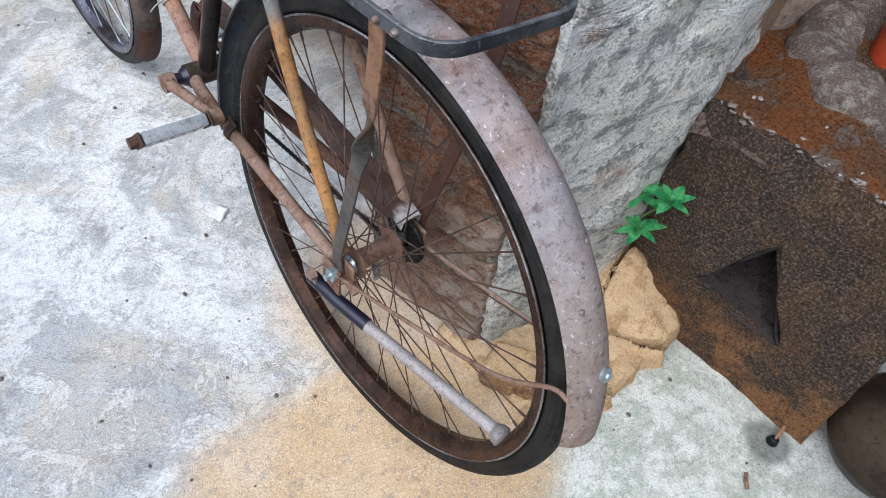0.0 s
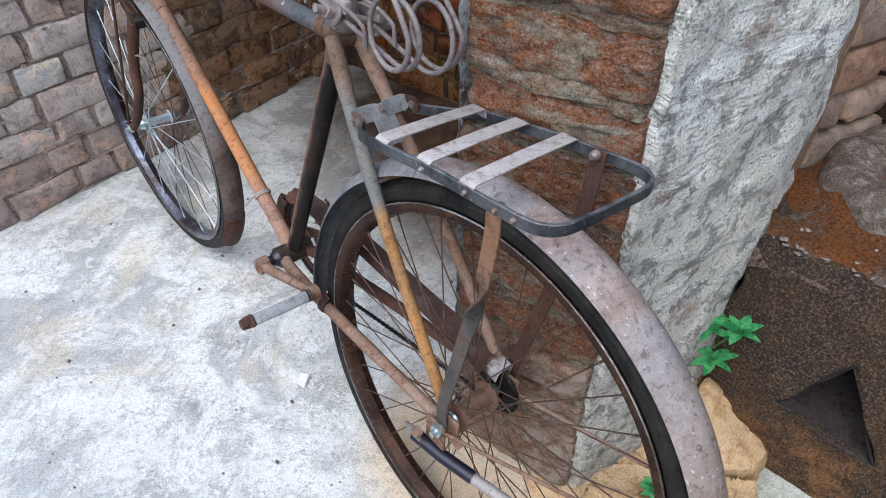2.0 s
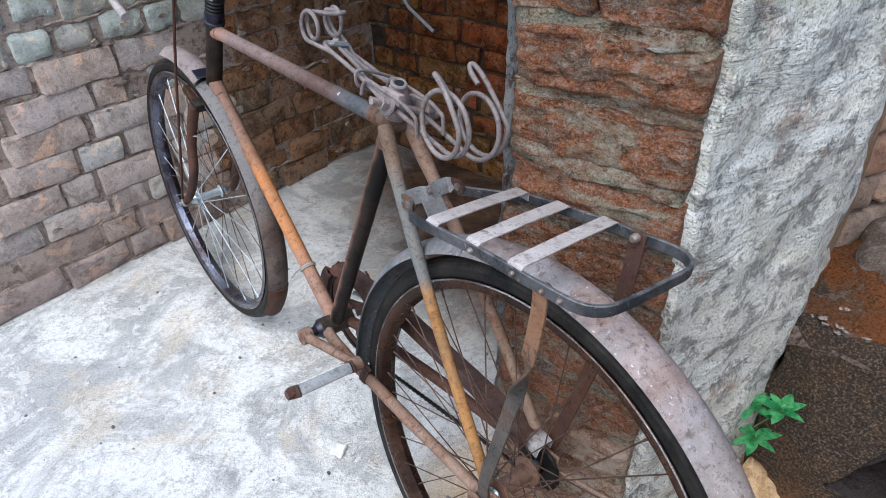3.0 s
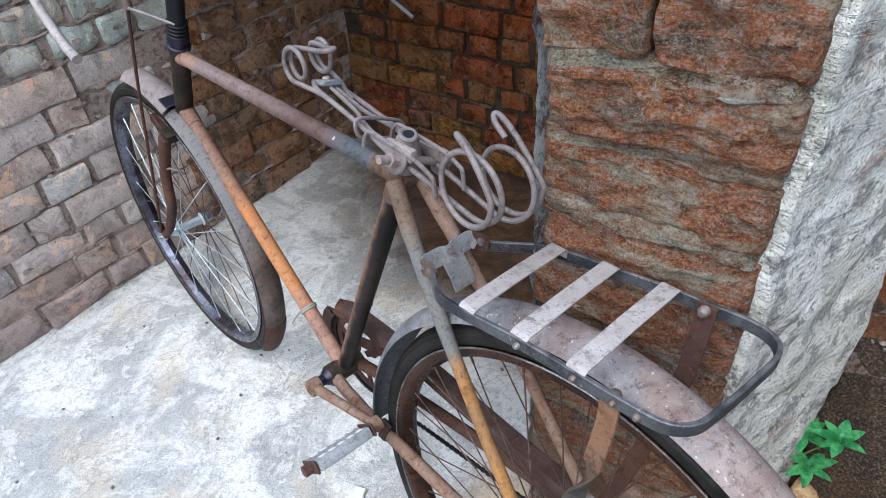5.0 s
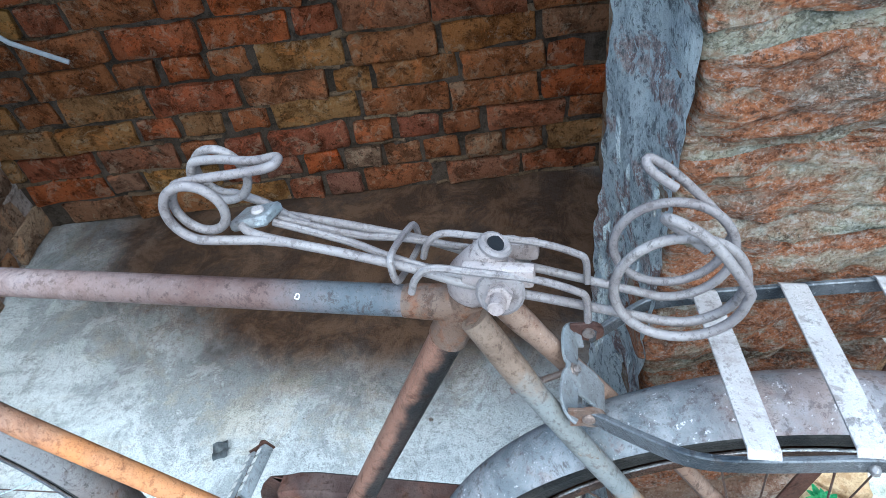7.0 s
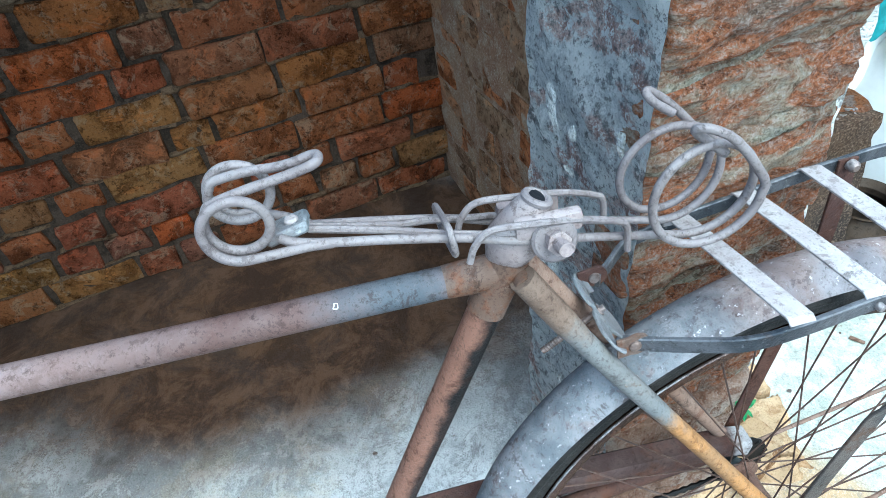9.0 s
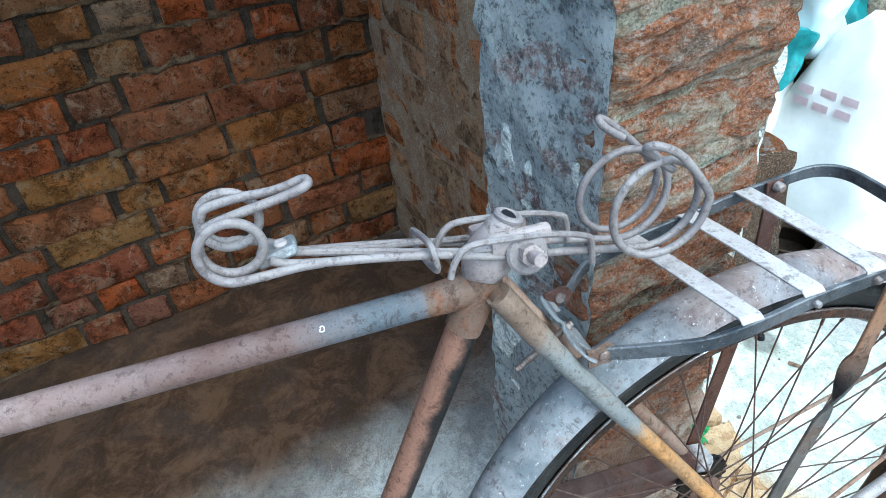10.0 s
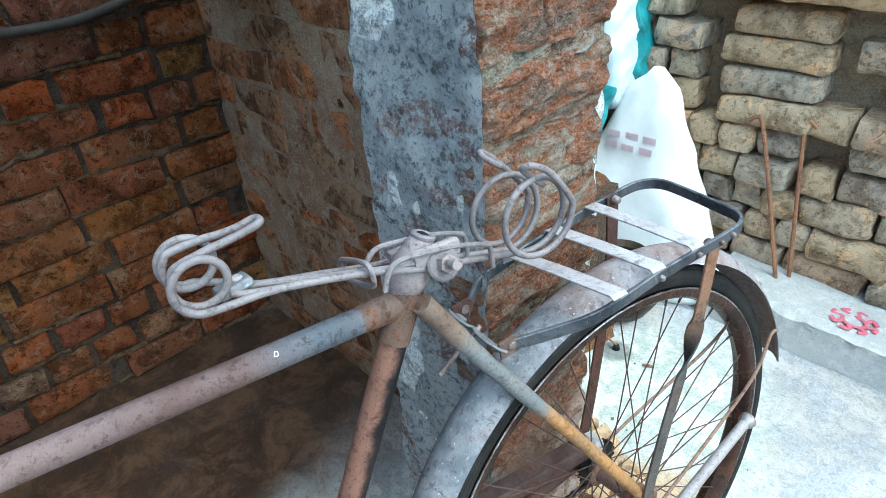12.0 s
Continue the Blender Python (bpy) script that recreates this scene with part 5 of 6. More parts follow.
def build_stand():
    p = [(-0.086, 0.004, 0.312), (-0.078, -0.05, 0.308), (-0.056, -0.16, 0.306), (-0.028, -0.325, 0.318)]
    part("stand_leg", tube(curve(p, 6), 0.0088, 14), M_STAND, bicycle, "pale folded stand leg")
    part("stand_sleeve", tube([Vector(p[0]), Vector(p[1]), Vector(p[1]).lerp(Vector(p[2]), 0.5)], 0.0102, 14), M_BLUE, bicycle, "dark purple-black sleeve on the stand leg")
    e = Vector(p[3])
    w = Vector((0.1, -1, 0)).normalized()
    bm = sweep(bmesh.new(), [e - w * 0.004, e + w * 0.003, e + w * 0.011, e + w * 0.014], [0.009, 0.0135, 0.0145, 0.011], 18)
    part("stand_foot", bm, M_HUB, bicycle, "worn grey stand foot")
    bm = box((0.006, 0.04, 0.055), 0.004, (-0.074, -0.03, 0.338), None, 2)
    part("stand_hinge", bm, M_STAY, bicycle)
    bm = box((0.005, 0.03, 0.036), 0.004, (-0.09, 0.0, 0.318), Matrix.Rotation(radians(-20), 4, "X"), 2)
    part("stand_cheek", bm, M_HUB, bicycle, "grey stand cheek plate")
    part("stand_bolt", hexnut(bmesh.new(), (-0.095, -0.012, 0.34), (1, 0, 0), 0.0085, 0.01), M_STAY, bicycle)
    bm = box((0.004, 0.03, 0.05), 0.003, (0.05, -0.035, 0.318), Matrix.Rotation(radians(20), 4, "X"), 2)
    part("stand_hinge", bm, M_RUST, bicycle)


def build_carrier():
    carrier = new("carrier")
    carrier.parent = bicycle
    tagged(carrier, "flat steel luggage carrier with three cross straps")
    L = [(-0.036, 0.182, 0.742), (-0.045, 0.165, 0.744), (-0.07, 0.132, 0.758), (-0.086, 0.105, 0.768), (-0.087, 0.066, 0.771), (-0.081, 0.0, 0.774), (-0.079, -0.06, 0.776), (-0.077, -0.11, 0.777), (-0.073, -0.148, 0.778), (-0.058, -0.167, 0.779), (-0.03, -0.173, 0.779)]
    Rr = [(0.03, -0.178, 0.78), (0.066, -0.178, 0.78), (0.085, -0.165, 0.779), (0.091, -0.14, 0.778), (0.09, -0.095, 0.774), (0.088, -0.06, 0.772), (0.084, 0.01, 0.764), (0.083, 0.079, 0.753), (0.087, 0.108, 0.742), (0.084, 0.128, 0.736), (0.062, 0.152, 0.737), (0.043, 0.172, 0.739)]
    part("rail", bar(curve(L + Rr, 4), 0.005, 0.0145), M_RAIL, carrier, "blue-black flat steel rail worn bright on top")
    for (yl, zl, xl), (yr, zr, xr) in (((0.066, 0.782, -0.089), (0.08, 0.767, 0.082)), ((0.001, 0.785, -0.083), (0.011, 0.775, 0.086)), ((-0.064, 0.788, -0.081), (-0.059, 0.783, 0.09))):
        a, b = Vector((xl, yl, zl)), Vector((xr, yr, zr))
        pts = [a + Vector((0.001, 0, -0.014)), a + Vector((0.001, 0, -0.003)), a + Vector((0.006, 0, 0.0)), a.lerp(b, 0.5) + Vector((0, 0, 0.001)), b - Vector((0.006, 0, 0)), b + Vector((-0.001, 0, -0.003)), b + Vector((-0.001, 0, -0.014))]
        bm = bmesh.new()
        half = Vector((0, 0.0105, 0))
        th = Vector((0, 0, -0.0022))
        rows = []
        for i, p in enumerate(pts):
            ins = Vector((0.0022 * (1 if i < 2 else -1 if i > 4 else 0), 0, 0)) + (th if 1 < i < 5 else Vector())
            rows.append([bm.verts.new(p - half), bm.verts.new(p + half), bm.verts.new(p + half + ins), bm.verts.new(p - half + ins)])
        for i in range(len(rows) - 1):
            for k in range(4):
                j = (k + 1) % 4
                bm.faces.new((rows[i][k], rows[i][j], rows[i + 1][j], rows[i + 1][k]))
        bm.faces.new(rows[0])
        bm.faces.new(rows[-1][::-1])
        bmesh.ops.bevel(bm, geom=bm.edges[:], offset=0.0004, segments=1, affect="EDGES")
        part("strap", bm, M_STRAP, carrier, "pale worn cross strap")
    for p, s in (((-0.0835, 0.066, 0.770), -1), ((-0.0835, 0.0, 0.773), -1), ((-0.081, -0.064, 0.776), -1), ((-0.0795, -0.105, 0.776), -1), ((-0.078, -0.128, 0.777), -1)):
        q = Vector(p)
        part("rivet", sweep(bmesh.new(), [q, q + Vector((s * 0.003, 0, 0)), q + Vector((s * 0.0052, 0, 0))], [0.0036, 0.0036, 0.0022], 10), M_HUB, carrier)
    # legs: flat bars with a twist, down to the axle
    for s, pts in ((-1, [(-0.076, -0.1, 0.776), (-0.074, -0.099, 0.74), (-0.073, -0.094, 0.69), (-0.071, -0.086, 0.64), (-0.07, -0.07, 0.57), (-0.068, -0.052, 0.485), (-0.068, -0.035, 0.4), (-0.068, -0.036, 0.352)]), (1, [(0.085, -0.1, 0.782), (0.083, -0.1, 0.74), (0.08, -0.097, 0.68), (0.076, -0.088, 0.62), (0.074, -0.075, 0.55), (0.07, -0.055, 0.455), (0.068, -0.04, 0.385), (0.067, -0.04, 0.352)])):
        c = curve(pts, 7)
        n = len(c)
        tw = [radians(180 * max(0.0, min(1.0, (i / (n - 1) - 0.34) / 0.2))) for i in range(n)]
        part("leg", bar(c, 0.0205, 0.0035, (1, 0, 0), tw), M_LEG if s < 0 else M_RUST, carrier, "twisted flat steel leg, rusty at its upper end" if s < 0 else "brown rusted twisted flat leg")
        q = Vector(pts[0]) + Vector((0.004 * -s, 0, -0.004))
        part("leg_bolt", sweep(bmesh.new(), [q, q + Vector((-s * 0.006, 0, 0)), q + Vector((-s * 0.009, 0, 0))], [0.006, 0.006, 0.0035], 12), M_HUB, carrier)
    # clamp plate across the back of the seat stays, its ends turned back as ears for the rails
    slope = Vector((0, -0.56, -0.83))
    mid = Vector((0.003, 0.189, 0.741))
    pts = [mid + Vector((x, dy, dz)) for x, dy, dz in ((-0.041, -0.008, -0.003), (-0.037, -0.001, 0.0), (-0.03, 0.001, 0.0), (-0.012, 0.0, 0.0), (-0.006, -0.003, -0.001), (0.006, -0.003, -0.001), (0.012, 0.0, 0.0), (0.03, 0.001, 0.0), (0.038, -0.001, 0.0), (0.042, -0.008, -0.003))]
    plate = part("clamp_plate", bar(curve(pts, 3), 0.023, 0.0028, (0, -0.83, 0.56)), M_CLIP, carrier, "grey-blue clamp plate across the stays")
    for x, tone in ((-0.0415, M_SEATLUG), (0.0455, M_RUST)):
        bm = sweep(bmesh.new(), [(x - 0.0016, 0.1725, 0.743), (x + 0.0016, 0.1725, 0.743)], 0.0112, 20)
        link = bar([(x, 0.189, 0.741), (x, 0.181, 0.742), (x, 0.172, 0.743)], 0.021, 0.003, (1, 0, 0))
        me = bpy.data.meshes.new("ear")
        link.to_mesh(me)
        link.free()
        bm.from_mesh(me)
        bpy.data.meshes.remove(me)
        part("clamp_ear", bm, tone, plate, "brown rounded ear")
        o = 1 if x > 0 else -1
        q = Vector((x, 0.174, 0.743))
        part("clamp_rivet", sweep(bmesh.new(), [q - Vector((o * 0.004, 0, 0)), q + Vector((o * 0.003, 0, 0)), q + Vector((o * 0.0048, 0, 0))], [0.0055, 0.0055, 0.003], 12), M_HUB, plate)
    out = Vector((0, -0.83, 0.56))
    bm = bar([mid + slope * 0.008 + out * 0.001, mid + slope * 0.03 + out * 0.004, mid + slope * 0.048 + out * 0.002], 0.034, 0.003, out)
    part("clamp_tab", bm, M_CLIP, plate, "grey tab hanging from the clamp plate")
    c = mid + out * 0.001
    bm = hexnut(bmesh.new(), c + out * 0.002, out, 0.0055, 0.004)
    sweep(bm, [c + out * 0.008, c - out * 0.06], 0.003, 10)
    for k in range(9):
        ring = [c - out * (0.035 + 0.0027 * k) + (Vector((1, 0, 0)) * math.cos(b) + slope * math.sin(b)) * 0.0031 for b in [2 * math.pi * i / 10 for i in range(10)]]
        sweep(bm, ring, 0.0006, 4, True)
    part("clamp_screw", bm, M_HUB, plate, "dull threaded clamp screw")


def build_saddle():
    saddle = new("saddle_frame")
    saddle.parent = bicycle
    tagged(saddle, "bare steel spring saddle frame without its leather")
    w = 0.0034
    lean = -0.4  # the right side hangs lower

    def at(x, y, z):
        return Vector((x + 0.004, y, z + lean * x))

    # two long rails from the nose to the rear springs, each ending in a coil and a hook
    for s in (-1, 1):
        cy, cz, r = (0.124, 0.868, 0.0415) if s < 0 else (0.121, 0.854, 0.042)
        rail = [at(0.017 * s, 0.421, 0.893), at(0.022 * s, 0.412, 0.889), at(0.025 * s, 0.39, 0.884), at(0.026 * s, 0.35, 0.876), at(0.027 * s, 0.30, 0.864), at(0.027 * s, 0.262, 0.851), at(0.024 * s, 0.21, 0.839)]
        ring = []
        for i in range(26):
            a = radians(-82) - radians(475) * i / 25
            k = i / 25
            ring.append(Vector((0.003 + s * (0.019 + 0.019 * k), cy + r * (1 - 0.05 * k) * math.cos(a), cz + r * (1 - 0.05 * k) * math.sin(a))))
        last = ring[-1]
        if s > 0:
            hook = [Vector((last.x - 0.001, cy - 0.002, cz + 0.052)), Vector((last.x - 0.003, cy + 0.018, cz + 0.069)), Vector((last.x - 0.007, cy + 0.025, cz + 0.072)), Vector((last.x - 0.011, cy + 0.02, cz + 0.065)), Vector((last.x - 0.012, cy + 0.004, cz + 0.053))]
        else:
            hook = [Vector((last.x + 0.001, cy - 0.012, cz + 0.046)), Vector((last.x + 0.003, cy + 0.008, cz + 0.059)), Vector((last.x + 0.009, cy + 0.015, cz + 0.057)), Vector((last.x + 0.013, cy + 0.009, cz + 0.049)), Vector((last.x + 0.013, cy - 0.013, cz + 0.03))]
        pts = curve(rail + ring[:1], 4)[:-1] + curve(ring + hook, 3)
        part("spring_rail", tube(pts, w, 10), M_WIRE, saddle, "thick wire rail ending in a coil spring")
    # nose wire: a coil on each side joined by a hairpin on top
    cy, cz, r = 0.443, 0.922, 0.0215
    half = [(-0.018, 0.388, 0.893), (-0.0195, 0.404, 0.8955), (-0.022, 0.42, 0.897)]
    for i in range(25):
        a = radians(-95) + radians(535) * i / 24
        k = i / 24
        half.append((-0.027 + 0.014 * k, cy + (r - 0.002 * k) * math.cos(a), cz + (r - 0.002 * k) * math.sin(a)))
    half = half[:-1] + [(-0.011, 0.431, 0.942), (-0.0075, 0.412, 0.943), (-0.0065, 0.398, 0.945), (-0.0065, 0.39, 0.947), (-0.0035, 0.385, 0.948)]
    full = [Vector((x - 0.003, y, z)) for x, y, z in half] + [Vector((-x + 0.006 * (i < 3) - 0.003, y, z - (0.018, 0.014, 0.006, 0)[min(i, 3)])) for i, (x, y, z) in reversed(list(enumerate(half)))]
    part("nose_spring", tube(curve(full, 3), w, 10), M_WIRE, saddle, "coiled nose spring with a hairpin loop")
    bm = box((0.03, 0.03, 0.008), 0.002, at(-0.002, 0.417, 0.896), pose(0, 0, 0, -12, 14, 0))
    plate = part("nose_clamp", bm, M_CLIP, saddle, "riveted clamp plate")
    q = at(-0.004, 0.413, 0.9)
    part("rivet", sweep(bmesh.new(), [q, q + Vector((0, 0, 0.003)), q + Vector((0, 0, 0.0045))], [0.005, 0.005, 0.0035], 12), M_STRAP, plate)
    for s in (-1, 1):
        inner = curve([at(0.004 * s, 0.404, 0.892), at(0.005 * s, 0.375, 0.884), at(0.008 * s, 0.345, 0.876), at(0.018 * s, 0.318, 0.87), at(0.024 * s, 0.285, 0.862), at(0.026 * s, 0.25, 0.856)], 5)
        part("inner_rod", tube(inner, w * 0.85, 8), M_WIRE, saddle)
        # bent rod beside the clamp
        a, b = (-0.034, -0.028) if s < 0 else (0.008, 0.016)
        h = 0.0 if s < 0 else 0.012
        rod = curve([at(a, 0.3, 0.844 + h), at(a, 0.295, 0.858 + h), at(a, 0.283, 0.868 + h), at(a, 0.255, 0.866 + h), at(b, 0.215, 0.858 + h), at(b, 0.188, 0.849 + h), at(b, 0.181, 0.842 + h), at(b, 0.179, 0.82 + h)], 5)
        part("side_rod", tube(rod, w * 0.8, 8), M_WIRE, saddle, "bent side rod")
    # wire ring round the rails
    c = at(0, 0.31, 0.866)
    pts = [c + Vector((x, 0.1 * z, z + lean * x * 0.9)) for x, z in [(-0.036, -0.002), (-0.032, 0.01), (-0.012, 0.013), (0.022, 0.012), (0.034, 0.009), (0.037, 0.0), (0.033, -0.01), (0.012, -0.012), (-0.014, -0.013), (-0.032, -0.011)]]
    part("wire_band", tube(curve(pts, 3, True), 0.0026, 8, True), M_WIRE, saddle, "wire band round the rails")
    # clamp: post socket, cross bolt, cheeks and nuts
    up = (SEAT - BB).normalized()
    base = Vector((0.002, 0.264, 0.836))
    up = (up + Vector((-0.16, 0, 0))).normalized()
    bm = tube([base + up * k for k in (-0.012, 0.0, 0.01, 0.028, 0.05, 0.052)], [0.014, 0.019, 0.021, 0.0175, 0.0115, 0.0112], 22)
    top = base + up * 0.052
    post = part("clamp_body", bm, M_CLAMP, saddle, "dusty saddle clamp with an open socket")
    lip = [top + (Vector((1, 0, 0)) * math.cos(b) + up.cross(Vector((1, 0, 0))) * math.sin(b)) * 0.0092 for b in [2 * math.pi * i / 18 for i in range(18)]]
    part("socket_rim", tube(lip, 0.0032, 8, True), M_WIRE, post)
    # black disc painted in for the shade inside the open socket
    part("socket_hole", tube([top + up * 0.0005, top + up * 0.0012], 0.0085, 16), M_RUBBERBAND, post, "black disc for the dark inside the socket")
    bm = tube([at(-0.058, 0.238, 0.848), at(0.052, 0.238, 0.848)], 0.0052, 12)
    for k in range(6):
        x = -0.058 + 0.0028 * k
        ring = [at(x, 0.238, 0.848) + Vector((0, math.cos(b), math.sin(b))) * 0.0053 for b in [2 * math.pi * i / 12 for i in range(12)]]
        sweep(bm, ring, 0.0007, 4, True)
    part("clamp_bolt", bm, M_CLAMP, saddle, "threaded clamp bolt")
    for s in (-1, 1):
        bm = sweep(bmesh.new(), [at(s * 0.031, 0.238, 0.848), at(s * 0.034, 0.238, 0.848), at(s * 0.036, 0.238, 0.848)], [0.0165, 0.017, 0.015], 20)
        part("clamp_washer", bm, M_WIRE, saddle)
        part("clamp_nut", hexnut(bmesh.new(), at(s * 0.0405, 0.238, 0.848), (1, 0, -0.4), 0.0092, 0.009), M_CLAMP, saddle)
        bm = box((0.011, 0.05, 0.016), 0.004, at(s * 0.025, 0.24, 0.86), None, 2)
        part("clamp_cheek", bm, M_CLAMP, saddle)


build_frame()
build_wheel(0.024, 0.034, 40, False, REAR_M)
build_rear_guard()
build_front()
build_cranks()
build_stand()
build_carrier()
build_saddle()


# ---- loose things of the yard ----
def build_stove():
    stove = thing("mud_stove", "sooty mud cooking stove with a triangular fire opening", "stove", pose(0, 0, 0, 0, 0, ROOM_TURN))
    u0, u1, v0, v1, h = 0.425, 0.92, -0.72, -0.272, 0.5
    hole = [(-0.404, 0.207), (-0.478, 0.357), (-0.567, 0.166)]
    bm = bmesh.new()
    outer = [bm.verts.new((u, v, z)) for u, v, z in ((u0 - 0.014, v0, -0.01), (u0 + 0.05, v1, -0.01), (u0 + 0.028, v1, h), (u0 - 0.008, v0 + 0.06, h))]
    inner = [bm.verts.new((u0 + 0.006, v, z)) for v, z in hole]
    edges = [bm.edges.new((outer[i], outer[(i + 1) % 4])) for i in range(4)] + [bm.edges.new((inner[i], inner[(i + 1) % 3])) for i in range(3)]
    bmesh.ops.triangle_fill(bm, edges=edges, use_beauty=True, use_dissolve=False)
    back = [bm.verts.new((u, v, z)) for u, v, z in ((u1, v0, -0.01), (0.7, v1, -0.01), (0.69, v1, h), (u1, v0 + 0.06, h))]
    for i in (0, 1, 2, 3):
        bm.faces.new((outer[i], outer[(i + 1) % 4], back[(i + 1) % 4], back[i]))
    refine(bm, 0.03)
    rough(bm, 0.012, 8, 0.006, 34)
    part("body", bm, M_SOOT, stove, "dark gritty mud body", 60)
    # fire tunnel
    cv, cz = sum(p[0] for p in hole) / 3, sum(p[1] for p in hole) / 3
    bm = bmesh.new()
    mouth = [bm.verts.new((u0 + 0.002, cv + (v - cv) * 1.03, cz + (z - cz) * 1.03)) for v, z in hole]
    deep = [bm.verts.new((u0 + 0.34, cv + (v - cv) * 1.2, cz + (z - cz) * 1.2)) for v, z in hole]
    for i in range(3):
        bm.faces.new((mouth[i], mouth[(i + 1) % 3], deep[(i + 1) % 3], deep[i]))
    bm.faces.new(deep)
    refine(bm, 0.03)
    rough(bm, 0.006, 12, 0.003, 40)
    part("fire_tunnel", bm, M_TUNNEL, stove, "smoke-blackened fire tunnel", 30)

    def top(u, v):
        u = u0 + (u - u0) * (min(u1, 0.69 + max(0.0, v1 - v) * 1.5) - u0) / (u1 - u0)
        z = h + 0.006 + 0.012 * noise.noise(Vector((u * 9, v * 9, 0))) + 0.006 * noise.noise(Vector((u * 30, v * 30, 3)))
        d = math.hypot(u - 0.735, v + 0.5)
        z += 0.02 * math.exp(-((d - 0.15) / 0.05) ** 4) - 0.02 * math.exp(-((d / 0.1) ** 4))
        # the edge rolls over onto the front
        roll = max(0.0, 1.0 - (u - u0 - 0.022) / 0.04)
        z -= 0.03 * roll ** 2.2
        slant = 0.035 * max(0.0, (v1 - v) / (v1 - v0)) * (1 - (u - u0) / (u1 - u0))
        return (u - slant + 0.01 * noise.noise(Vector((u * 15, v * 15, 9))), v, z)

    bm = sheet(u0 + 0.022, u1, v0 + 0.06, v1 + 0.012, 0.015, top)
    bmesh.ops.solidify(bm, geom=bm.faces[:], thickness=0.02)
    part("top", bm, M_STOVE_TOP, stove, "burnt orange clay top with a raised pot ring", 60)
    ring = []
    for i in range(28):
        a = 2 * math.pi * i / 28
        ring.append(Vector((0.735 + 0.155 * math.cos(a), -0.5 + 0.155 * math.sin(a), h + 0.014 + 0.006 * math.sin(3 * a))))
    bm = tube(curve(ring, 2, True), [0.048 + 0.006 * math.sin(1.15 * i) for i in range(56)], 16, True)
    rough(bm, 0.012, 9, 0.008, 34)
    bm.transform(Matrix.Translation((0, 0, h)) @ Matrix.Diagonal((1, 1, 0.8, 1)) @ Matrix.Translation((0, 0, -h)))
    part("pot_ring", bm, M_ASH, stove, "ash-grey raised clay ring", 60)
    r = random.Random(8)
    bm = bmesh.new()
    for k in range(70):
        edge = k < 50
        v = r.uniform(v0 + 0.08, v1)
        u = u0 + 0.03 - 0.03 * (v1 - v) / (v1 - v0) + (r.uniform(-0.006, 0.012) if edge else r.uniform(0.02, 0.1))
        s = r.uniform(0.0012, 0.004)
        bmesh.ops.create_icosphere(bm, subdivisions=2, radius=s, matrix=Matrix.Translation((u, v, h + 0.006 + r.uniform(-0.004, 0.004))) @ Matrix.Rotation(r.uniform(0, 3), 4, "Z") @ Matrix.Diagonal((1, r.uniform(0.8, 2.2), 0.45, 1)))
    rough(bm, 0.003, 60, 0.0015, 160)
    tagged(part("ash_chip", bm, M_CHIP, stove, "pale chips of ash and lime along the edge", 60), "", kind="stuff")
    return stove


build_stove()


def build_cup():
    cup = thing("plastic_tumbler", "orange-red plastic tumbler standing on the stove", "tumbler", Matrix.Translation(R(0.79, -0.452, 0.49)))
    prof = [(0.0, 0.0), (0.036, 0.0), (0.038, 0.004), (0.05, 0.118), (0.053, 0.121), (0.053, 0.125), (0.049, 0.125), (0.047, 0.118), (0.035, 0.006), (0.0, 0.005)]
    part("body", spin(prof, 36), M_RED, cup)


build_cup()


def build_pot():
    pot = thing("clay_pot", "round dark soot-stained clay pot on the floor", "pot", Matrix.Translation(R(0.475, -0.825, 0.0)))
    prof = [(0.0, 0.0), (0.05, 0.0), (0.09, 0.02), (0.115, 0.065), (0.118, 0.1), (0.1, 0.145), (0.072, 0.168), (0.068, 0.178), (0.08, 0.19), (0.078, 0.194), (0.062, 0.18), (0.062, 0.165), (0.09, 0.14), (0.105, 0.1), (0.0, 0.03)]
    part("body", spin(prof, 40), M_POT, pot)


build_pot()


def build_mound():
    """A broken bank of dry earth at the foot of the pier, rising into the corner behind."""
    def place(x, y):
        p = Vector((x, y, 0))
        d = max(abs(x - 0.36) / 0.2, abs(y + 0.2) / 0.14)
        d += 0.24 * noise.noise(p * 8) + 0.11 * noise.noise(p * 27)
        # cracked across
        split = abs(noise.noise(p * 6 + Vector((3, 1, 0))))
        d += 0.7 * max(0.0, 1 - split / 0.055)
        h = 0.046 * max(0.0, min(1.0, (1.0 - d) / 0.11))
        corner = max(0.0, 1.0 - math.hypot(x - 0.5, y + 0.18) / 0.17)
        h += 0.13 * corner ** 1.3
        step = math.floor(h / 0.03 + 0.5 * noise.noise(p * 14)) * 0.03
        h = h * 0.7 + step * 0.3
        hole = math.hypot(x - 0.285, y + 0.235)
        h -= 0.045 * math.exp(-((hole / 0.02) ** 4))
        return (x + 0.006 * noise.noise(p * 40), y, h - 0.008 + 0.007 * noise.noise(p * 22) + 0.0012 * noise.noise(p * 60))
    bm = sheet(0.1, 0.62, -0.42, 0.0, 0.0042, place)
    ob = part("earth_bank", bm, M_EARTH, None, "", 50)
    return tagged(ob, "broken bank of dry yellow earth at the pier's foot", "earth")


build_mound()


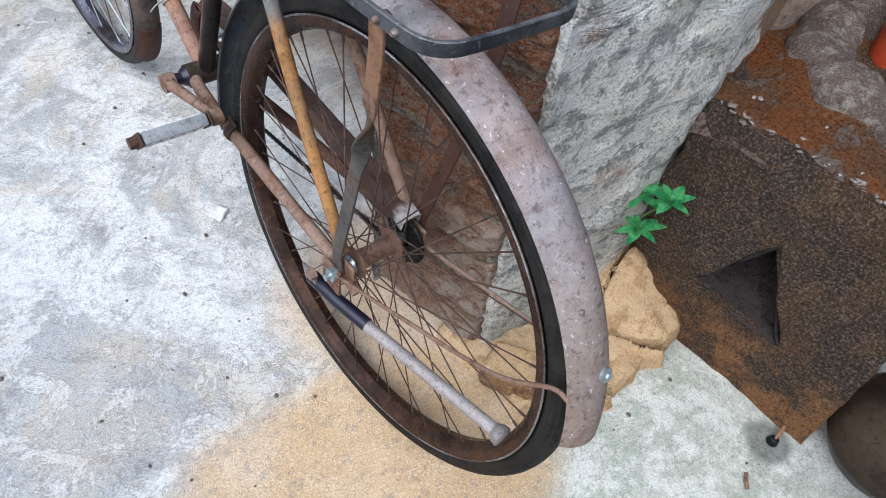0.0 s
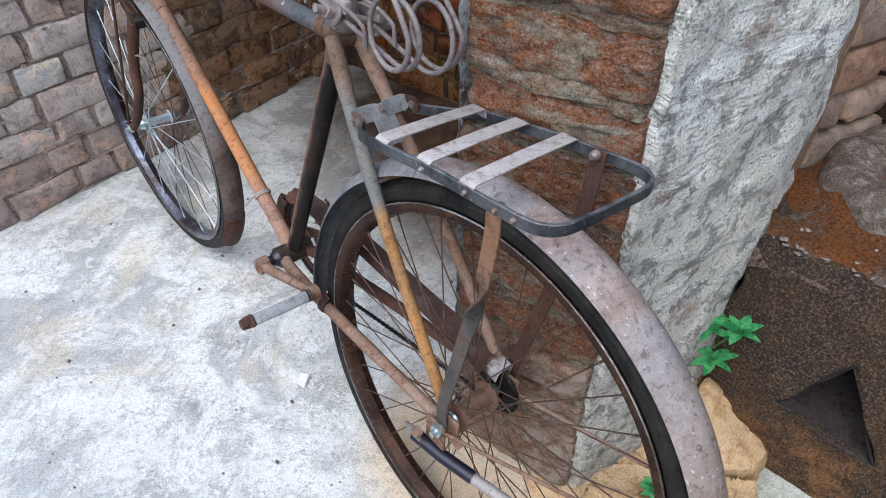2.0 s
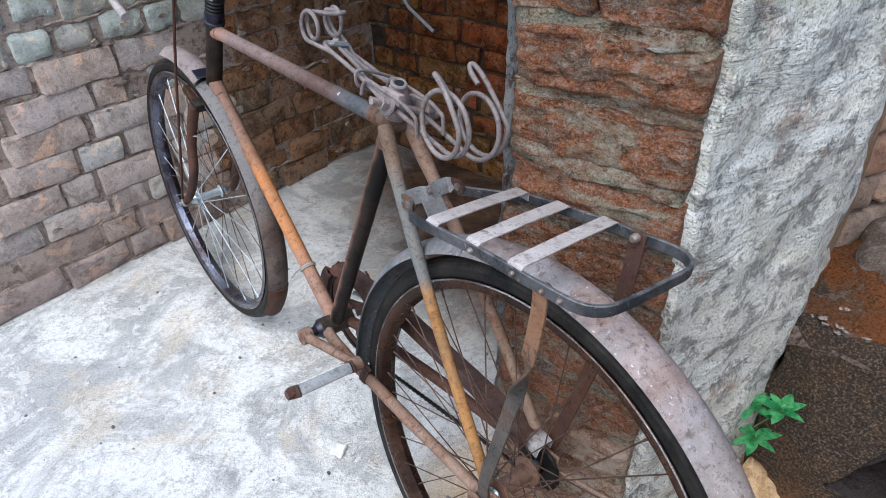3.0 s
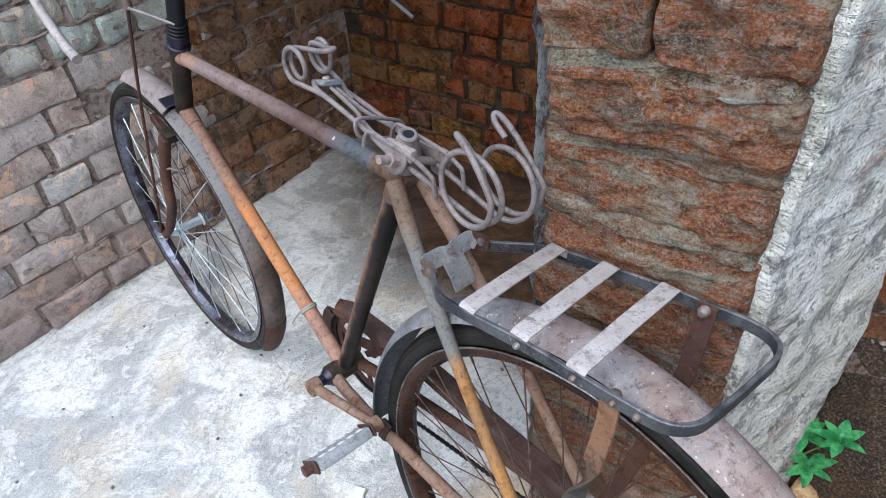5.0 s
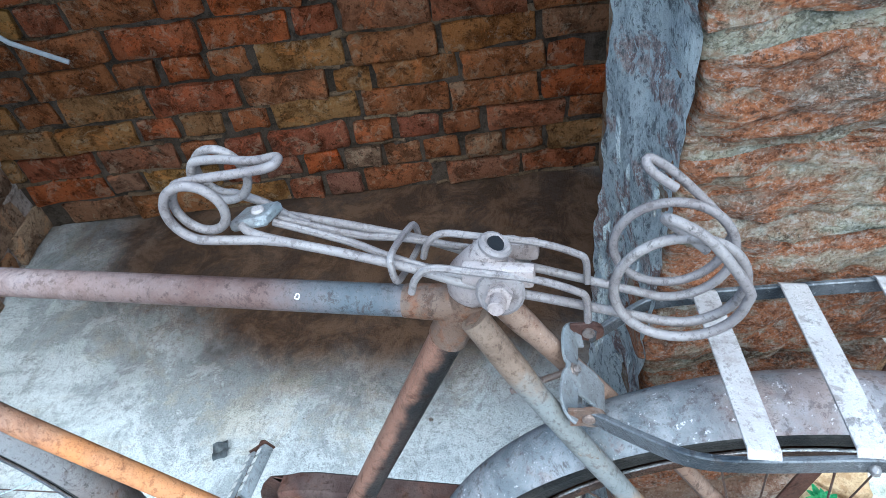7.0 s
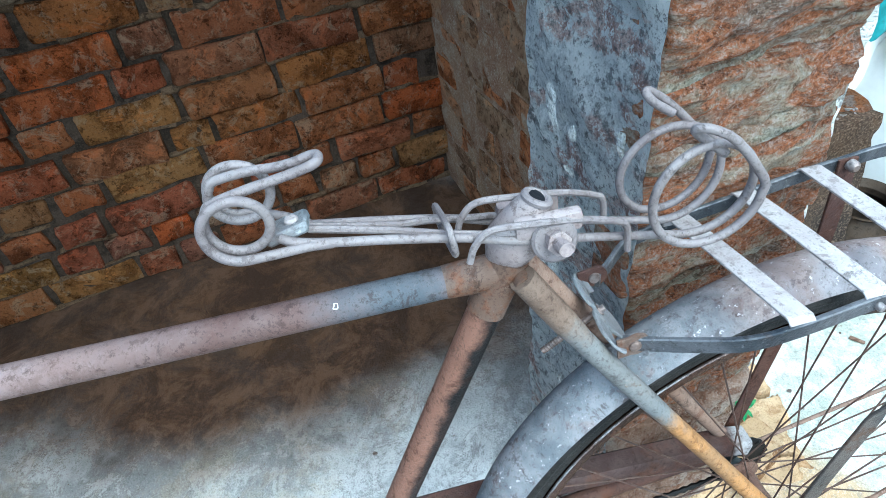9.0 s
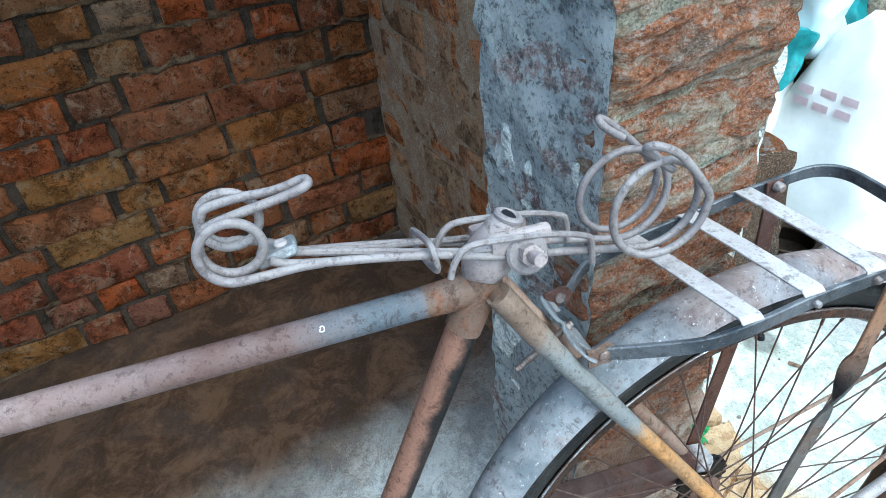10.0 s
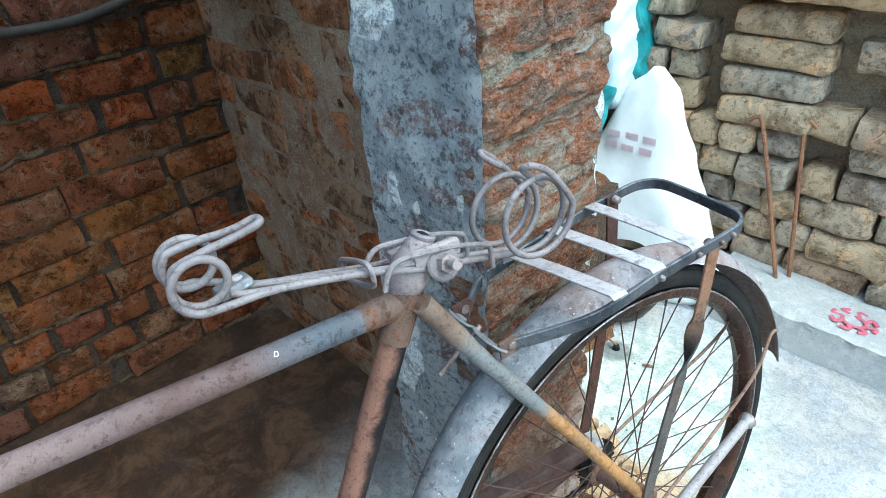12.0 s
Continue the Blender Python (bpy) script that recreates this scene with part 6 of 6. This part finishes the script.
def build_clod():
    """A squared lump of the same earth, broken off and lying before the bank."""
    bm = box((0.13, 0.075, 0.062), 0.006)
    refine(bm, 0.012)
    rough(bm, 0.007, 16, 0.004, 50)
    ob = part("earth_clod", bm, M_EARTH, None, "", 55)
    ob.data.materials.append(M_EARTH_SHADE)
    # steep broken faces take darker brown earth, their shade put into the colour
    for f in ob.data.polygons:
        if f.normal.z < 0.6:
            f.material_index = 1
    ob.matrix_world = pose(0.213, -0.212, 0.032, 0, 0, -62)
    tagged(ob, "squared lump of dry earth, its broken sides darkened brown for shade", "earth")


build_clod()


def leaf_blade(bm, base, way, up, length, width):
    """One folded leaf with a midrib."""
    way, up = Vector(way).normalized(), Vector(up)
    up = (up - way * up.dot(way)).normalized()
    side = way.cross(up)
    rows = []
    for i in range(7):
        t = i / 6
        w = width * 0.5 * math.sin(math.pi * min(1.0, 0.06 + t * 0.94)) ** 0.75 * (1 - 0.25 * t)
        mid = base + way * length * t + up * (length * (0.16 * t - 0.34 * t * t))
        rows.append([bm.verts.new(mid + side * w + up * w * 0.35), bm.verts.new(mid), bm.verts.new(mid - side * w + up * w * 0.35)])
    for i in range(6):
        for k in range(2):
            bm.faces.new((rows[i][k], rows[i][k + 1], rows[i + 1][k + 1], rows[i + 1][k]))


def build_plant(at, heads, label, size=1.0, seed=3):
    r = random.Random(seed)
    plant = thing("weed", label, "plant", Matrix.Translation(at))
    for hx, hy, hz in heads:
        tip = Vector((hx, hy, hz))
        bm = tube(curve([(0, 0, -0.01), tip * 0.45 + Vector((r.uniform(-0.008, 0.008), r.uniform(-0.008, 0.008), 0.008)), tip], 6), 0.0021 * size, 6)
        part("stem", bm, M_STEM, plant)
        for i in range(11):
            a = i * 2.4 + r.uniform(-0.3, 0.3)
            small = i > 6
            lift = 0.35 + (0.8 if small else 0.0) + r.uniform(-0.15, 0.2)
            way = Vector((math.cos(a), math.sin(a), lift))
            ln = size * (0.024 if small else r.uniform(0.042, 0.06))
            bm = bmesh.new()
            leaf_blade(bm, tip + Vector((0, 0, -0.006 if not small else 0.002)), way, (0, 0, 1), ln, ln * 0.46)
            bmesh.ops.solidify(bm, geom=bm.faces[:], thickness=0.0006)
            part("leaf", bm, M_LEAF, plant)
    return plant


ROOT = R(0.425, -0.24, 0.18)
build_plant(ROOT, [R(u, v, z) - ROOT for u, v, z in ((0.4, -0.259, 0.333), (0.4, -0.306, 0.35), (0.395, -0.284, 0.268), (0.4, -0.222, 0.272))], "bright green weed growing from the foot of the wall", 0.78)
build_plant(Vector((0.285, -0.235, 0.045)), [(0.0, 0.0, 0.03), (0.012, 0.006, 0.025)], "tiny green seedling in a hole of the earth bank", 0.55, 5)


def build_sack(at, turn, height, wide, deep, material, name, label, lean=(0.0, 0.0), seed=0.0, narrow=0.4):
    sack = thing(name, label, "sack", Matrix.Translation(at) @ pose(0, 0, 0, 0, 0, turn))
    bm = bmesh.new()
    rings = []
    nz, na = 26, 40
    for j in range(nz + 1):
        t = j / nz
        k = 1.0 - (1 - narrow) * max(0.0, (t - 0.1)) / 0.9
        if t > 0.9:
            k *= 1 - ((t - 0.9) / 0.1) ** 2 * 0.75
        if t < 0.08:
            k *= 0.86 + 0.14 * (t / 0.08) ** 0.5
        ring = []
        for i in range(na):
            a = 2 * math.pi * i / na
            c, s = math.cos(a), math.sin(a)
            c, s = math.copysign(abs(c) ** 0.75, c), math.copysign(abs(s) ** 0.75, s)
            p = Vector((wide / 2 * k * c + lean[0] * t, deep / 2 * k * s + lean[1] * t, height * t))
            f = 0.012 * noise.noise(p * 9 + Vector((seed, 0, 0))) + 0.01 * noise.noise(Vector((p.x * 30, p.y * 30, p.z * 7)) + Vector((seed, 2, 0)))
            ring.append(bm.verts.new(p + Vector((c, s, 0)) * f))
        rings.append(ring)
    for j in range(nz):
        for i in range(na):
            bm.faces.new((rings[j][i], rings[j][(i + 1) % na], rings[j + 1][(i + 1) % na], rings[j + 1][i]))
    bm.faces.new(rings[-1])
    bm.faces.new(rings[0][::-1])
    part("body", bm, material, sack, "", 70)
    return sack


sack = build_sack(R(0.57, -1.03, 0.0), 13, 0.645, 0.6, 0.22, M_SACK, "cement_sack", "white woven plastic sack with a faded pink print", (-0.01, -0.04), 1.0, 0.17)
build_sack(R(0.83, -1.02, 0.0), 5, 0.47, 0.42, 0.26, M_SACK, "cement_sack", "white woven plastic sack slumped against its neighbour", (0.02, -0.02), 7.0, 0.6)


def print_on(sack, bars, material, label):
    """Plain bars on the sack's front where its faded print stands."""
    body = sack.children[0]
    bm = bmesh.new()
    for x, z, w, h in bars:
        near = min((v.co for v in body.data.vertices if v.co.y > 0), key=lambda c: (c.x - x) ** 2 + (c.z - z) ** 2)
        q = [bm.verts.new((x + dx * w / 2, near.y + 0.006, z + dz * h / 2)) for dx, dz in ((-1, -1), (1, -1), (1, 1), (-1, 1))]
        f = bm.faces.new(q)
        bmesh.ops.solidify(bm, geom=[f], thickness=0.004)
    part("print", bm, material, sack, label, 0)


print_on(sack, [(x + dx, z, 0.04, 0.02) for x in (0.07, 0.015, -0.04) for dx, z in ((0.003, 0.425), (-0.003, 0.458))], M_PINK, "faded pink print bars")


def build_folded_bag():
    """An empty bag folded over the slumped sack: white on top, teal at the sides."""
    bag = thing("folded_bag", "empty white and teal plastic bag folded over a sack", "bag", Matrix.Translation(R(0.77, -1.09, 0.47)) @ pose(0, 0, 0, 0, 0, ROOM_TURN))

    def crumple(bm, seed):
        for v in bm.verts:
            q = v.co * 11 + Vector((seed, 0, 0))
            v.co += noise.noise_vector(q) * 0.014 + noise.noise_vector(q * 2.7) * 0.009 + noise.noise_vector(q * 6) * 0.004
            v.co.x += 0.012 * abs(math.sin(v.co.z * 38 + v.co.y * 20))

    bm = box((0.24, 0.16, 0.34), 0.05, (0.0, 0.0, 0.2), pose(0, 0, 0, -8, 6, 0), 3)
    refine(bm, 0.022)
    crumple(bm, 2.0)
    part("body", bm, M_SACK_FOLD, bag, "white crumpled plastic", 50)
    bm = box((0.03, 0.06, 0.3), 0.009, (-0.125, -0.05, 0.2), pose(0, 0, 0, 0, 8, 0), 2)
    refine(bm, 0.022)
    crumple(bm, 5.0)
    part("side", bm, M_TEAL, bag, "dark teal folded side", 50)
    bm = box((0.2, 0.034, 0.15), 0.012, (-0.02, 0.1, 0.065), pose(0, 0, 0, 18, -14, 0), 2)
    refine(bm, 0.02)
    crumple(bm, 9.0)
    part("flap", bm, M_TEAL, bag, "bright teal hanging flap", 50)
    bm = bmesh.new()
    for k in range(4):
        b = box((0.018, 0.004, 0.028), 0.001, (-0.07 + 0.027 * k, 0.092 - 0.004 * k, 0.315 + 0.006 * k), pose(0, 0, 0, -12, 8, 0))
        tmp = bpy.data.meshes.new("t")
        b.to_mesh(tmp)
        b.free()
        bm.from_mesh(tmp)
        bpy.data.meshes.remove(tmp)
    part("print", bm, M_INK, bag, "faded blue print bars", 0)


build_folded_bag()


def build_rebar():
    for u, v, lean, h, hook in ((0.152, -1.12, 0.13, 0.455, -1), (0.128, -1.15, 0.058, 0.46, 1)):
        rod = thing("reinforcing_bar", "rusty reinforcing bar standing in the ledge, hooked on top", "iron bar", Matrix.Translation(R(u, v, 0.09)), "bars in the ledge")
        way = R(lean, 0, 0)
        pts = curve([(0, 0, 0), way * 0.45 + Vector((0.004, 0, h * 0.5)), way * 0.95 + Vector((0, 0, h - 0.02)), way + Vector((0, 0, h)) - U_AXIS * 0.012 * hook, way + Vector((0, 0, h - 0.012)) - U_AXIS * 0.03 * hook], 6)
        bm = tube(pts, [0.0052 + (0.0008 if i % 2 else 0) for i in range(len(pts))], 8)
        part("bar", bm, M_ROD, rod)


build_rebar()


SCRAP = (0.276, 0.898)


def build_floor_bits():
    r = random.Random(4)
    # flake of plaster on the floor
    bm = box((0.034, 0.03, 0.006), 0.002)
    refine(bm, 0.01)
    rough(bm, 0.004, 60)
    ob = part("plaster_flake", bm, M_PAPER)
    ob.matrix_world = pose(-0.055, 0.443, 0.005, 3, -4, 30)
    tagged(ob, "white flake of plaster lying on the floor", "debris")
    bm = sheet(-0.02, 0.02, -0.016, 0.016, 0.004, lambda x, y: (x, y, 0.006 + 0.006 * noise.noise(Vector((x * 90, y * 90, 2))) + 0.006 * abs(math.sin(x * 120))))
    bmesh.ops.solidify(bm, geom=bm.faces[:], thickness=0.0012)
    ob = part("wrapper", bm, M_WRAPPER, None, "", 30)
    ob.matrix_world = pose(SCRAP[0], SCRAP[1], 0.002, 0, 0, 25)
    tagged(ob, "crumpled grey scrap of wrapper on the floor", "litter")
    bm = tube([(0, 0, 0), (0, 0, 0.002), (0, 0, 0.012), (0, 0, 0.014)], [0.011, 0.0105, 0.008, 0.004], 16)
    ob = part("drain_plug", bm, M_RUBBERBAND)
    ob.matrix_world = Matrix.Translation((0.52, -0.569, 0.0))
    tagged(ob, "black rubber plug with a nail beside the stove", "plug")
    part("nail", tube([(0, 0, 0.012), (0.03, 0.004, 0.02)], 0.003, 8), M_ROD, ob)
    bm = tube(curve([(-0.014, 0, 0.003), (0, 0.003, 0.006), (0.014, 0, 0.003)], 4), 0.004, 8)
    ob = part("husk", bm, M_STAY)
    ob.matrix_world = pose(0.42, -0.585, 0.0, 0, 0, 40)
    tagged(ob, "small dry brown husk on the floor", "debris")
    bm = bmesh.new()
    for _ in range(150):
        x, y = r.uniform(-0.8, 0.5), r.uniform(-0.6, 1.3)
        s = r.choice((0.0015, 0.002, 0.003, 0.0045))
        bmesh.ops.create_icosphere(bm, subdivisions=1, radius=s, matrix=Matrix.Translation((x, y, floor_height(x, y) + s * 0.5)) @ Matrix.Diagonal((1, r.uniform(0.6, 1.4), 0.7, 1)))
    tagged(part("grit", bm, M_ASH), "scattered grit and crumbs on the floor", "grit", kind="stuff")


build_floor_bits()


def build_chalk_mark():
    """A ring of red powder with petals on the ledge."""
    mark = thing("powder_mark", "faded red powder flower drawn on the ledge", "drawing", Matrix.Translation(R(-0.069, -1.047, 0.1)))
    bm = bmesh.new()
    for k in range(8):
        a = 2 * math.pi * k / 8
        pts = [Vector((0.03 * math.cos(a), 0.024 * math.sin(a), 0.006)), Vector((0.052 * math.cos(a + 0.2), 0.042 * math.sin(a + 0.2), 0.007)), Vector((0.055 * math.cos(a - 0.2), 0.044 * math.sin(a - 0.2), 0.006))]
        sweep(bm, curve(pts, 3), 0.006, 6)
    ring = [Vector((0.028 * math.cos(2 * math.pi * i / 20), 0.022 * math.sin(2 * math.pi * i / 20), 0.005)) for i in range(20)]
    sweep(bm, ring, 0.005, 6, True)
    bm.transform(Matrix.Diagonal((1, 1, 0.55, 1)))
    part("petals", bm, M_CHALK, mark)


build_chalk_mark()


def build_wall_stick():
    stick = thing("stick", "thin grey stick poked into the brick wall", "stick", Matrix.Translation(R(1.27, 1.163, 0.537)))
    d = R(1.27, 1.36, 0.66) - R(1.27, 1.163, 0.537)
    part("rod", tube([Vector((-0.03, -0.01, 0)), d * 0.5 + Vector((-0.035, 0, 0.004)), d], 0.006, 8), M_STICK, stick)


build_wall_stick()


def build_dark_tube():
    """A dark tube for an unidentified dark band sagging along the alcove's back wall."""
    hose = thing("hose", "dark tube sagging along the brick wall", "hose", Matrix.Translation(R(1.268, 0.5, 0.965)))
    o = R(1.268, 0.5, 0.965)
    pts = [R(1.272, v, z) - o for v, z in ((0.75, 0.99), (0.5, 0.962), (0.324, 0.93), (0.2, 0.922), (0.1, 0.928), (-0.06, 0.965), (-0.13, 0.99))]
    part("tube", tube(curve(pts, 6), 0.011, 10), M_DARK_TUBE, hose)


build_dark_tube()


# ---- the walls' pieces ----
def bed_strips(wall, material, at, way, out, length, z0, courses, pitch, seed, gaps=0.25, back=0.004):
    """The mud squeezed out between the courses, broken off here and there."""
    r = random.Random(seed)
    way, out = Vector(way).normalized(), Vector(out).normalized()
    bm = bmesh.new()
    for c in range(courses):
        s = 0.0
        while s < length:
            run = min(r.uniform(0.06, 0.4), length - s)
            if r.random() > gaps:
                k = max(2, round(run / 0.03))
                pts = [Vector(at) + way * (s + run * i / k) + out * (-back - 0.02 + r.uniform(-0.003, 0.003)) + Vector((0, 0, z0 + c * pitch + r.uniform(-0.004, 0.004))) for i in range(k + 1)]
                h = r.uniform(0.004, 0.0085)
                sweep(bm, pts, section=[(-0.02, -h), (0.016, -h), (0.02, -h * 0.4), (0.02, h * 0.5), (0.015, h), (-0.02, h)], ref=(0, 0, 1))
            s += run + r.uniform(0.005, 0.05)
    rough(bm, 0.007, 40, 0.005, 110)
    return tagged(part("mortar_bed", bm, material, wall, "", 60), "", kind="stuff")


def smear(wall, material, at, way, out, length, z0, z1, seed, count):
    """Dabs of mud left lying over the faces."""
    r = random.Random(seed)
    way, out = Vector(way).normalized(), Vector(out).normalized()
    bm = bmesh.new()
    for _ in range(count):
        c = Vector(at) + way * r.uniform(0, length) + Vector((0, 0, r.uniform(z0, z1))) - out * 0.003
        a, b = r.uniform(0.008, 0.035), r.uniform(0.005, 0.014)
        ring = [bm.verts.new(c + way * (a * math.cos(t) * r.uniform(0.6, 1.2)) + Vector((0, 0, b * math.sin(t) * r.uniform(0.6, 1.2))) - out * 0.006) for t in [k * math.pi / 5 for k in range(10)]]
        top = [bm.verts.new(q.co.lerp(c, 0.4) + out * r.uniform(0.008, 0.013)) for q in ring]
        for k in range(10):
            bm.faces.new((ring[k], ring[(k + 1) % 10], top[(k + 1) % 10], top[k]))
        bm.faces.new(top)
    return tagged(part("mortar_dab", bm, material, wall, "", 60), "", kind="stuff")


lay(wall_back, brick_kinds(M_BRICK_BACK, 0.075, 0.008, bevel=0.008), R(BACK_U, 1.6), -V_AXIS, -U_AXIS, 1.78, 0.0, 20, joint=0.01, seed=11, headers=0.5, proud=0.008)
lay(wall_side, brick_kinds(M_BRICK_SMEAR, 0.077, 0.003, bevel=0.004, deep=0.03), R(0.36, -0.15), U_AXIS, V_AXIS, 0.93, 0.0, 20, joint=0.007, seed=17, headers=0.4, proud=0.002, half=0.014)
bed_strips(wall_back, M_MORTAR_BROWN, R(BACK_U, 1.6), -V_AXIS, -U_AXIS, 1.78, 0.0, 20, 0.083, 31, 0.35, 0.005)
NOOK_KINDS = brick_kinds(M_BRICK_NOOK, 0.075, 0.007, (0.13, 0.16, 0.2), (0.08, 0.1, 0.115), bevel=0.011, deep=0.06)
lay(wall_nook, NOOK_KINDS, R(0.69, -0.252), R(0.93, -0.371) - R(0.7, -0.257), R(-0.114, -0.23), 0.27, 0.3, 9, seed=12, proud=0.006, half=0.026, joint=0.01)
lay(wall_nook, NOOK_KINDS, R(0.93, -0.371), R(0.95, -0.8) - R(0.93, -0.371), R(-0.43, 0.02), 0.43, 0.3, 9, seed=22, proud=0.006, half=0.026, joint=0.01)
FRONT_KINDS = [brick_kinds(m, 0.079, 0.0075, (0.19, 0.215, 0.235), (0.09, 0.108, 0.125), bevel=0.006) for m in (M_BRICK_LOW, M_BRICK_FRONT, M_BRICK_DEEP)]
lay(wall_front, FRONT_KINDS[0], R(-0.245, FRONT_V), U_AXIS, -V_AXIS, 0.82, 0.0, 2, seed=13, proud=0.006, headers=0.4, joint=0.012)
lay(wall_front, FRONT_KINDS[1], R(-0.245, FRONT_V), U_AXIS, -V_AXIS, 0.82, 0.166, 6, seed=18, proud=0.008, headers=0.4, joint=0.012)
lay(wall_front, FRONT_KINDS[2], R(0.53, FRONT_V), U_AXIS, -V_AXIS, 0.76, 0.0, 8, seed=19, proud=0.008, headers=0.4, joint=0.012)
bed_strips(wall_front, M_MORTAR_PINK, R(-0.245, FRONT_V), U_AXIS, -V_AXIS, 1.54, 0.0, 12, 0.083, 33, 0.2, 0.005)
smear(wall_front, M_MORTAR_PINK, R(-0.245, FRONT_V), U_AXIS, -V_AXIS, 1.54, 0.0, 0.95, 34, 60)
lay(wall_front, brick_kinds(M_STONE_GREEN, 0.078, 0.01, (0.13, 0.16, 0.2), (0.1, 0.115, 0.13), bevel=0.016), R(-0.245, FRONT_V), U_AXIS, -V_AXIS, 0.95, 0.664, 4, seed=15, proud=0.006, headers=0.5, joint=0.008)
lay(wall_front, FRONT_KINDS[2], R(0.7, FRONT_V), U_AXIS, -V_AXIS, 0.59, 0.664, 4, seed=16, proud=0.008, headers=0.4, joint=0.012)
rub = brick_kinds(M_RUBBLE, 0.08, 0.014, (0.15, 0.18, 0.21), (0.09, 0.11, 0.135), bevel=0.013, deep=0.16)


def niche(s, z):
    u = 1.2 - s
    return 0.4 < u < 0.5 and z > 0.5 or 0.05 < u < 0.15 and 0.45 < z < 0.8 or 0.16 <= u <= 0.42 and 0.5 < z < 0.8


lay(wall_rear, rub, R(1.2, REAR_V), -U_AXIS, V_AXIS, 2.3, 0.0, 15, 0.084, 0.004, 14, 0.022, 0.55, niche, "stone")


def stacked_bricks():
    """A loose column of whole bricks and the slab over the niche."""
    r = random.Random(5)
    me = [brick_mesh("brick", (0.25 + 0.01 * k, 0.14, 0.072), M_RUBBLE, 70 + k, 0.007, 0.017) for k in range(3)]
    for k in range(4):
        ob = new("brick", me[k % 3])
        ob.parent = wall_rear
        ob.matrix_local = Matrix.Translation(R(0.29 + r.uniform(-0.012, 0.012), REAR_V - 0.02 + r.uniform(-0.01, 0.02), 0.54 + 0.077 * k)) @ pose(0, 0, 0, r.uniform(-2, 2), r.uniform(-2, 2), ROOM_TURN + r.uniform(-4, 4))
    slab = box((0.75, 0.2, 0.06), 0.012)
    refine(slab, 0.04)
    rough(slab, 0.008, 12, 0.004, 40)
    ob = part("lintel", slab, M_EARTH, wall_rear, "rough tan lintel slab")
    ob.matrix_local = Matrix.Translation(R(0.12, REAR_V - 0.01, 0.86)) @ pose(0, 0, 0, 0, 0, ROOM_TURN)


stacked_bricks()


def eroded_courses():
    """Long bricks across the pier's end with thick mossy beds between, all worn to one ragged face."""
    r = random.Random(21)
    turn = pose(0, 0, 0, 0, 0, ROOM_TURN + 90)

    def slice_(a, b, high, z, face, name, material, wear, seed):
        bm = box((b - a, 0.06, high), 0.002)
        bmesh.ops.triangulate(bm, faces=bm.faces[:])
        refine(bm, 0.0085)
        s = Vector((seed * 3.7, seed * 1.9, seed))
        for q in bm.verts:
            p = q.co
            # worn along the strata: long in the course's way, short upwards
            flat = Vector((p.x * 17, p.y * 20, p.z * 34)) + s
            d = noise.fractal(flat, 0.8, 2.2, 5) * wear
            edge = max(0.0, abs(p.z) / (high / 2) - 0.6) / 0.4
            d -= edge * edge * 0.4 * wear * (0.5 + noise.noise(Vector((p.x * 30, 0, p.z * 10)) + s))
            ends = max(0.0, abs(p.x) / ((b - a) / 2) - 0.93) / 0.07
            d -= ends * ends * 0.006
            along, height = (a + b) / 2 + p.x, z + p.z
            warp = 0.007 * noise.noise(Vector((along * 9, 3.0, height * 7))) + 0.003 * noise.noise(Vector((along * 26, 5.0, height * 20)))
            q.co = p + Vector((noise.noise(flat * 1.7) * 0.003, d if p.y > 0 else 0.0, warp))
        ob = part(name, bm, material, wall_pier, "", 50)
        ob.matrix_local = Matrix.Translation(R(face + 0.03, -0.155 + (a + b) / 2, z)) @ turn
        return ob

    for c in range(14):
        z = 0.03 + 0.0865 * c
        end = 0.246 + r.uniform(-0.008, 0.004)
        cut = r.uniform(0.09, 0.15)
        spans = [(0.0, end)] if r.random() > 0.35 else [(0.0, cut), (cut + 0.004, end)]
        for i, (a, b) in enumerate(spans):
            slice_(a, b, 0.07 + r.uniform(-0.004, 0.004), z + 0.046, 0.147 + r.uniform(-0.004, 0.004), "brick", M_BRICK_PILLAR if z > 0.35 else M_LOWPIER, 0.012, c + 0.37 * i)
        slice_(0.004, 0.242, 0.026, z + 0.002, 0.153 + r.uniform(-0.003, 0.003), "mortar_bed", M_MORTAR_GREEN, 0.009, c + 40.5)


eroded_courses()
